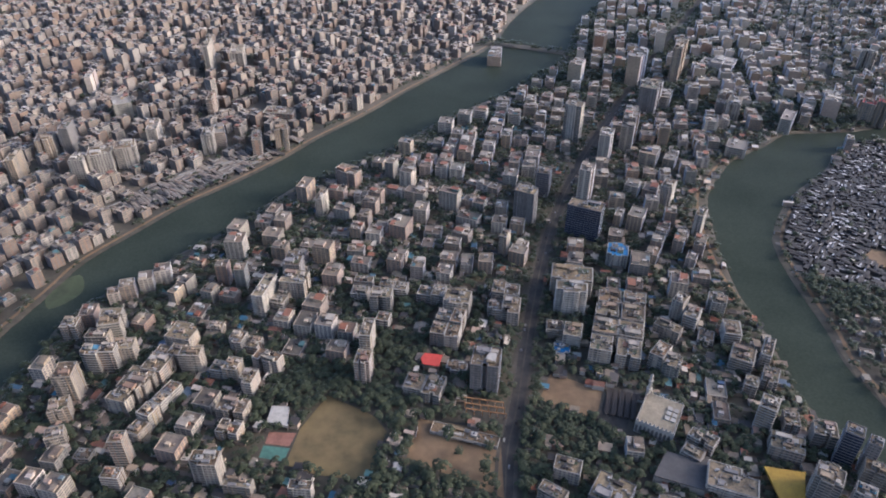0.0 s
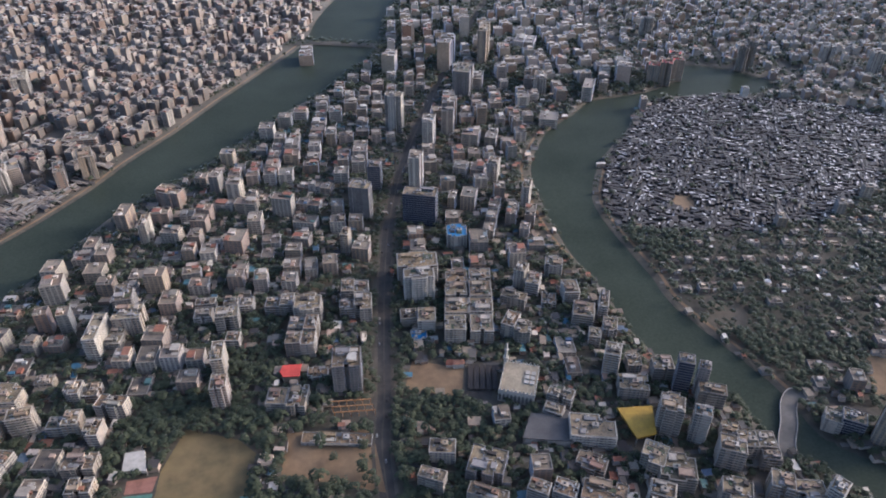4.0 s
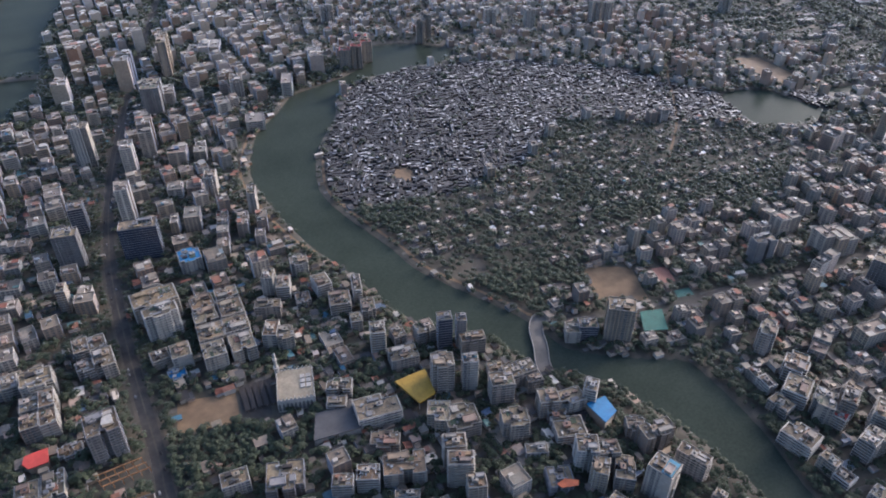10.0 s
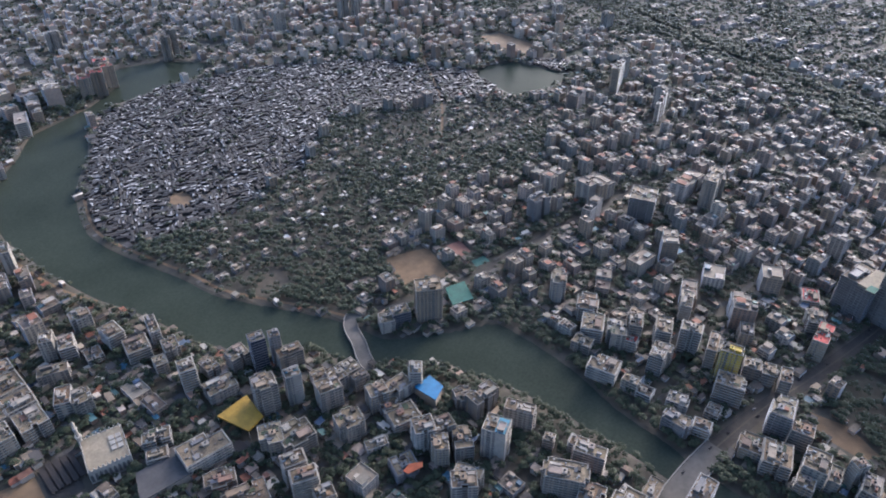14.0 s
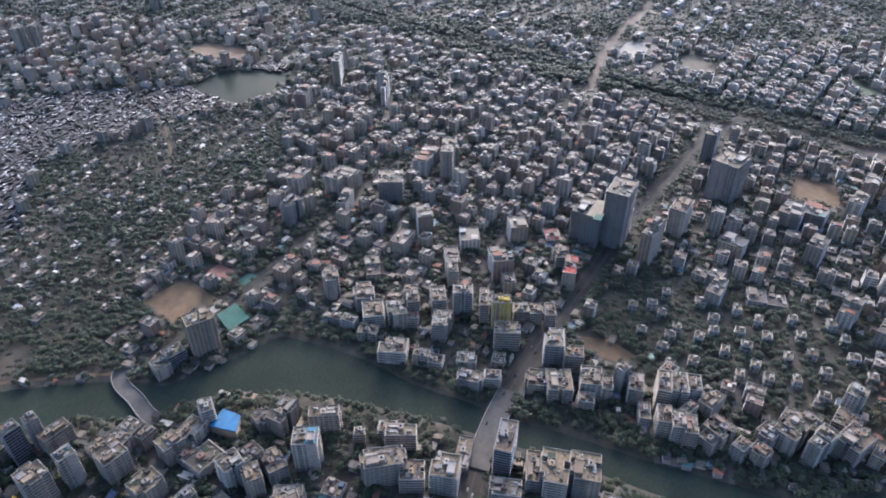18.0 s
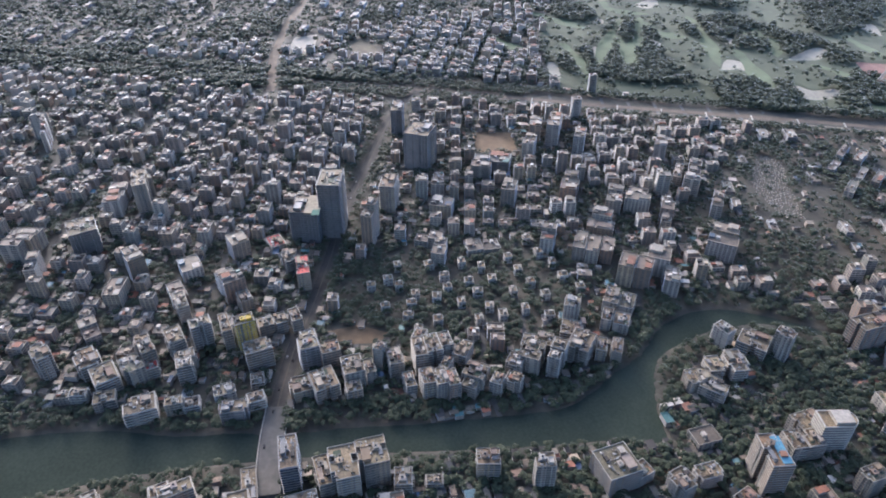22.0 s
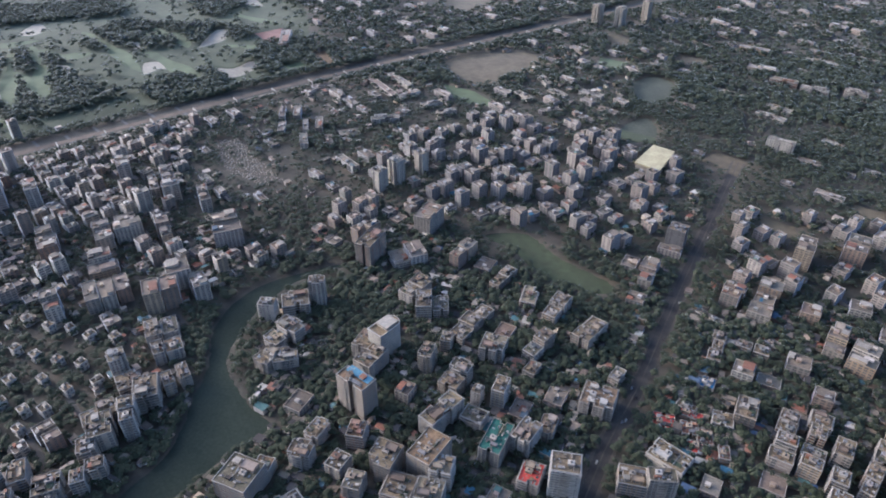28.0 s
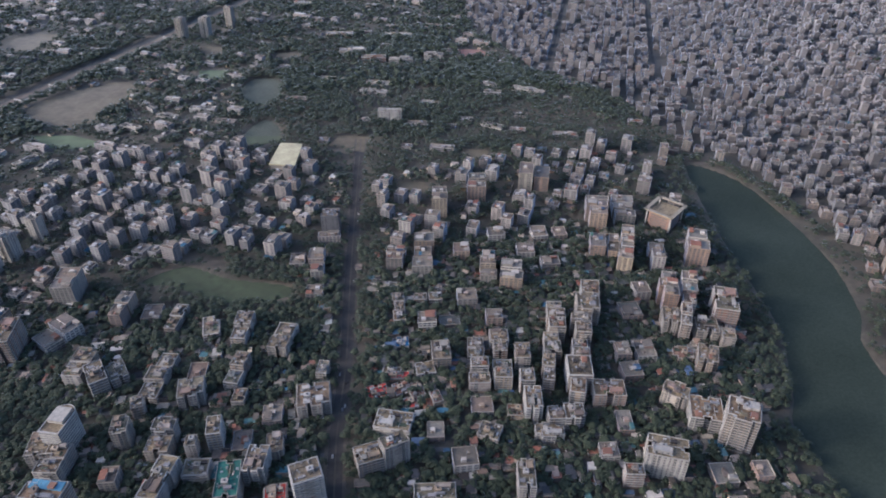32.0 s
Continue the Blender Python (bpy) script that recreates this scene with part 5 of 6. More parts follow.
# ---- small square villas among the trees ----
def villa():
    thing = new("villa")
    body, h = Pile(), 2 * STOREY
    ring, wide, slim = outline(11, 11, 0), inset(outline(11, 11, 0), -0.5), inset(outline(11, 11, 0), 0.3)
    rings = [(ring, 0), (ring, 2.8), (wide, 2.8), (wide, 3.1), (ring, 3.1), (ring, h), (wide, h), (wide, h + 0.3), (ring, h + 0.3), (ring, h + 1), (slim, h + 1), (slim, h)]
    body.solid([(*p, z) for q, z in rings for p in q], [(l * 4 + k, l * 4 + (k + 1) % 4, l * 4 + 4 + (k + 1) % 4, l * 4 + 4 + k) for l in range(11) for k in range(4)])
    part("shell", body, M_WHITE, thing)
    deck = new("roof_deck", flat(inset(ring, 0.28), h + 0.05))
    deck.data.materials.append(M_ROOF)
    deck.parent = thing
    panes = Pile()
    for side_turn in range(4):
        for lvl in range(2):
            for dx in (-2.6, 2.6):
                panes.solid(place(box(dx - 0.9, -5.56, lvl * STOREY + 0.9, dx + 0.9, -5.48, lvl * STOREY + 2.4), 0, 0, side_turn * math.pi / 2), BOX_FACES)
    tagged(part("glazing", panes, M_GLASS, thing), kind="stuff")
    head = Pile()
    head.solid(box(-1, 0, h, 3.2, 3.4, h + 2.6), BOX_FACES[:5])
    part("stair_head", head, M_TRIM, thing)
    return tagged(thing, "small square two-storey villa with a flat roof among trees", "house", group="villas")


VILLAS = ("608,-222 580,-230 549,-180 562,-189 531,-170 514,-197 508,-173 560,-226 561,-252 541,-254 532,-231 514,-256 500,-238 497,-264 528,-291 561,-313 586,-312 535,-316 497,-290 510,-321 "
          "532,-355 559,-356 582,-350 507,-363 612,-349 581,-276 618,-187 583,-177 554,-152 593,-148 598,-169 597,-258 556,-278 478,-309 549,-209")
first_villa = None
for x, y in pairs(VILLAS):
    a = radians(-14 + rng.normal(0, 4))
    rows, cols = footing(x, y, 11, 11, a, 2.5)
    chart[rows, cols] = BUILT
    m = pose(x, y, 0, 0, 0, math.degrees(a) + 90 * int(rng.integers(0, 4))) @ Matrix.Diagonal((rng.uniform(0.78, 1.0), rng.uniform(0.78, 1.0), 1.2, 1))
    if first_villa is None:
        first_villa = villa()
        first_villa.matrix_basis = m
    else:
        copy_thing(first_villa, m)


# ---- the mosque: an arcaded hall with a roof terrace and one tall minaret ----
def mosque(x, y, turn):
    thing = new("mosque")
    w, d, h = 34, 39, 15
    hall = Pile()
    hall.solid(box(-w / 2, -d / 2, 0, w / 2, d / 2, h), BOX_FACES)
    part("hall", hall, M_WHITE, thing)
    deck = Pile()
    deck.solid(box(-w / 2 + 1, -d / 2 + 1, h, w / 2 - 1, d / 2 - 1, h + 0.1), BOX_FACES[:5])
    part("roof_deck", deck, M_CREAM, thing)
    arch_step = 3.6
    for side_turn, length, off in ((0, w, d / 2), (1, d, w / 2), (2, w, d / 2), (3, d, w / 2)):
        for k in range(int(length / arch_step)):
            s = -length / 2 + arch_step * (k + 0.5)
            arch = Pile()
            arch.solid([(s - 1.1, -off - 0.08, 2), (s + 1.1, -off - 0.08, 2), (s + 1.1, -off - 0.08, 9), (s, -off - 0.08, 11.5), (s - 1.1, -off - 0.08, 9)], [(0, 1, 2, 4)])
            arch.solid([(s + 1.1, -off - 0.08, 9), (s, -off - 0.08, 11.5), (s, -off - 0.08, 11.5), (s - 1.1, -off - 0.08, 9)], [(0, 1, 2, 3)])
            o = part("arch_opening", arch, M_GLASS, thing)
            o.rotation_euler.z = side_turn * math.pi / 2
            spike = Pile()
            spike.solid(box(s - 0.7, -off + 0.1, h, s + 0.7, -off + 0.7, h + 1.8), BOX_FACES[:5])
            spike.solid(box(s - 0.3, -off + 0.2, h + 1.8, s + 0.3, -off + 0.6, h + 2.8), BOX_FACES[:5])
            o = part("battlement", spike, M_WHITE, thing)
            o.rotation_euler.z = side_turn * math.pi / 2
    for i in range(2):
        for j in range(3):
            sky_light = Pile()
            cx0, cy0 = 5 + i * 5.5, -7 + j * 6
            sky_light.solid(box(cx0, cy0, h + 0.1, cx0 + 4, cy0 + 4.6, h + 1.2), BOX_FACES[:5])
            part("skylight", sky_light, M_WHITE, thing)
    tower = Pile()
    prof = [(2.0, 0), (2.0, 20), (2.8, 20.2), (2.8, 21.6), (1.5, 21.7), (1.4, 30), (2.1, 30.2), (2.1, 31.4), (1.0, 31.5), (1.0, 35), (1.5, 36), (1.2, 37.6), (0.1, 40)]
    ang = [(math.cos(k * math.tau / 12), math.sin(k * math.tau / 12)) for k in range(12)]
    tower.solid([(-w / 2 + 1 + r * c, d / 2 - 1 + r * s, z) for r, z in prof for c, s in ang],
                [(12 * l + k, 12 * l + (k + 1) % 12, 12 * l + 12 + (k + 1) % 12, 12 * l + 12 + k) for l in range(len(prof) - 1) for k in range(12)])
    part("minaret", tower, M_WHITE, thing, "slim white minaret with two ringed galleries")
    thing.matrix_basis = pose(x, y, 0, 0, 0, turn)
    rows, cols = footing(x, y, w, d, radians(turn))
    chart[rows, cols] = BUILT
    return tagged(thing, "white mosque with an arcaded hall and slim minaret", "mosque")


mosque(196.5, 434, -28.5)


def canopy(name, ring, z, mat, label, drop=1.5, post=0.3, foot=0.0, hall=None):
    """A sheet roof stretched over posts: a sagging top, a hem and its posts."""
    thing = new(name)
    ring = np.asarray(ring, float)
    mid = ring.mean(0)
    n = len(ring)
    top = Pile()
    v = [(*p, z) for p in ring] + [(*(mid + (p - mid) * 0.5), z + 0.06) for p in ring] + [(*p, z - drop) for p in ring] + [(*(mid + (p - mid) * 0.01), z + 0.08) for p in ring]
    f = [(k, (k + 1) % n, n + (k + 1) % n, n + k) for k in range(n)] + [(2 * n + k, 2 * n + (k + 1) % n, (k + 1) % n, k) for k in range(n)] + [(n + k, n + (k + 1) % n, 3 * n + (k + 1) % n, 3 * n + k) for k in range(n)]
    top.solid(v, f)
    part("sheet", top, mat, thing)
    if hall:
        room = Pile()
        low = mid + (ring - mid) * 0.93
        room.solid([(*p, foot) for p in low] + [(*p, z - 0.4) for p in low], [(k, (k + 1) % n, n + (k + 1) % n, n + k) for k in range(n)])
        part("wall", room, hall, thing)
    for k in range(n):
        p = mid + (ring[k] - mid) * 0.97
        q = Pile()
        q.solid(box(p[0] - post, p[1] - post, foot, p[0] + post, p[1] + post, z), BOX_FACES)
        part("post", q, M_TRIM, thing)
    chart[inside(ring, cx, cyy)] = BUILT
    return tagged(thing, label, "roof")


canopy("site_canopy", pairs("270,378 271,342 290,342 302,372"), 12, M_YELLOW, "large yellow sheet roof over a building site")
canopy("hall_roof", pairs("383,241 379,216 397,218 403,236"), 15, M_BLUE, "bright blue sheet roof over a hall", drop=1.2, hall=M_TAN)
canopy("court_roof", pairs("531,290 552,277 530,254 509,269"), 9, M_GREENROOF, "dark teal deck over a low hall by the lake", drop=1.0, hall=M_WALL)
canopy("shed_roof", pairs("-22,509 -18,517 0,514 -4,498 -19,501"), 8, M_RED, "bright red sheet roof over a shed", drop=0.8, hall=M_TAN)
canopy("terrace_roof", pairs("300,202 308,202 316,193 312,190 300,197"), 13.8, M_FLAME, "orange-red sheet over part of a flat roof", drop=0.5, post=0.15, foot=12.5)
canopy("roof_cover", pairs("40,476 44,486 51,484 49,472"), 40, M_WHITE, "white box roof on a dark tower", drop=2.2, foot=37.3)
canopy("hall_roof", pairs("193,395 231,381 216,355 176,370"), 10, M_TAR, "dark grey sheet roof over a long hall", drop=1.0, hall=M_WALL)
canopy("market_roof", pairs("-159,429 -139,424 -142,447 -158,448"), 6, M_WHITE, "pale ribbed sheet roof beside the sports field", drop=3)
M_HALL = material("cream_sheet_roof", [(0.50, 0.46, 0.28), (0.56, 0.52, 0.33)], 0.7, 0.3, 0.06, "place", dust_haze=0.3)
canopy("sports_hall", pairs("62,-986 30,-976 42,-910 79,-922"), 12, M_HALL, "cream vaulted hall roof among trees", drop=2, hall=M_WALL)


canopy("roof_cover", pairs("706,-101 698,-118 735,-132 742,-117"), 46, M_CREAM, "cream cover on the roof of an office block", drop=2.4, foot=43.4)
canopy("roof_pool", pairs("697,-108 694,-117 705,-121 708,-113"), 46.6, M_GREENROOF, "teal deck on the roof of an office block", drop=0.4, foot=45.5)


# ---- the round-fronted tower ----
def round_tower(x, y, turn):
    thing = new("tower_block")
    n, floors = 24, 11
    ring = [(9 * math.cos(k * math.pi / 12), 9 * math.sin(k * math.pi / 12)) for k in range(13)] + [(-9, -22), (9, -22)]
    m, rings = len(ring), []
    big = [(px * 1.04, py * 1.03) for px, py in ring]
    for lvl in range(floors):
        z = lvl * STOREY
        rings += [(ring, z), (ring, z + 2.5), (big, z + 2.5), (big, z + STOREY - 0.1)]
    h = floors * STOREY
    rings += [(big, h + 1), ([(px * 0.96, py * 0.97) for px, py in ring], h + 1), ([(px * 0.96, py * 0.97) for px, py in ring], h)]
    body = Pile()
    body.solid([(*p, z) for q, z in rings for p in q], [(l * m + k, l * m + (k + 1) % m, (l + 1) * m + (k + 1) % m, (l + 1) * m + k) for l in range(len(rings) - 1) for k in range(m)])
    part("shell", body, M_WHITE, thing)
    deck = new("roof_deck", flat([(px * 0.95, py * 0.96) for px, py in ring], h))
    deck.data.materials.append(M_ROOF)
    deck.parent = thing
    for lvl in range(floors):
        band = Pile()
        wall_band(band, [(px * 1.006, py * 1.006) for px, py in ring], lvl * STOREY + 0.9, lvl * STOREY + 2.3)
        part("window_band", band, M_GLASS, thing)
    crown_plate = Pile()
    crown_plate.solid(box(-7, -12, h + 0.1, 7, 4, h + 3.4), BOX_FACES[:5])
    part("penthouse", crown_plate, M_TRIM, thing)
    thing.matrix_basis = pose(x, y, 0, 0, 0, turn)
    rows, cols = footing(x, y - 6, 20, 34, radians(turn))
    chart[rows, cols] = BUILT
    return tagged(thing, "white tower block with a rounded banded front", "building", group="tower blocks")


round_tower(243, -462, 160)


# ---- the brick block under a wide roof frame ----
def framed_block(x, y, turn):
    thing = new("office_building")
    body = Pile()
    body.solid(box(-16, -14, 0, 16, 14, 22), BOX_FACES[:5])
    part("shell", body, M_BRICK, thing)
    for k in range(4):
        beam = Pile()
        half = 20 if k % 2 == 0 else 18
        beam.solid(box(-half, -19.5 if k % 2 == 0 else -21.5, 25, half, -15 if k % 2 == 0 else -17, 26.2), BOX_FACES)
        o = part("roof_beam", beam, M_CREAM, thing, "broad pale roof frame")
        o.rotation_euler.z = k * math.pi / 2
    for sx in (-1, 1):
        for sy in (-1, 1):
            col = Pile()
            col.solid(box(sx * 17 - 0.8, sy * 16 - 0.8, 0, sx * 17 + 0.8, sy * 16 + 0.8, 25), BOX_FACES)
            part("column", col, M_WHITE, thing)
    for lvl in range(6):
        for k in range(4):
            row = Pile()
            off = 14.05 if k % 2 == 0 else 16.05
            row.solid(box(-11, -off - 0.05, lvl * 3.4 + 1.2, 11, -off + 0.02, lvl * 3.4 + 2.8), BOX_FACES)
            o = part("window_band", row, M_GLASS, thing)
            o.rotation_euler.z = k * math.pi / 2
    deck = Pile()
    deck.solid(box(-15.5, -13.5, 22, 15.5, 13.5, 22.2), BOX_FACES[:5])
    part("roof_deck", deck, M_ROOF, thing)
    thing.matrix_basis = pose(x, y, 0, 0, 0, turn)
    rows, cols = footing(x, y, 40, 38, radians(turn))
    chart[rows, cols] = BUILT
    return tagged(thing, "red brick office block under a pale roof frame", "building")


framed_block(-418, -688, 38)


# ---- bridges ----
def bridge(name, line, width, label, piers):
    thing = new(name)
    deck, n = Pile(), len(line)
    d = np.gradient(line, axis=0)
    d /= np.linalg.norm(d, axis=1)[:, None]
    side_way = np.c_[-d[:, 1], d[:, 0]]
    edges = [(line + side_way * s, z) for s, z in ((width / 2, 0.2), (width / 2, 1.6), (-width / 2, 1.6), (-width / 2, 0.2))]
    v = np.concatenate([np.c_[e, np.full(n, z)] for e, z in edges])
    deck.solid(v, [(r * n + k, r * n + k + 1, ((r + 1) % 4) * n + k + 1, ((r + 1) % 4) * n + k) for r in range(4) for k in range(n - 1)])
    part("deck", deck, M_LANE, thing)
    for s in (-1, 1):
        rail = Pile()
        a, b = line + side_way * s * (width / 2 - 0.1), line + side_way * s * (width / 2 - 0.7)
        v = np.concatenate([np.c_[e, np.full(n, z)] for e, z in ((a, 1.6), (a, 2.8), (b, 2.8), (b, 1.6))])
        rail.solid(v, [(r * n + k, r * n + k + 1, ((r + 1) % 4) * n + k + 1, ((r + 1) % 4) * n + k) for r in range(4) for k in range(n - 1)])
        part("parapet", rail, M_TRIM, thing)
    for k in piers:
        p = line[k]
        pier = Pile()
        pier.solid(box(p[0] - 1.2, p[1] - 1.2, -4, p[0] + 1.2, p[1] + 1.2, 0.3), BOX_FACES)
        part("pier", pier, M_TRIM, thing)
    return tagged(thing, label, "bridge")


bridge("lake_bridge", smooth(pairs("394,296 402,310 418,328 431,346 446,357 458,352"), False, 4), 15, "curved concrete road bridge with pale parapets over the lake", (6, 9, 12))
bridge("avenue_bridge", smooth(pairs("372,7 398,1 430,-8 462,-19"), False, 4), 22, "broad concrete avenue bridge over the lake", (4, 7))

# ---- causeway across the east lake, algae, courts, building frames, fairways ----
bank = Pile()
line = smooth(pairs("80,1462 140,1450 200,1425 262,1398 280,1392"), False, 4)
bank.quads(ribbon(line, 24, 0.4))
chart[far_from(line, cx, cyy) < 11] = BANK
bank.make("causeway", [M_GROUND], label="narrow earth causeway across the lake", category="causeway", kind="structure")
patch("algae", smooth(pairs("-433,592 -409,621 -426,655 -448,626")), -0.6, M_WEED, "green floating weed on the lake", "weed")
patch("creek_weed", CREEK * 0.94 + CREEK.mean(0) * 0.06, -0.55, M_WEED, "brown-green weed over a shallow creek", "weed")
patch("tennis_court", pairs("-159,394 -137,390 -134,404 -158,407"), 0.2, M_GREEN, "green hard tennis court", "court")
patch("school_court", pairs("613,333 630,324 616,301 597,309"), 0.2, M_COURT, "red hard court beside a playing field", "court")
patch("school_court", pairs("599,292 616,284 610,273 592,282"), 0.2, M_GREEN, "green hard court beside a playing field", "court")
patch("ball_court", pairs("-157,409 -135,406 -131,421 -156,422"), 0.2, M_COURT, "red hard ball court", "court")
for ring in (pairs("613,333 630,324 616,301 597,309"), pairs("599,292 616,284 610,273 592,282"), pairs("-159,394 -137,390 -134,404 -158,407"), pairs("-157,409 -135,406 -131,421 -156,422"), pairs("159,477 184,467 167,427 143,437")):
    stamp(far_from(ring, cx, cyy, True) < 4, OPEN)
    stamp(inside(ring, cx, cyy), OPEN)
yard_corner = np.array((158.0, 476.0)), np.array((186.0, 467.0)), np.array((148.0, 442.0))
for k in range(5):
    shelter = Pile()
    a = yard_corner[0] + (yard_corner[1] - yard_corner[0]) * (k + 0.5) / 5
    b = a + (yard_corner[2] - yard_corner[0]) * 0.92
    across = (yard_corner[1] - yard_corner[0]) / 5 * 0.40
    low = [a - across, a + across, b + across, b - across]
    shelter.solid([(*p, 2.6) for p in low] + [(*p, 2.75) for p in low], BOX_FACES)
    row_thing = new("shelter")
    part("roof", shelter, M_TIN, row_thing)
    for p in (a, (a + b) / 2, b):
        leg = Pile()
        q = p + (b - a) * (0.02 if p is a else -0.02)
        leg.solid(box(q[0] - 0.15, q[1] - 0.15, 0.2, q[0] + 0.15, q[1] + 0.15, 2.6), BOX_FACES)
        part("post", leg, M_TRIM, row_thing)
    tagged(row_thing, "long low dark shelter roof in a paved yard", "shelter", group="shelters in the yard")
patch("mosque_yard", pairs("159,477 184,467 167,427 143,437"), 0.2, M_ROAD, "grey paved yard beside the mosque", "yard")
FAIRWAYS = ("1207,-731 1124,-717 1017,-678", "1251,-1071 1111,-1012 986,-945", "1046,-1030 955,-994 849,-950", "1141,-1148 1035,-1114 985,-1080", "1286,-924 1190,-831 1044,-714", "1255,-955 1176,-950 1140,-985",
            "1030,-1290 968,-1280 893,-1268", "1302,-610 1235,-625 1177,-640", "1203,-850 1122,-826 1027,-774", "1195,-1105 1090,-1120 1010,-1160", "1281,-966 1161,-880 1085,-800", "1400,-760 1330,-790 1260,-820",
            "930,-1110 880,-1130 850,-1110", "1430,-960 1350,-940 1290,-1000")
for rise, text in enumerate(FAIRWAYS):
    line = smooth(pairs(text), False, 9)
    s, gb = np.linspace(-1, 1, len(line)), 13 + 3 * (rise % 3)
    side_way = np.gradient(line, axis=0)
    side_way = np.c_[-side_way[:, 1], side_way[:, 0]] / np.linalg.norm(side_way, axis=1)[:, None] * (gb * np.sqrt(np.maximum(0.02, 1 - s ** 2)) * (0.8 + 0.25 * np.sin(s * 5)))[:, None]
    ring = np.r_[line + side_way, (line - side_way)[::-1]]
    stamp(inside(ring, cx, cyy), OPEN)
    z = np.full((len(line) - 1, 1), 0.2 + 0.04 * rise)
    a, b = line + side_way, line - side_way
    turf = Pile()
    turf.quads(np.stack([np.c_[b[:-1], z], np.c_[b[1:], z], np.c_[a[1:], z], np.c_[a[:-1], z]], 1))
    turf.make("fairway", [M_FAIRWAY], label="pale green mown fairway", category="fairway", kind="structure")
frame_site = new("concrete_frame")
for i in range(6):
    for j in range(3):
        col = Pile()
        px, py = 22 + i * 7.2 - j * 0.8, 445 + j * 7 - i * 1.3
        col.solid(box(px - 0.4, py - 0.4, 0, px + 0.4, py + 0.4, 7), BOX_FACES)
        part("column", col, M_ORANGE, frame_site)
for j in range(3):
    beam = Pile()
    v = np.array(box(-19, -0.4, 6.4, 19, 0.4, 7.1))
    beam.solid(place(v, 40 - j * 0.8, 441.7 + j * 7, -0.18), BOX_FACES)
    part("beam", beam, M_ORANGE, frame_site)
tagged(frame_site, "unfinished orange-brown building frame beside the avenue", "building site")
chart[footing(40, 448, 42, 20, -0.18)] = BUILT

# ---- pale earth paths along the shores ----
for path in ("447,361 440,405 426,460 415,514 419,557 418,608 418,674 427,735 468,807", "-480,530 -452,622 -438,679 -400,743 -356,813 -302,875 -250,944 -209,1011 -145,1097 -74,1207 9,1327 92,1451",
             "1180,705 1125,661 1050,600 977,543 874,485", "333,615 327,670 334,755 351,838 392,907 430,955"):
    way_line = smooth(pairs(path), False, 4)
    track = Pile()
    track.quads(ribbon(way_line, 4.0, 0.14))
    track.make("shore_path", [M_SAND], label="brown worn earth path near the lake", category="path", kind="structure")
    stamp(far_from(way_line, cx, cyy) < 4, PAVED)

# ---- vehicles ----
def car(paint):
    thing = new("car")
    body = Pile()
    ring = [(-0.85, -2.1), (0.85, -2.1), (0.9, 0), (0.85, 2.1), (-0.85, 2.1), (-0.9, 0)]
    low = [(x * 0.94, y) for x, y in ring]
    cab0, cab1 = [(x * 0.9, y * 0.62 - 0.2) for x, y in ring], [(x * 0.72, y * 0.42 - 0.2) for x, y in ring]
    rings = [(low, 0.3), (ring, 0.55), (ring, 0.9), (cab0, 0.98), (cab1, 1.45)]
    body.solid([(*p, z) for q, z in rings for p in q], [(l * 6 + k, l * 6 + (k + 1) % 6, l * 6 + 6 + (k + 1) % 6, l * 6 + 6 + k) for l in range(4) for k in range(6)] + [(24, 25, 26, 27), (24, 27, 28, 29)])
    part("body", body, paint, thing)
    axles = Pile()
    for sy in (-1.3, 1.3):
        ring = [(0.32 * math.cos(k * math.pi / 4), 0.32 * math.sin(k * math.pi / 4)) for k in range(8)]
        axles.solid([(e, sy + p, 0.33 + q) for e in (-0.9, 0.9) for p, q in ring], [(k, (k + 1) % 8, 8 + (k + 1) % 8, 8 + k) for k in range(8)] + [(8, 9, 10, 11), (8, 11, 12, 15), (12, 13, 14, 15)])
    tagged(part("wheels", axles, M_TANK, thing), kind="stuff")
    return tagged(thing, "small car on the dusty avenue", "car", group="cars on the roads")


masters = [car(m) for m in (M_WHITE, M_SLATE, M_TIN)]
used = [False] * 3
for line, width, count in ((AVENUE, 21, 44), (AVENUE_WEST, 21, 26)):
    seg = np.linalg.norm(np.diff(line, axis=0), axis=1)
    total = np.concatenate([[0], np.cumsum(seg)])
    for _ in range(count):
        s = rng.uniform(0.05, 0.75) * total[-1]
        k = min(int(np.searchsorted(total, s)) - 1, len(seg) - 1)
        p = line[k] + (line[k + 1] - line[k]) * (s - total[k]) / seg[k]
        way = (line[k + 1] - line[k]) / seg[k]
        lane_side = rng.choice([-4.6, -2.4, 2.4, 4.6])
        p = p + np.array((way[1], -way[0])) * lane_side
        which = int(rng.integers(0, 3))
        on_bridge = 372 < p[0] < 462 and -30 < p[1] < 15
        m = pose(p[0], p[1], 1.6 if on_bridge else 0.13, 0, 0, math.degrees(math.atan2(way[1], way[0])) - 90 + (180 if lane_side > 0 else 0))
        if not used[which]:
            masters[which].matrix_basis = m
            used[which] = True
        else:
            copy_thing(masters[which], m)

for k in range(3):
    if not used[k]:
        masters[k].matrix_basis = pose(*AVENUE[len(AVENUE) // 2 + 3 * k], 0.13)

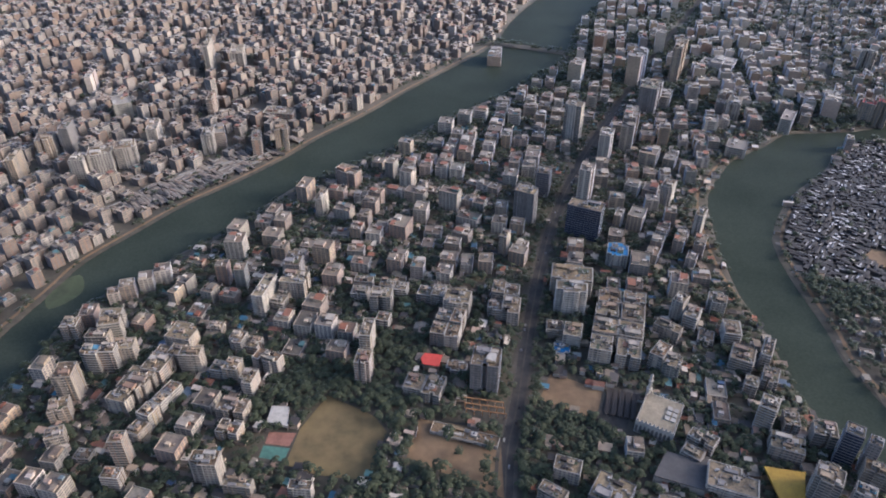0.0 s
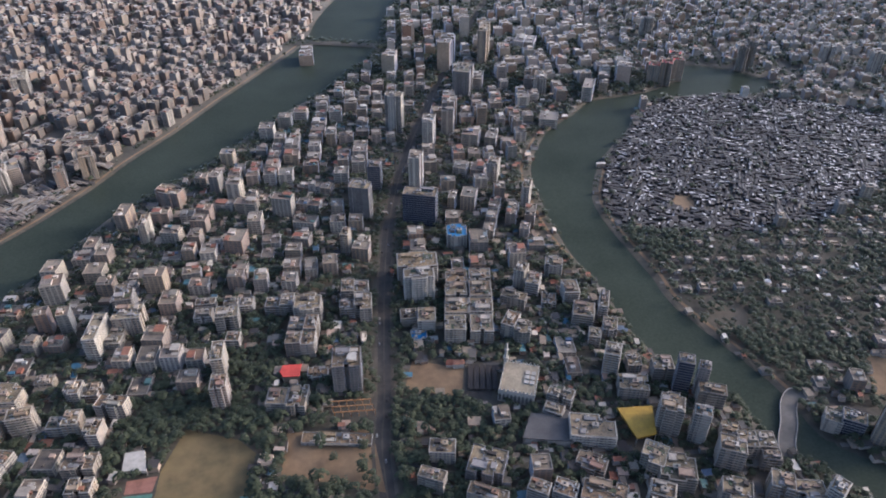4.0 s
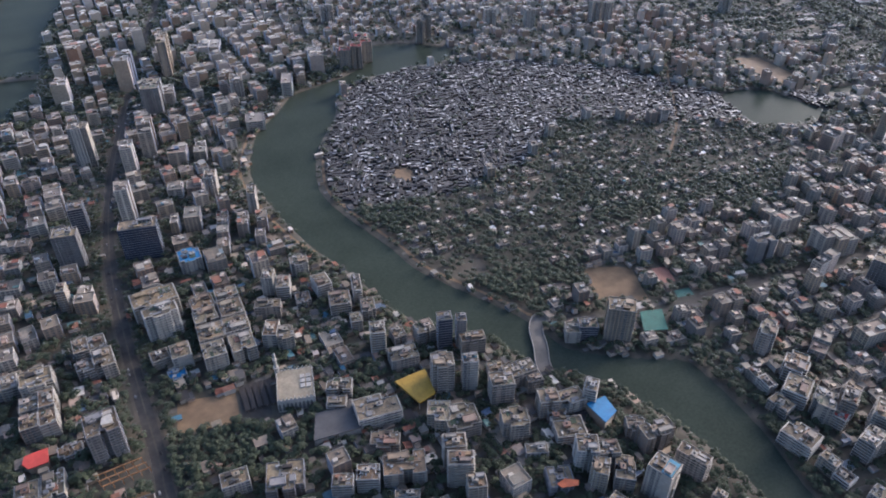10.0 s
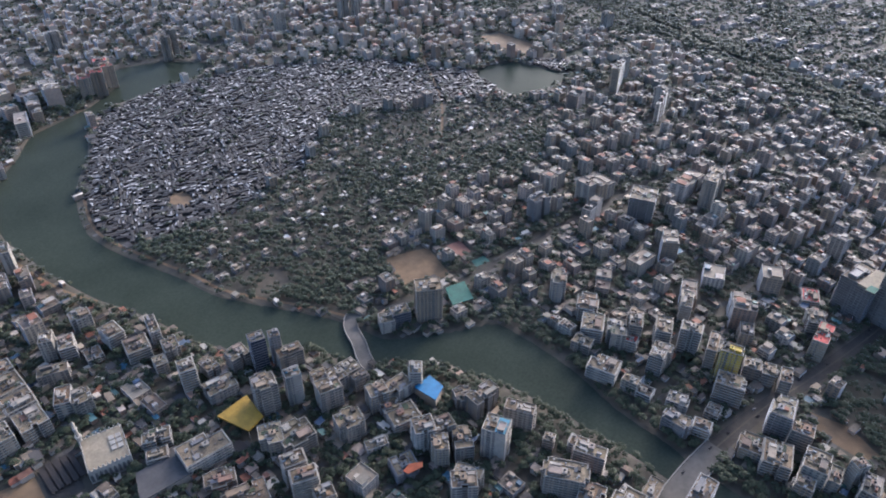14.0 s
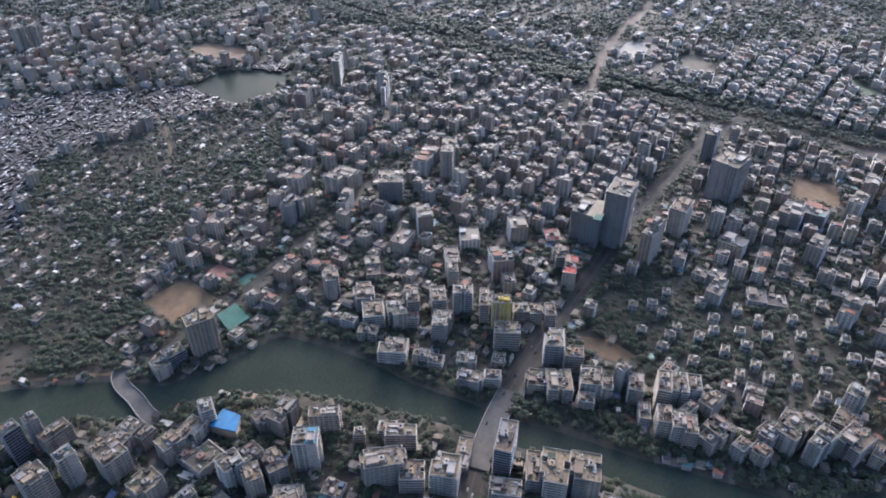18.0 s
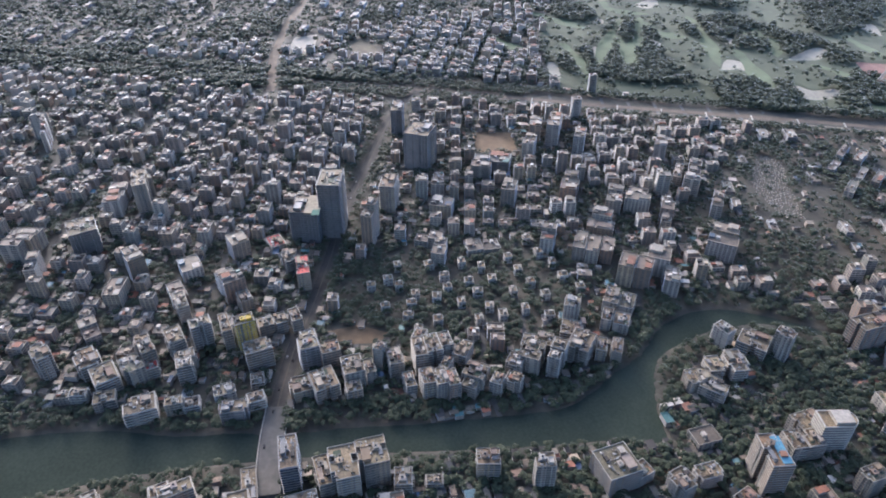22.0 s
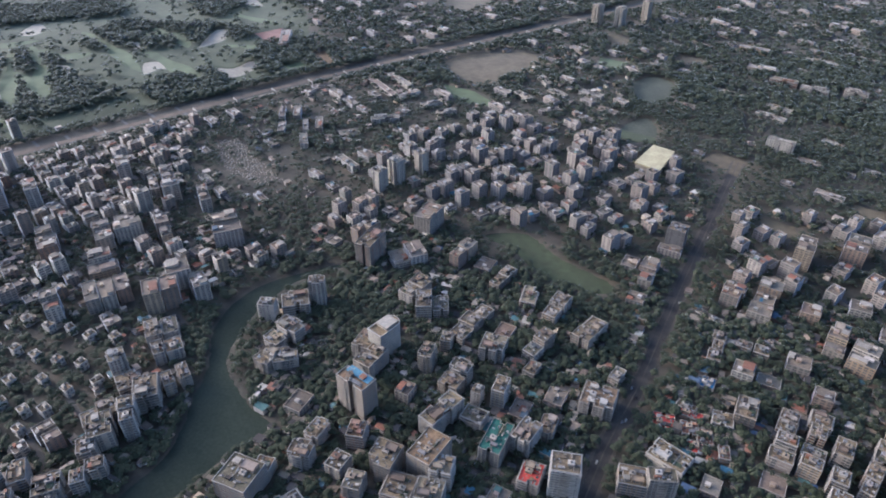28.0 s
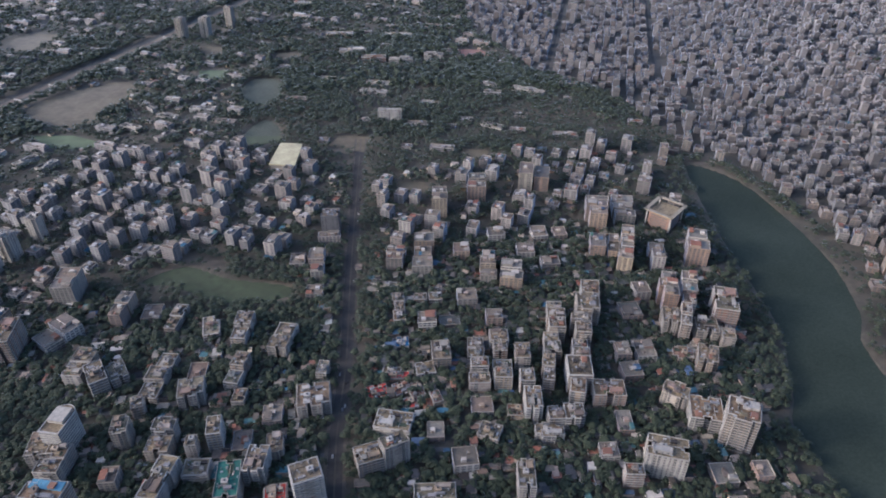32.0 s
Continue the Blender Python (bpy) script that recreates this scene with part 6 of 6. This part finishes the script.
# ---- long pale buildings in the woods ----
for x, y, w, d, storeys, turn, kind in ((-79, -1376, 52, 15, 3, -10, "tan"), (-116, -1330, 46, 15, 3, -10, "brick"), (-166, -1308, 45, 14, 3, -10, "pale"), (-231, -1312, 36, 14, 4, -11, "pale"), (-110, -1208, 46, 14, 2, -28, "pale"),
                                         (-99, -1172, 48, 14, 2, -28, "pale"), (-113, -1058, 38, 14, 6, -14, "pale"), (-72, -1063, 16, 12, 1, 20, "white"), (-305, -1166, 34, 12, 2, -38, "pale"), (-369, -1128, 58, 16, 2, -36, "pale"),
                                         (-272, -1005, 36, 13, 1, -38, "pale"), (-236, -1035, 20, 12, 1, -15, "pale"), (-190, -1110, 34, 12, 1, -30, "pale"), (-30, -1250, 44, 13, 1, -22, "pale"), (36, -1170, 38, 13, 1, -18, "brick"),
                                         (282, -1180, 44, 12, 2, -52, "pale"), (248, -1140, 40, 12, 1, -30, "pale"), (190, -1150, 42, 13, 2, -14, "pale"), (297, -1100, 36, 12, 2, -34, "pale"), (240, -1060, 34, 12, 2, 40, "white"),
                                         (-180, -1460, 60, 15, 2, -16, "pale"), (-60, -1480, 56, 15, 3, -10, "tan"), (538, -1043, 92, 12, 2, -35, "white"), (482, -1032, 42, 12, 2, 61, "white"), (522, -1082, 70, 12, 2, -33, "pale"),
                                         (508, -866, 30, 22, 1, 40, "pale"), (475, -925, 44, 14, 3, 30, "pale"), (640, -1010, 34, 16, 1, 50, "white"), (828, -1188, 86, 20, 3, -62, "white"), (430, -1010, 34, 12, 2, 50, "pale"), (395, -990, 30, 13, 2, 50, "pale")):
    flats(x, y, w, d, storeys, turn, kind)
for x, y, w, storeys in ((1256, 945, 20, 15), (1527, 793, 22, 14), (1476, 530, 20, 11), (1469, 416, 20, 12), (1226, 307, 20, 14), (1132, 212, 18, 12), (816, 1323, 26, 12), (1072, 1082, 22, 12), (1124, 1014, 20, 13), (1273, 926, 20, 15)):
    flats(x, y, w, 18, storeys, -28, "pale")
for x, y, storeys in ((392, -737, 10), (378, -762, 11), (358, -803, 10), (261, -1525, 14), (214, -1533, 13), (168, -1583, 14)):
    flats(x, y, 17, 17, storeys, -22, "pale")

# ---- railway beside the highway: two pale tracks, cross beams every 70 m ----
d = np.gradient(HIGHWAY, axis=0)
d /= np.linalg.norm(d, axis=1)[:, None]
side_way = np.c_[-d[:, 1], d[:, 0]]
rails = Pile()
for off in (-17, -25):
    rails.quads(ribbon((HIGHWAY + side_way * off)[len(HIGHWAY) * 2 // 5:], 2.6, 0.9 + 0.1 * (off < -20)))
rails.make("railway", [M_CREAM], label="pale railway tracks beside the highway", category="railway", kind="structure")
seg = np.linalg.norm(np.diff(HIGHWAY, axis=0), axis=1)
total = np.concatenate([[0], np.cumsum(seg)])
gantry = None
for s in np.arange(40, total[-1] - 10, 70.0):
    k = min(int(np.searchsorted(total, s)) - 1, len(seg) - 1)
    p = HIGHWAY[k] + (HIGHWAY[k + 1] - HIGHWAY[k]) * (s - total[k]) / seg[k] - side_way[k] * 21
    if p[0] > 985 or p[1] < -1620:
        continue
    m = pose(p[0], p[1], 0, 0, 0, math.degrees(math.atan2(side_way[k][1], side_way[k][0])))
    if gantry is None:
        gantry = new("signal_gantry")
        beam = Pile()
        beam.solid(box(-9, -0.9, 7, 9, 0.9, 8.2), BOX_FACES)
        part("beam", beam, M_WHITE, gantry)
        for sx in (-8.5, 8.5):
            leg = Pile()
            leg.solid(box(sx - 0.4, -0.5, 0, sx + 0.4, 0.5, 7), BOX_FACES)
            part("leg", leg, M_WHITE, gantry)
        tagged(gantry, "pale steel gantry over the railway tracks", "gantry", group="railway gantries")
        gantry.matrix_basis = m
    else:
        copy_thing(gantry, m)
near_line = far_from(HIGHWAY, cx, cyy)
stamp((near_line < 42) & (chart == FREE), BANK)
stamp(near_line < np.where(cx > 1000, 8, 25), PAVED)
# turn in degrees, lot width and depth, street width, lots between streets, storeys from and to, share built
DISTRICTS = {
    1: (-12.0, 23, 25, 8, 6, 4, 8, 0.86),
    2: (-31.0, 15, 16, 3.5, 9, 2, 7, 0.90),
    13: (-23.0, 12.5, 12, 2, 13, 1, 5, 0.97),
    14: (-33.0, 15, 19, 9, 5, 3, 6, 0.95),
    15: (-61.0, 46, 14, 8, 3, 2, 4, 0.9),
    3: (-7.0, 23, 25, 9, 6, 3, 8, 0.66),
    4: (-22.7, 16, 18, 6, 8, 2, 8, 0.90),
    5: (-24.0, 17, 19, 7, 9, 2, 6, 0.74),
    6: (-15.0, 20, 22, 10, 8, 1, 3, 0.50),
    7: (-30.0, 18, 20, 8, 7, 2, 8, 0.66),
    8: (-20.0, 55, 60, 20, 5, 1, 3, 0.30),
    12: (-28.0, 40, 36, 14, 5, 1, 4, 0.60),
}

for code, (turn, lot_w, lot_d, street, every, low, high, share) in DISTRICTS.items():
    a = radians(turn)
    c, s = math.cos(a), math.sin(a)
    us, vs, u = [], [], -3200.0
    while u < 3200:
        us.append(u)
        u += lot_w + (street if len(us) % every == 0 else 0)
    v = -3200.0
    while v < 3200:
        vs.append(v)
        v += lot_d + (street if len(vs) % 2 == 0 else 1.0)
    uu, vv = [g.ravel() for g in np.meshgrid(us, vs)]
    px, py = c * uu - s * vv, s * uu + c * vv
    ok = (np.hypot(px, py) < 2150) & (np.hypot(px, py) > 240)
    px, py = px[ok], py[ok]
    ok = (district(px, py) == code) & (rng.random(len(px)) < share)
    for x, y in zip(px[ok], py[ok]):
        reach = math.hypot(x, y)
        if code in (1, 3, 4) and rng.random() < ({1: 0.06, 3: 0.22, 4: 0.05}[code] if reach < 760 else 0) or (-185 < x < 120 and 340 < y < 510):
            continue
        w, d = lot_w * rng.uniform(0.60, 0.96), lot_d * rng.uniform(0.60, 0.96)
        if code in (8, 12):
            w, d = rng.uniform(14, 44), rng.uniform(9, 15)
        if code == 6:
            w, d = rng.uniform(6, 15), rng.uniform(6, 12)
        storeys = int(rng.integers(low, high))
        if code in (1, 3, 4) and reach < 760:
            storeys = int(rng.integers(2, 7 if code != 3 else 5))
        if code in (1, 2, 4, 13) and rng.random() < 0.08:
            storeys += int(rng.integers(2, 6))
        jitter = radians(rng.normal(0, 5.0 if code == 2 else 3.0 if code == 13 else 2.0))
        x, y = x + rng.uniform(-1.5, 1.5), y + rng.uniform(-1.5, 1.5)
        if code in (2, 13, 14):
            w, d = lot_w * rng.uniform(0.74, 0.99), lot_d * rng.uniform(0.74, 0.99)
        if claim(x, y, w, d, a + jitter, -1.2 if code in (2, 13, 14) else 1.0):
            houses.append((x, y, w, d, storeys, a + jitter, code))


near = sorted(houses, key=lambda q: math.hypot(q[0], q[1]))
NEAR = [q for q in near if q[6] in (1, 3, 4) and q[4] > 2][:54]
chosen = set(map(id, NEAR))
for x, y, w, d, storeys, turn, code in NEAR:
    put_house(x, y, w, d, storeys, turn, str(rr.choice(["", "", "", "", "", "white", "tan", "brick"])))
for q in near:
    if id(q) not in chosen:
        plain_house(piles.setdefault(q[6], Pile()), *q[:6], rng)
TOWN = {1: "blocks along the avenue", 2: "crowded brick and plaster quarter", 13: "crowded low quarter beyond the trees", 3: "blocks north of the crossing", 4: "flats beyond the west lake", 5: "low flats in the hazy west",
        6: "small houses under trees", 7: "flats by the northern pond", 8: "long low buildings among trees", 14: "planned rows of white flats", 15: "rows of barrack blocks", 12: "low barracks and sheds among trees"}
for code, p in piles.items():
    p.make("distant_houses", [M_BRICKY if code == 2 else M_LOWCITY if code == 13 else M_GREYCITY if code in (7, 8, 12) else M_WALLS, M_ROOFS, M_GLASS, M_TRIMS, M_REDS, M_TIN, M_SHEETS], label=TOWN[code] + ", flat roofs", category="houses", kind="stuff")

# ---- tin roofs of the slum ----
tin = Pile()
spots = []
for gx0 in np.arange(400, 1140, 5.8):
    for gy0 in np.arange(460, 1020, 7.6):
        spots.append((gx0 + rng.uniform(-1.5, 1.5), gy0 + rng.uniform(-1.5, 1.5)))
for key in ("shore_huts", "pond_huts"):
    lo, hi = AREAS[key].min(0), AREAS[key].max(0)
    spots += [(a + rng.uniform(-1, 1), b + rng.uniform(-1, 1)) for a in np.arange(lo[0], hi[0], 6.0) for b in np.arange(lo[1], hi[1], 7.0)]
spots = np.array(spots)
spots = spots[district(spots[:, 0], spots[:, 1]) == 9]
for x, y in spots:
    row, col = cell(x, y)
    if chart[row, col] not in (FREE,) or rng.random() < 0.10:
        continue
    plot = math.floor(x / 47 + 0.6 * math.sin(y / 61)) * 7 + math.floor(y / 39 + 0.5 * math.sin(x / 53)) * 13
    lie = -32 + 6 * math.sin(x / 90) + 5 * math.cos(y / 70) + (90 if plot % 2 == 0 else 0)
    w, d, h, t = rng.uniform(1.6, 2.9), rng.uniform(2.4, 6.8) * (1.5 if rng.random() < 0.08 else 1), rng.uniform(2.5, 4.6), radians(lie + rng.normal(0, 6))
    if x < 0:
        w, d, t = w * 1.1, d * 1.5, radians(48 + rng.normal(0, 5) + (90 if plot % 5 == 0 else 0))
    rise = rng.uniform(0.25, 0.7)
    tip = rng.normal(0, 0.15)
    v = [(-w, -d, h - tip), (w, -d, h - tip), (w, d, h + tip), (-w, d, h + tip), (0, -d, h + rise - tip), (0, d, h + rise + tip)]
    tin.solid(place(v, x, y, t), [(0, 4, 5, 3), (4, 1, 2, 5)], 3 if x < 0 and rng.random() < 0.75 else 0)
    tin.solid(place(box(-w * 0.85, -d * 0.85, 0, w * 0.85, d * 0.85, h), x, y, t), BOX_FACES[:4], 1)
    # Pale sheets over some roofs, glints by colour.
    bright = 0 if x < 0 else 0.42 if plot % 3 == 0 else 0.28 if plot % 3 == 1 else 0.16
    if rng.random() < bright:
        s0, wide = rng.uniform(-0.98, -0.4), rng.uniform(0.6, 0.95)
        out, inn, k = -w * 0.98, -w * (0.98 - wide), rise * wide
        sheet = [(out, d * s0, h + 0.25 - tip), (inn, d * s0, h + 0.25 + k - tip), (inn, d * (s0 + 1.2), h + 0.25 + k + tip), (out, d * (s0 + 1.2), h + 0.25 + tip)]
        tin.quads(place(sheet, x, y, t), 2)
tin.make("slum_houses", [M_TIN, M_HUT, M_GLINT_TIN, M_ROOFS], label="crowded low huts with rusted tin roofs", category="houses", kind="stuff")


# ---- gravestones ----
stones = Pile()
lo, hi = AREAS["graves"].min(0), AREAS["graves"].max(0)
for gx0 in np.arange(lo[0], hi[0], 4.6):
    for gy0 in np.arange(lo[1], hi[1], 3.4):
        x, y = gx0 + rng.uniform(-1.2, 1.2), gy0 + rng.uniform(-0.8, 0.8)
        row, col = cell(x, y)
        if chart[row, col] == FREE and inside(AREAS["graves"], np.array(x), np.array(y)) and rng.random() < 0.75:
            stones.solid(place(box(-1.2, -0.55, 0, 1.2, 0.55, rng.uniform(0.4, 0.9)), x, y, radians(-40 + rng.normal(0, 8))), BOX_FACES[:5])
stones.make("gravestones", [M_TRIMS], label="rows of pale weathered gravestones on bare ground", category="graves", kind="stuff")

# ---- sheds, garages and walls in the yards ----
yards = Pile()
rows, cols = np.nonzero((chart == FREE) | (chart == YARD))
px, py = cols * STEP - 2300 + 2.0, rows * STEP - 2300 + 2.0
kind_of = district(px, py)
odds = np.select([kind_of == 1, kind_of == 3, kind_of == 4, kind_of == 6, np.isin(kind_of, (5, 7, 12))], [0.10, 0.11, 0.085, 0.05, 0.02], 0.0)
pick = (rng.random(len(px)) < odds) & (np.hypot(px, py) < 1400) & (np.hypot(px, py) > 240)
SHED_TURN = {1: -12, 3: -7, 4: -23, 5: -24, 6: -15, 7: -30, 12: -28}
for x, y, k in zip(px[pick], py[pick], kind_of[pick]):
    w, d, h = rng.uniform(2, 6.5), rng.uniform(1.6, 4.6), rng.uniform(2.4, 6.5)
    if k == 6:
        w, d, h = w * 0.7, d * 0.6, h * 0.7
    a = radians(SHED_TURN[int(k)] + rng.choice([0, 90]) + rng.normal(0, 3))
    tone = int(rng.choice([0, 1, 1, 1, 1, 2, 2, 2, 0, 0, 1, 1, 2, 3, 4])) if k not in (3, 6) else int(rng.choice([0, 1, 1, 1, 2, 2, 2, 2, 1, 1, 3, 4])) if k == 3 else int(rng.choice([1, 2, 2, 2, 2, 5, 5, 1]))
    yards.solid(place(box(-w, -d, 0, w, d, h), x, y, a), BOX_FACES[:4], 0)
    lift = rng.uniform(0, 0.8)
    yards.solid(place([(-w - 0.3, -d - 0.3, h), (w + 0.3, -d - 0.3, h), (w + 0.3, d + 0.3, h + lift), (-w - 0.3, d + 0.3, h + lift)], x, y, a), [(0, 1, 2, 3)], tone)
    r0, c0 = cell(x, y)
    chart[r0, c0] = BUILT
yards.make("yard_sheds", [M_WALLS, M_ROOFS, M_TIN, M_REDS, M_SHEETS, M_GLINT_TIN], label="low sheds and outbuildings with tin and concrete roofs", category="sheds", kind="stuff")

# ---- lanes between the blocks ----
lanes = Pile()
for code, (turn, lot_w, lot_d, street, every, low, high, share) in DISTRICTS.items():
    if code not in (1, 3, 4):
        continue
    a = radians(turn)
    c, s = math.cos(a), math.sin(a)
    v, count = -3200.0, 0
    while v < 3200:
        count += 1
        v += lot_d + (street if count % 2 == 0 else 1.0)
        if count % 2:
            continue
        mid = v - street / 2 - lot_d / 2
        u = np.arange(-1300, 1300, 8.0)
        x, y = c * u - s * mid, s * u + c * mid
        r0, c0 = cell(x, y)
        ok = (district(x, y) == code) & np.isin(chart[r0, c0], (FREE, YARD, PAVED)) & (np.hypot(x, y) < 1200) & (np.hypot(x, y) > 240)
        for q in u[ok]:
            lanes.quads(place([(q - 4, mid - 2.4, 0.1), (q + 4, mid - 2.4, 0.1), (q + 4, mid + 2.4, 0.1), (q - 4, mid + 2.4, 0.1)], 0, 0, a))
            rr0, cc0 = cell(c * q - s * mid, s * q + c * mid)
            chart[rr0, cc0] = PAVED
lanes.make("side_lanes", [M_LANE], label="narrow pale lanes between the blocks", category="road", kind="structure")

# ---- trees ----
def crown(r, size, clumps):
    """Leaf clumps strewn over a lumpy crown."""
    k = r.normal(size=(clumps, 3))
    k /= np.linalg.norm(k, axis=1)[:, None]
    k[:, 2] = np.abs(k[:, 2]) * 1.0 - 0.25
    lump = 0.75 + 0.35 * np.sin(k[:, 0:1] * 3 + r.uniform(0, 6)) * np.cos(k[:, 1:2] * 3 + r.uniform(0, 6))
    centre = k * lump * np.array((1, 1, 0.75)) * r.uniform(0.75, 1.0, (clumps, 1))
    n = k * 0.5 + np.array((0, 0, 0.8)) + r.normal(0, 0.16, (clumps, 3))
    n /= np.linalg.norm(n, axis=1)[:, None]
    u = np.cross(n, r.normal(size=(clumps, 3)))
    u /= np.linalg.norm(u, axis=1)[:, None]
    w = np.cross(n, u)
    s = r.uniform(0.24, 0.44, (clumps, 1)) * math.sqrt(24 / max(clumps, 24))
    q = np.stack([centre - u * s, centre - w * s * 0.8, centre + u * s, centre + w * s * 0.8], 1)
    return q * size


CROWNS = [crown(rng, 1.0, 40) for _ in range(14)]
FAR_CROWNS = [crown(rng, 1.12, 14) for _ in range(14)]


def tree(r, size, height):
    """A street tree: a tapered trunk with three limbs, and a crown of leaf clumps."""
    thing = new("tree")
    trunk = Pile()

    def limb(a, b, ra, rb):
        a, b = np.array(a, float), np.array(b, float)
        d = (b - a) / np.linalg.norm(b - a)
        u = np.cross(d, (0.3, 0.9, 0.1))
        u /= np.linalg.norm(u)
        v = np.cross(d, u)
        ring = [(math.cos(k * math.tau / 6), math.sin(k * math.tau / 6)) for k in range(6)]
        trunk.solid([p + (u * c + v * s) * q for p, q in ((a, ra), (b, rb)) for c, s in ring], [(k, (k + 1) % 6, 6 + (k + 1) % 6, 6 + k) for k in range(6)])

    fork = (r.uniform(-0.3, 0.3), r.uniform(-0.3, 0.3), height * 0.45)
    limb((0, 0, 0), fork, 0.45, 0.3)
    for k in range(3):
        a = k * 2.1 + r.uniform(0, 1)
        limb(fork, (math.cos(a) * size * 0.5, math.sin(a) * size * 0.5, height * 0.85), 0.25, 0.08)
    part("trunk", trunk, M_BARK, thing)
    leaves = Pile()
    q = crown(r, size, 90).reshape(-1, 3) * (1, 1, 0.85)
    q[:, 2] += height * 0.8
    leaves.quads(q)
    part("crown", leaves, M_LEAF, thing, "dark green leafy crown")
    return tagged(thing, "dark green broad-crowned tree on dry ground", "tree", group="trees round the sports field")


forest = [tree(rng, rng.uniform(4.5, 7), rng.uniform(7, 11)) for _ in range(8)]
planted = [False] * 8
PARK = np.array([(-20, 400), (-60, 360), (60, 500), (120, 420), (230, 400), (-180, 470), (-90, 500), (40, 380)])
count = 0
for _ in range(2600):
    c = PARK[int(rng.integers(0, len(PARK)))]
    x, y = rng.normal(c[0], 55), rng.normal(c[1], 40)
    r0, c0 = cell(x, y)
    edge_of_site = inside(AREAS["sand_site"], np.array(x), np.array(y)) and rng.random() < 0.05
    if count >= 150 or not (chart[r0, c0] in (FREE, BANK) or edge_of_site):
        continue
    chart[r0, c0] = BUILT
    k = int(rng.integers(0, 8))
    m = pose(x, y, 0, 0, 0, rng.uniform(0, 360)) @ Matrix.Scale(rng.uniform(0.8, 1.15), 4)
    if planted[k]:
        copy_thing(forest[k], m)
    else:
        forest[k].matrix_basis = m
        planted[k] = True
    count += 1
rows, cols = np.nonzero((chart == FREE) | (chart == BANK) | (chart == YARD))
tx, ty = cols * STEP - 2300 + 2.0, rows * STEP - 2300 + 2.0
code = district(tx, ty)
dist = np.hypot(tx, ty)
SHARE = {1: 0.36, 2: 0.02, 3: 0.55, 4: 0.30, 5: 0.12, 6: 0.46, 7: 0.22, 8: 0.36, 9: 0.018, 10: 0.34, 11: 0.34, 12: 0.22, 13: 0.006, 14: 0.30, 15: 0.5, 16: 0.05}
want = np.array([SHARE[k] for k in range(1, 17)])[code - 1]
want = np.where(chart[rows, cols] == BANK, np.where(far_from(HIGHWAY, tx, ty) < 45, 0.6, np.where((tx > 300) | (far_from(AVENUE, tx, ty) < 22) | (ty < 300), 0.42, 0.22)), want)
for key in GROVES:
    want = np.where(inside(AREAS[key], tx, ty), 0.62, want)
cluster = np.sin(tx / 55 + 1.3 * np.sin(ty / 70)) + np.sin(ty / 48 + 1.1 * np.sin(tx / 63))
want = np.where(np.isin(code, (11, 8, 12)), want * np.where(cluster > 0.1, 1.6, np.where(code == 11, 0.15, 0.8)), want)
want = np.where(code == 6, want * np.where(cluster > 0.3, 1.3, 0.65), want)
want = np.where((code == 2) & (ty < 300) & (dist < 900), 0.16, want)
want = np.where(dist > 1300, want * 0.7, want)
ok = (rng.random(len(tx)) < want) & (dist < 2150) & (dist > 240)
woods = Pile()
for x, y in zip(tx[ok], ty[ok]):
    size = rng.uniform(2.6, 5.8) * (1.6 if math.hypot(x, y) > 1200 else 1.0)
    q = (CROWNS if math.hypot(x, y) < 800 else FAR_CROWNS)[int(rng.integers(0, 14))] * size * np.array((1, 1, rng.uniform(0.75, 1.1)))
    q = place(q, x + rng.uniform(-2, 2), y + rng.uniform(-2, 2), rng.uniform(0, 6.28))
    q[:, 2] += size * 0.6 + rng.uniform(1.5, 4)
    woods.quads(q)
woods.make("street_trees", [M_LEAF], label="dark green dusty trees with a haze sheen between the houses", category="trees", kind="stuff")
for k in range(8):
    if not planted[k]:
        forest[k].matrix_basis = pose(-95 + 9 * k, 352 + 3 * (k % 3), 0)
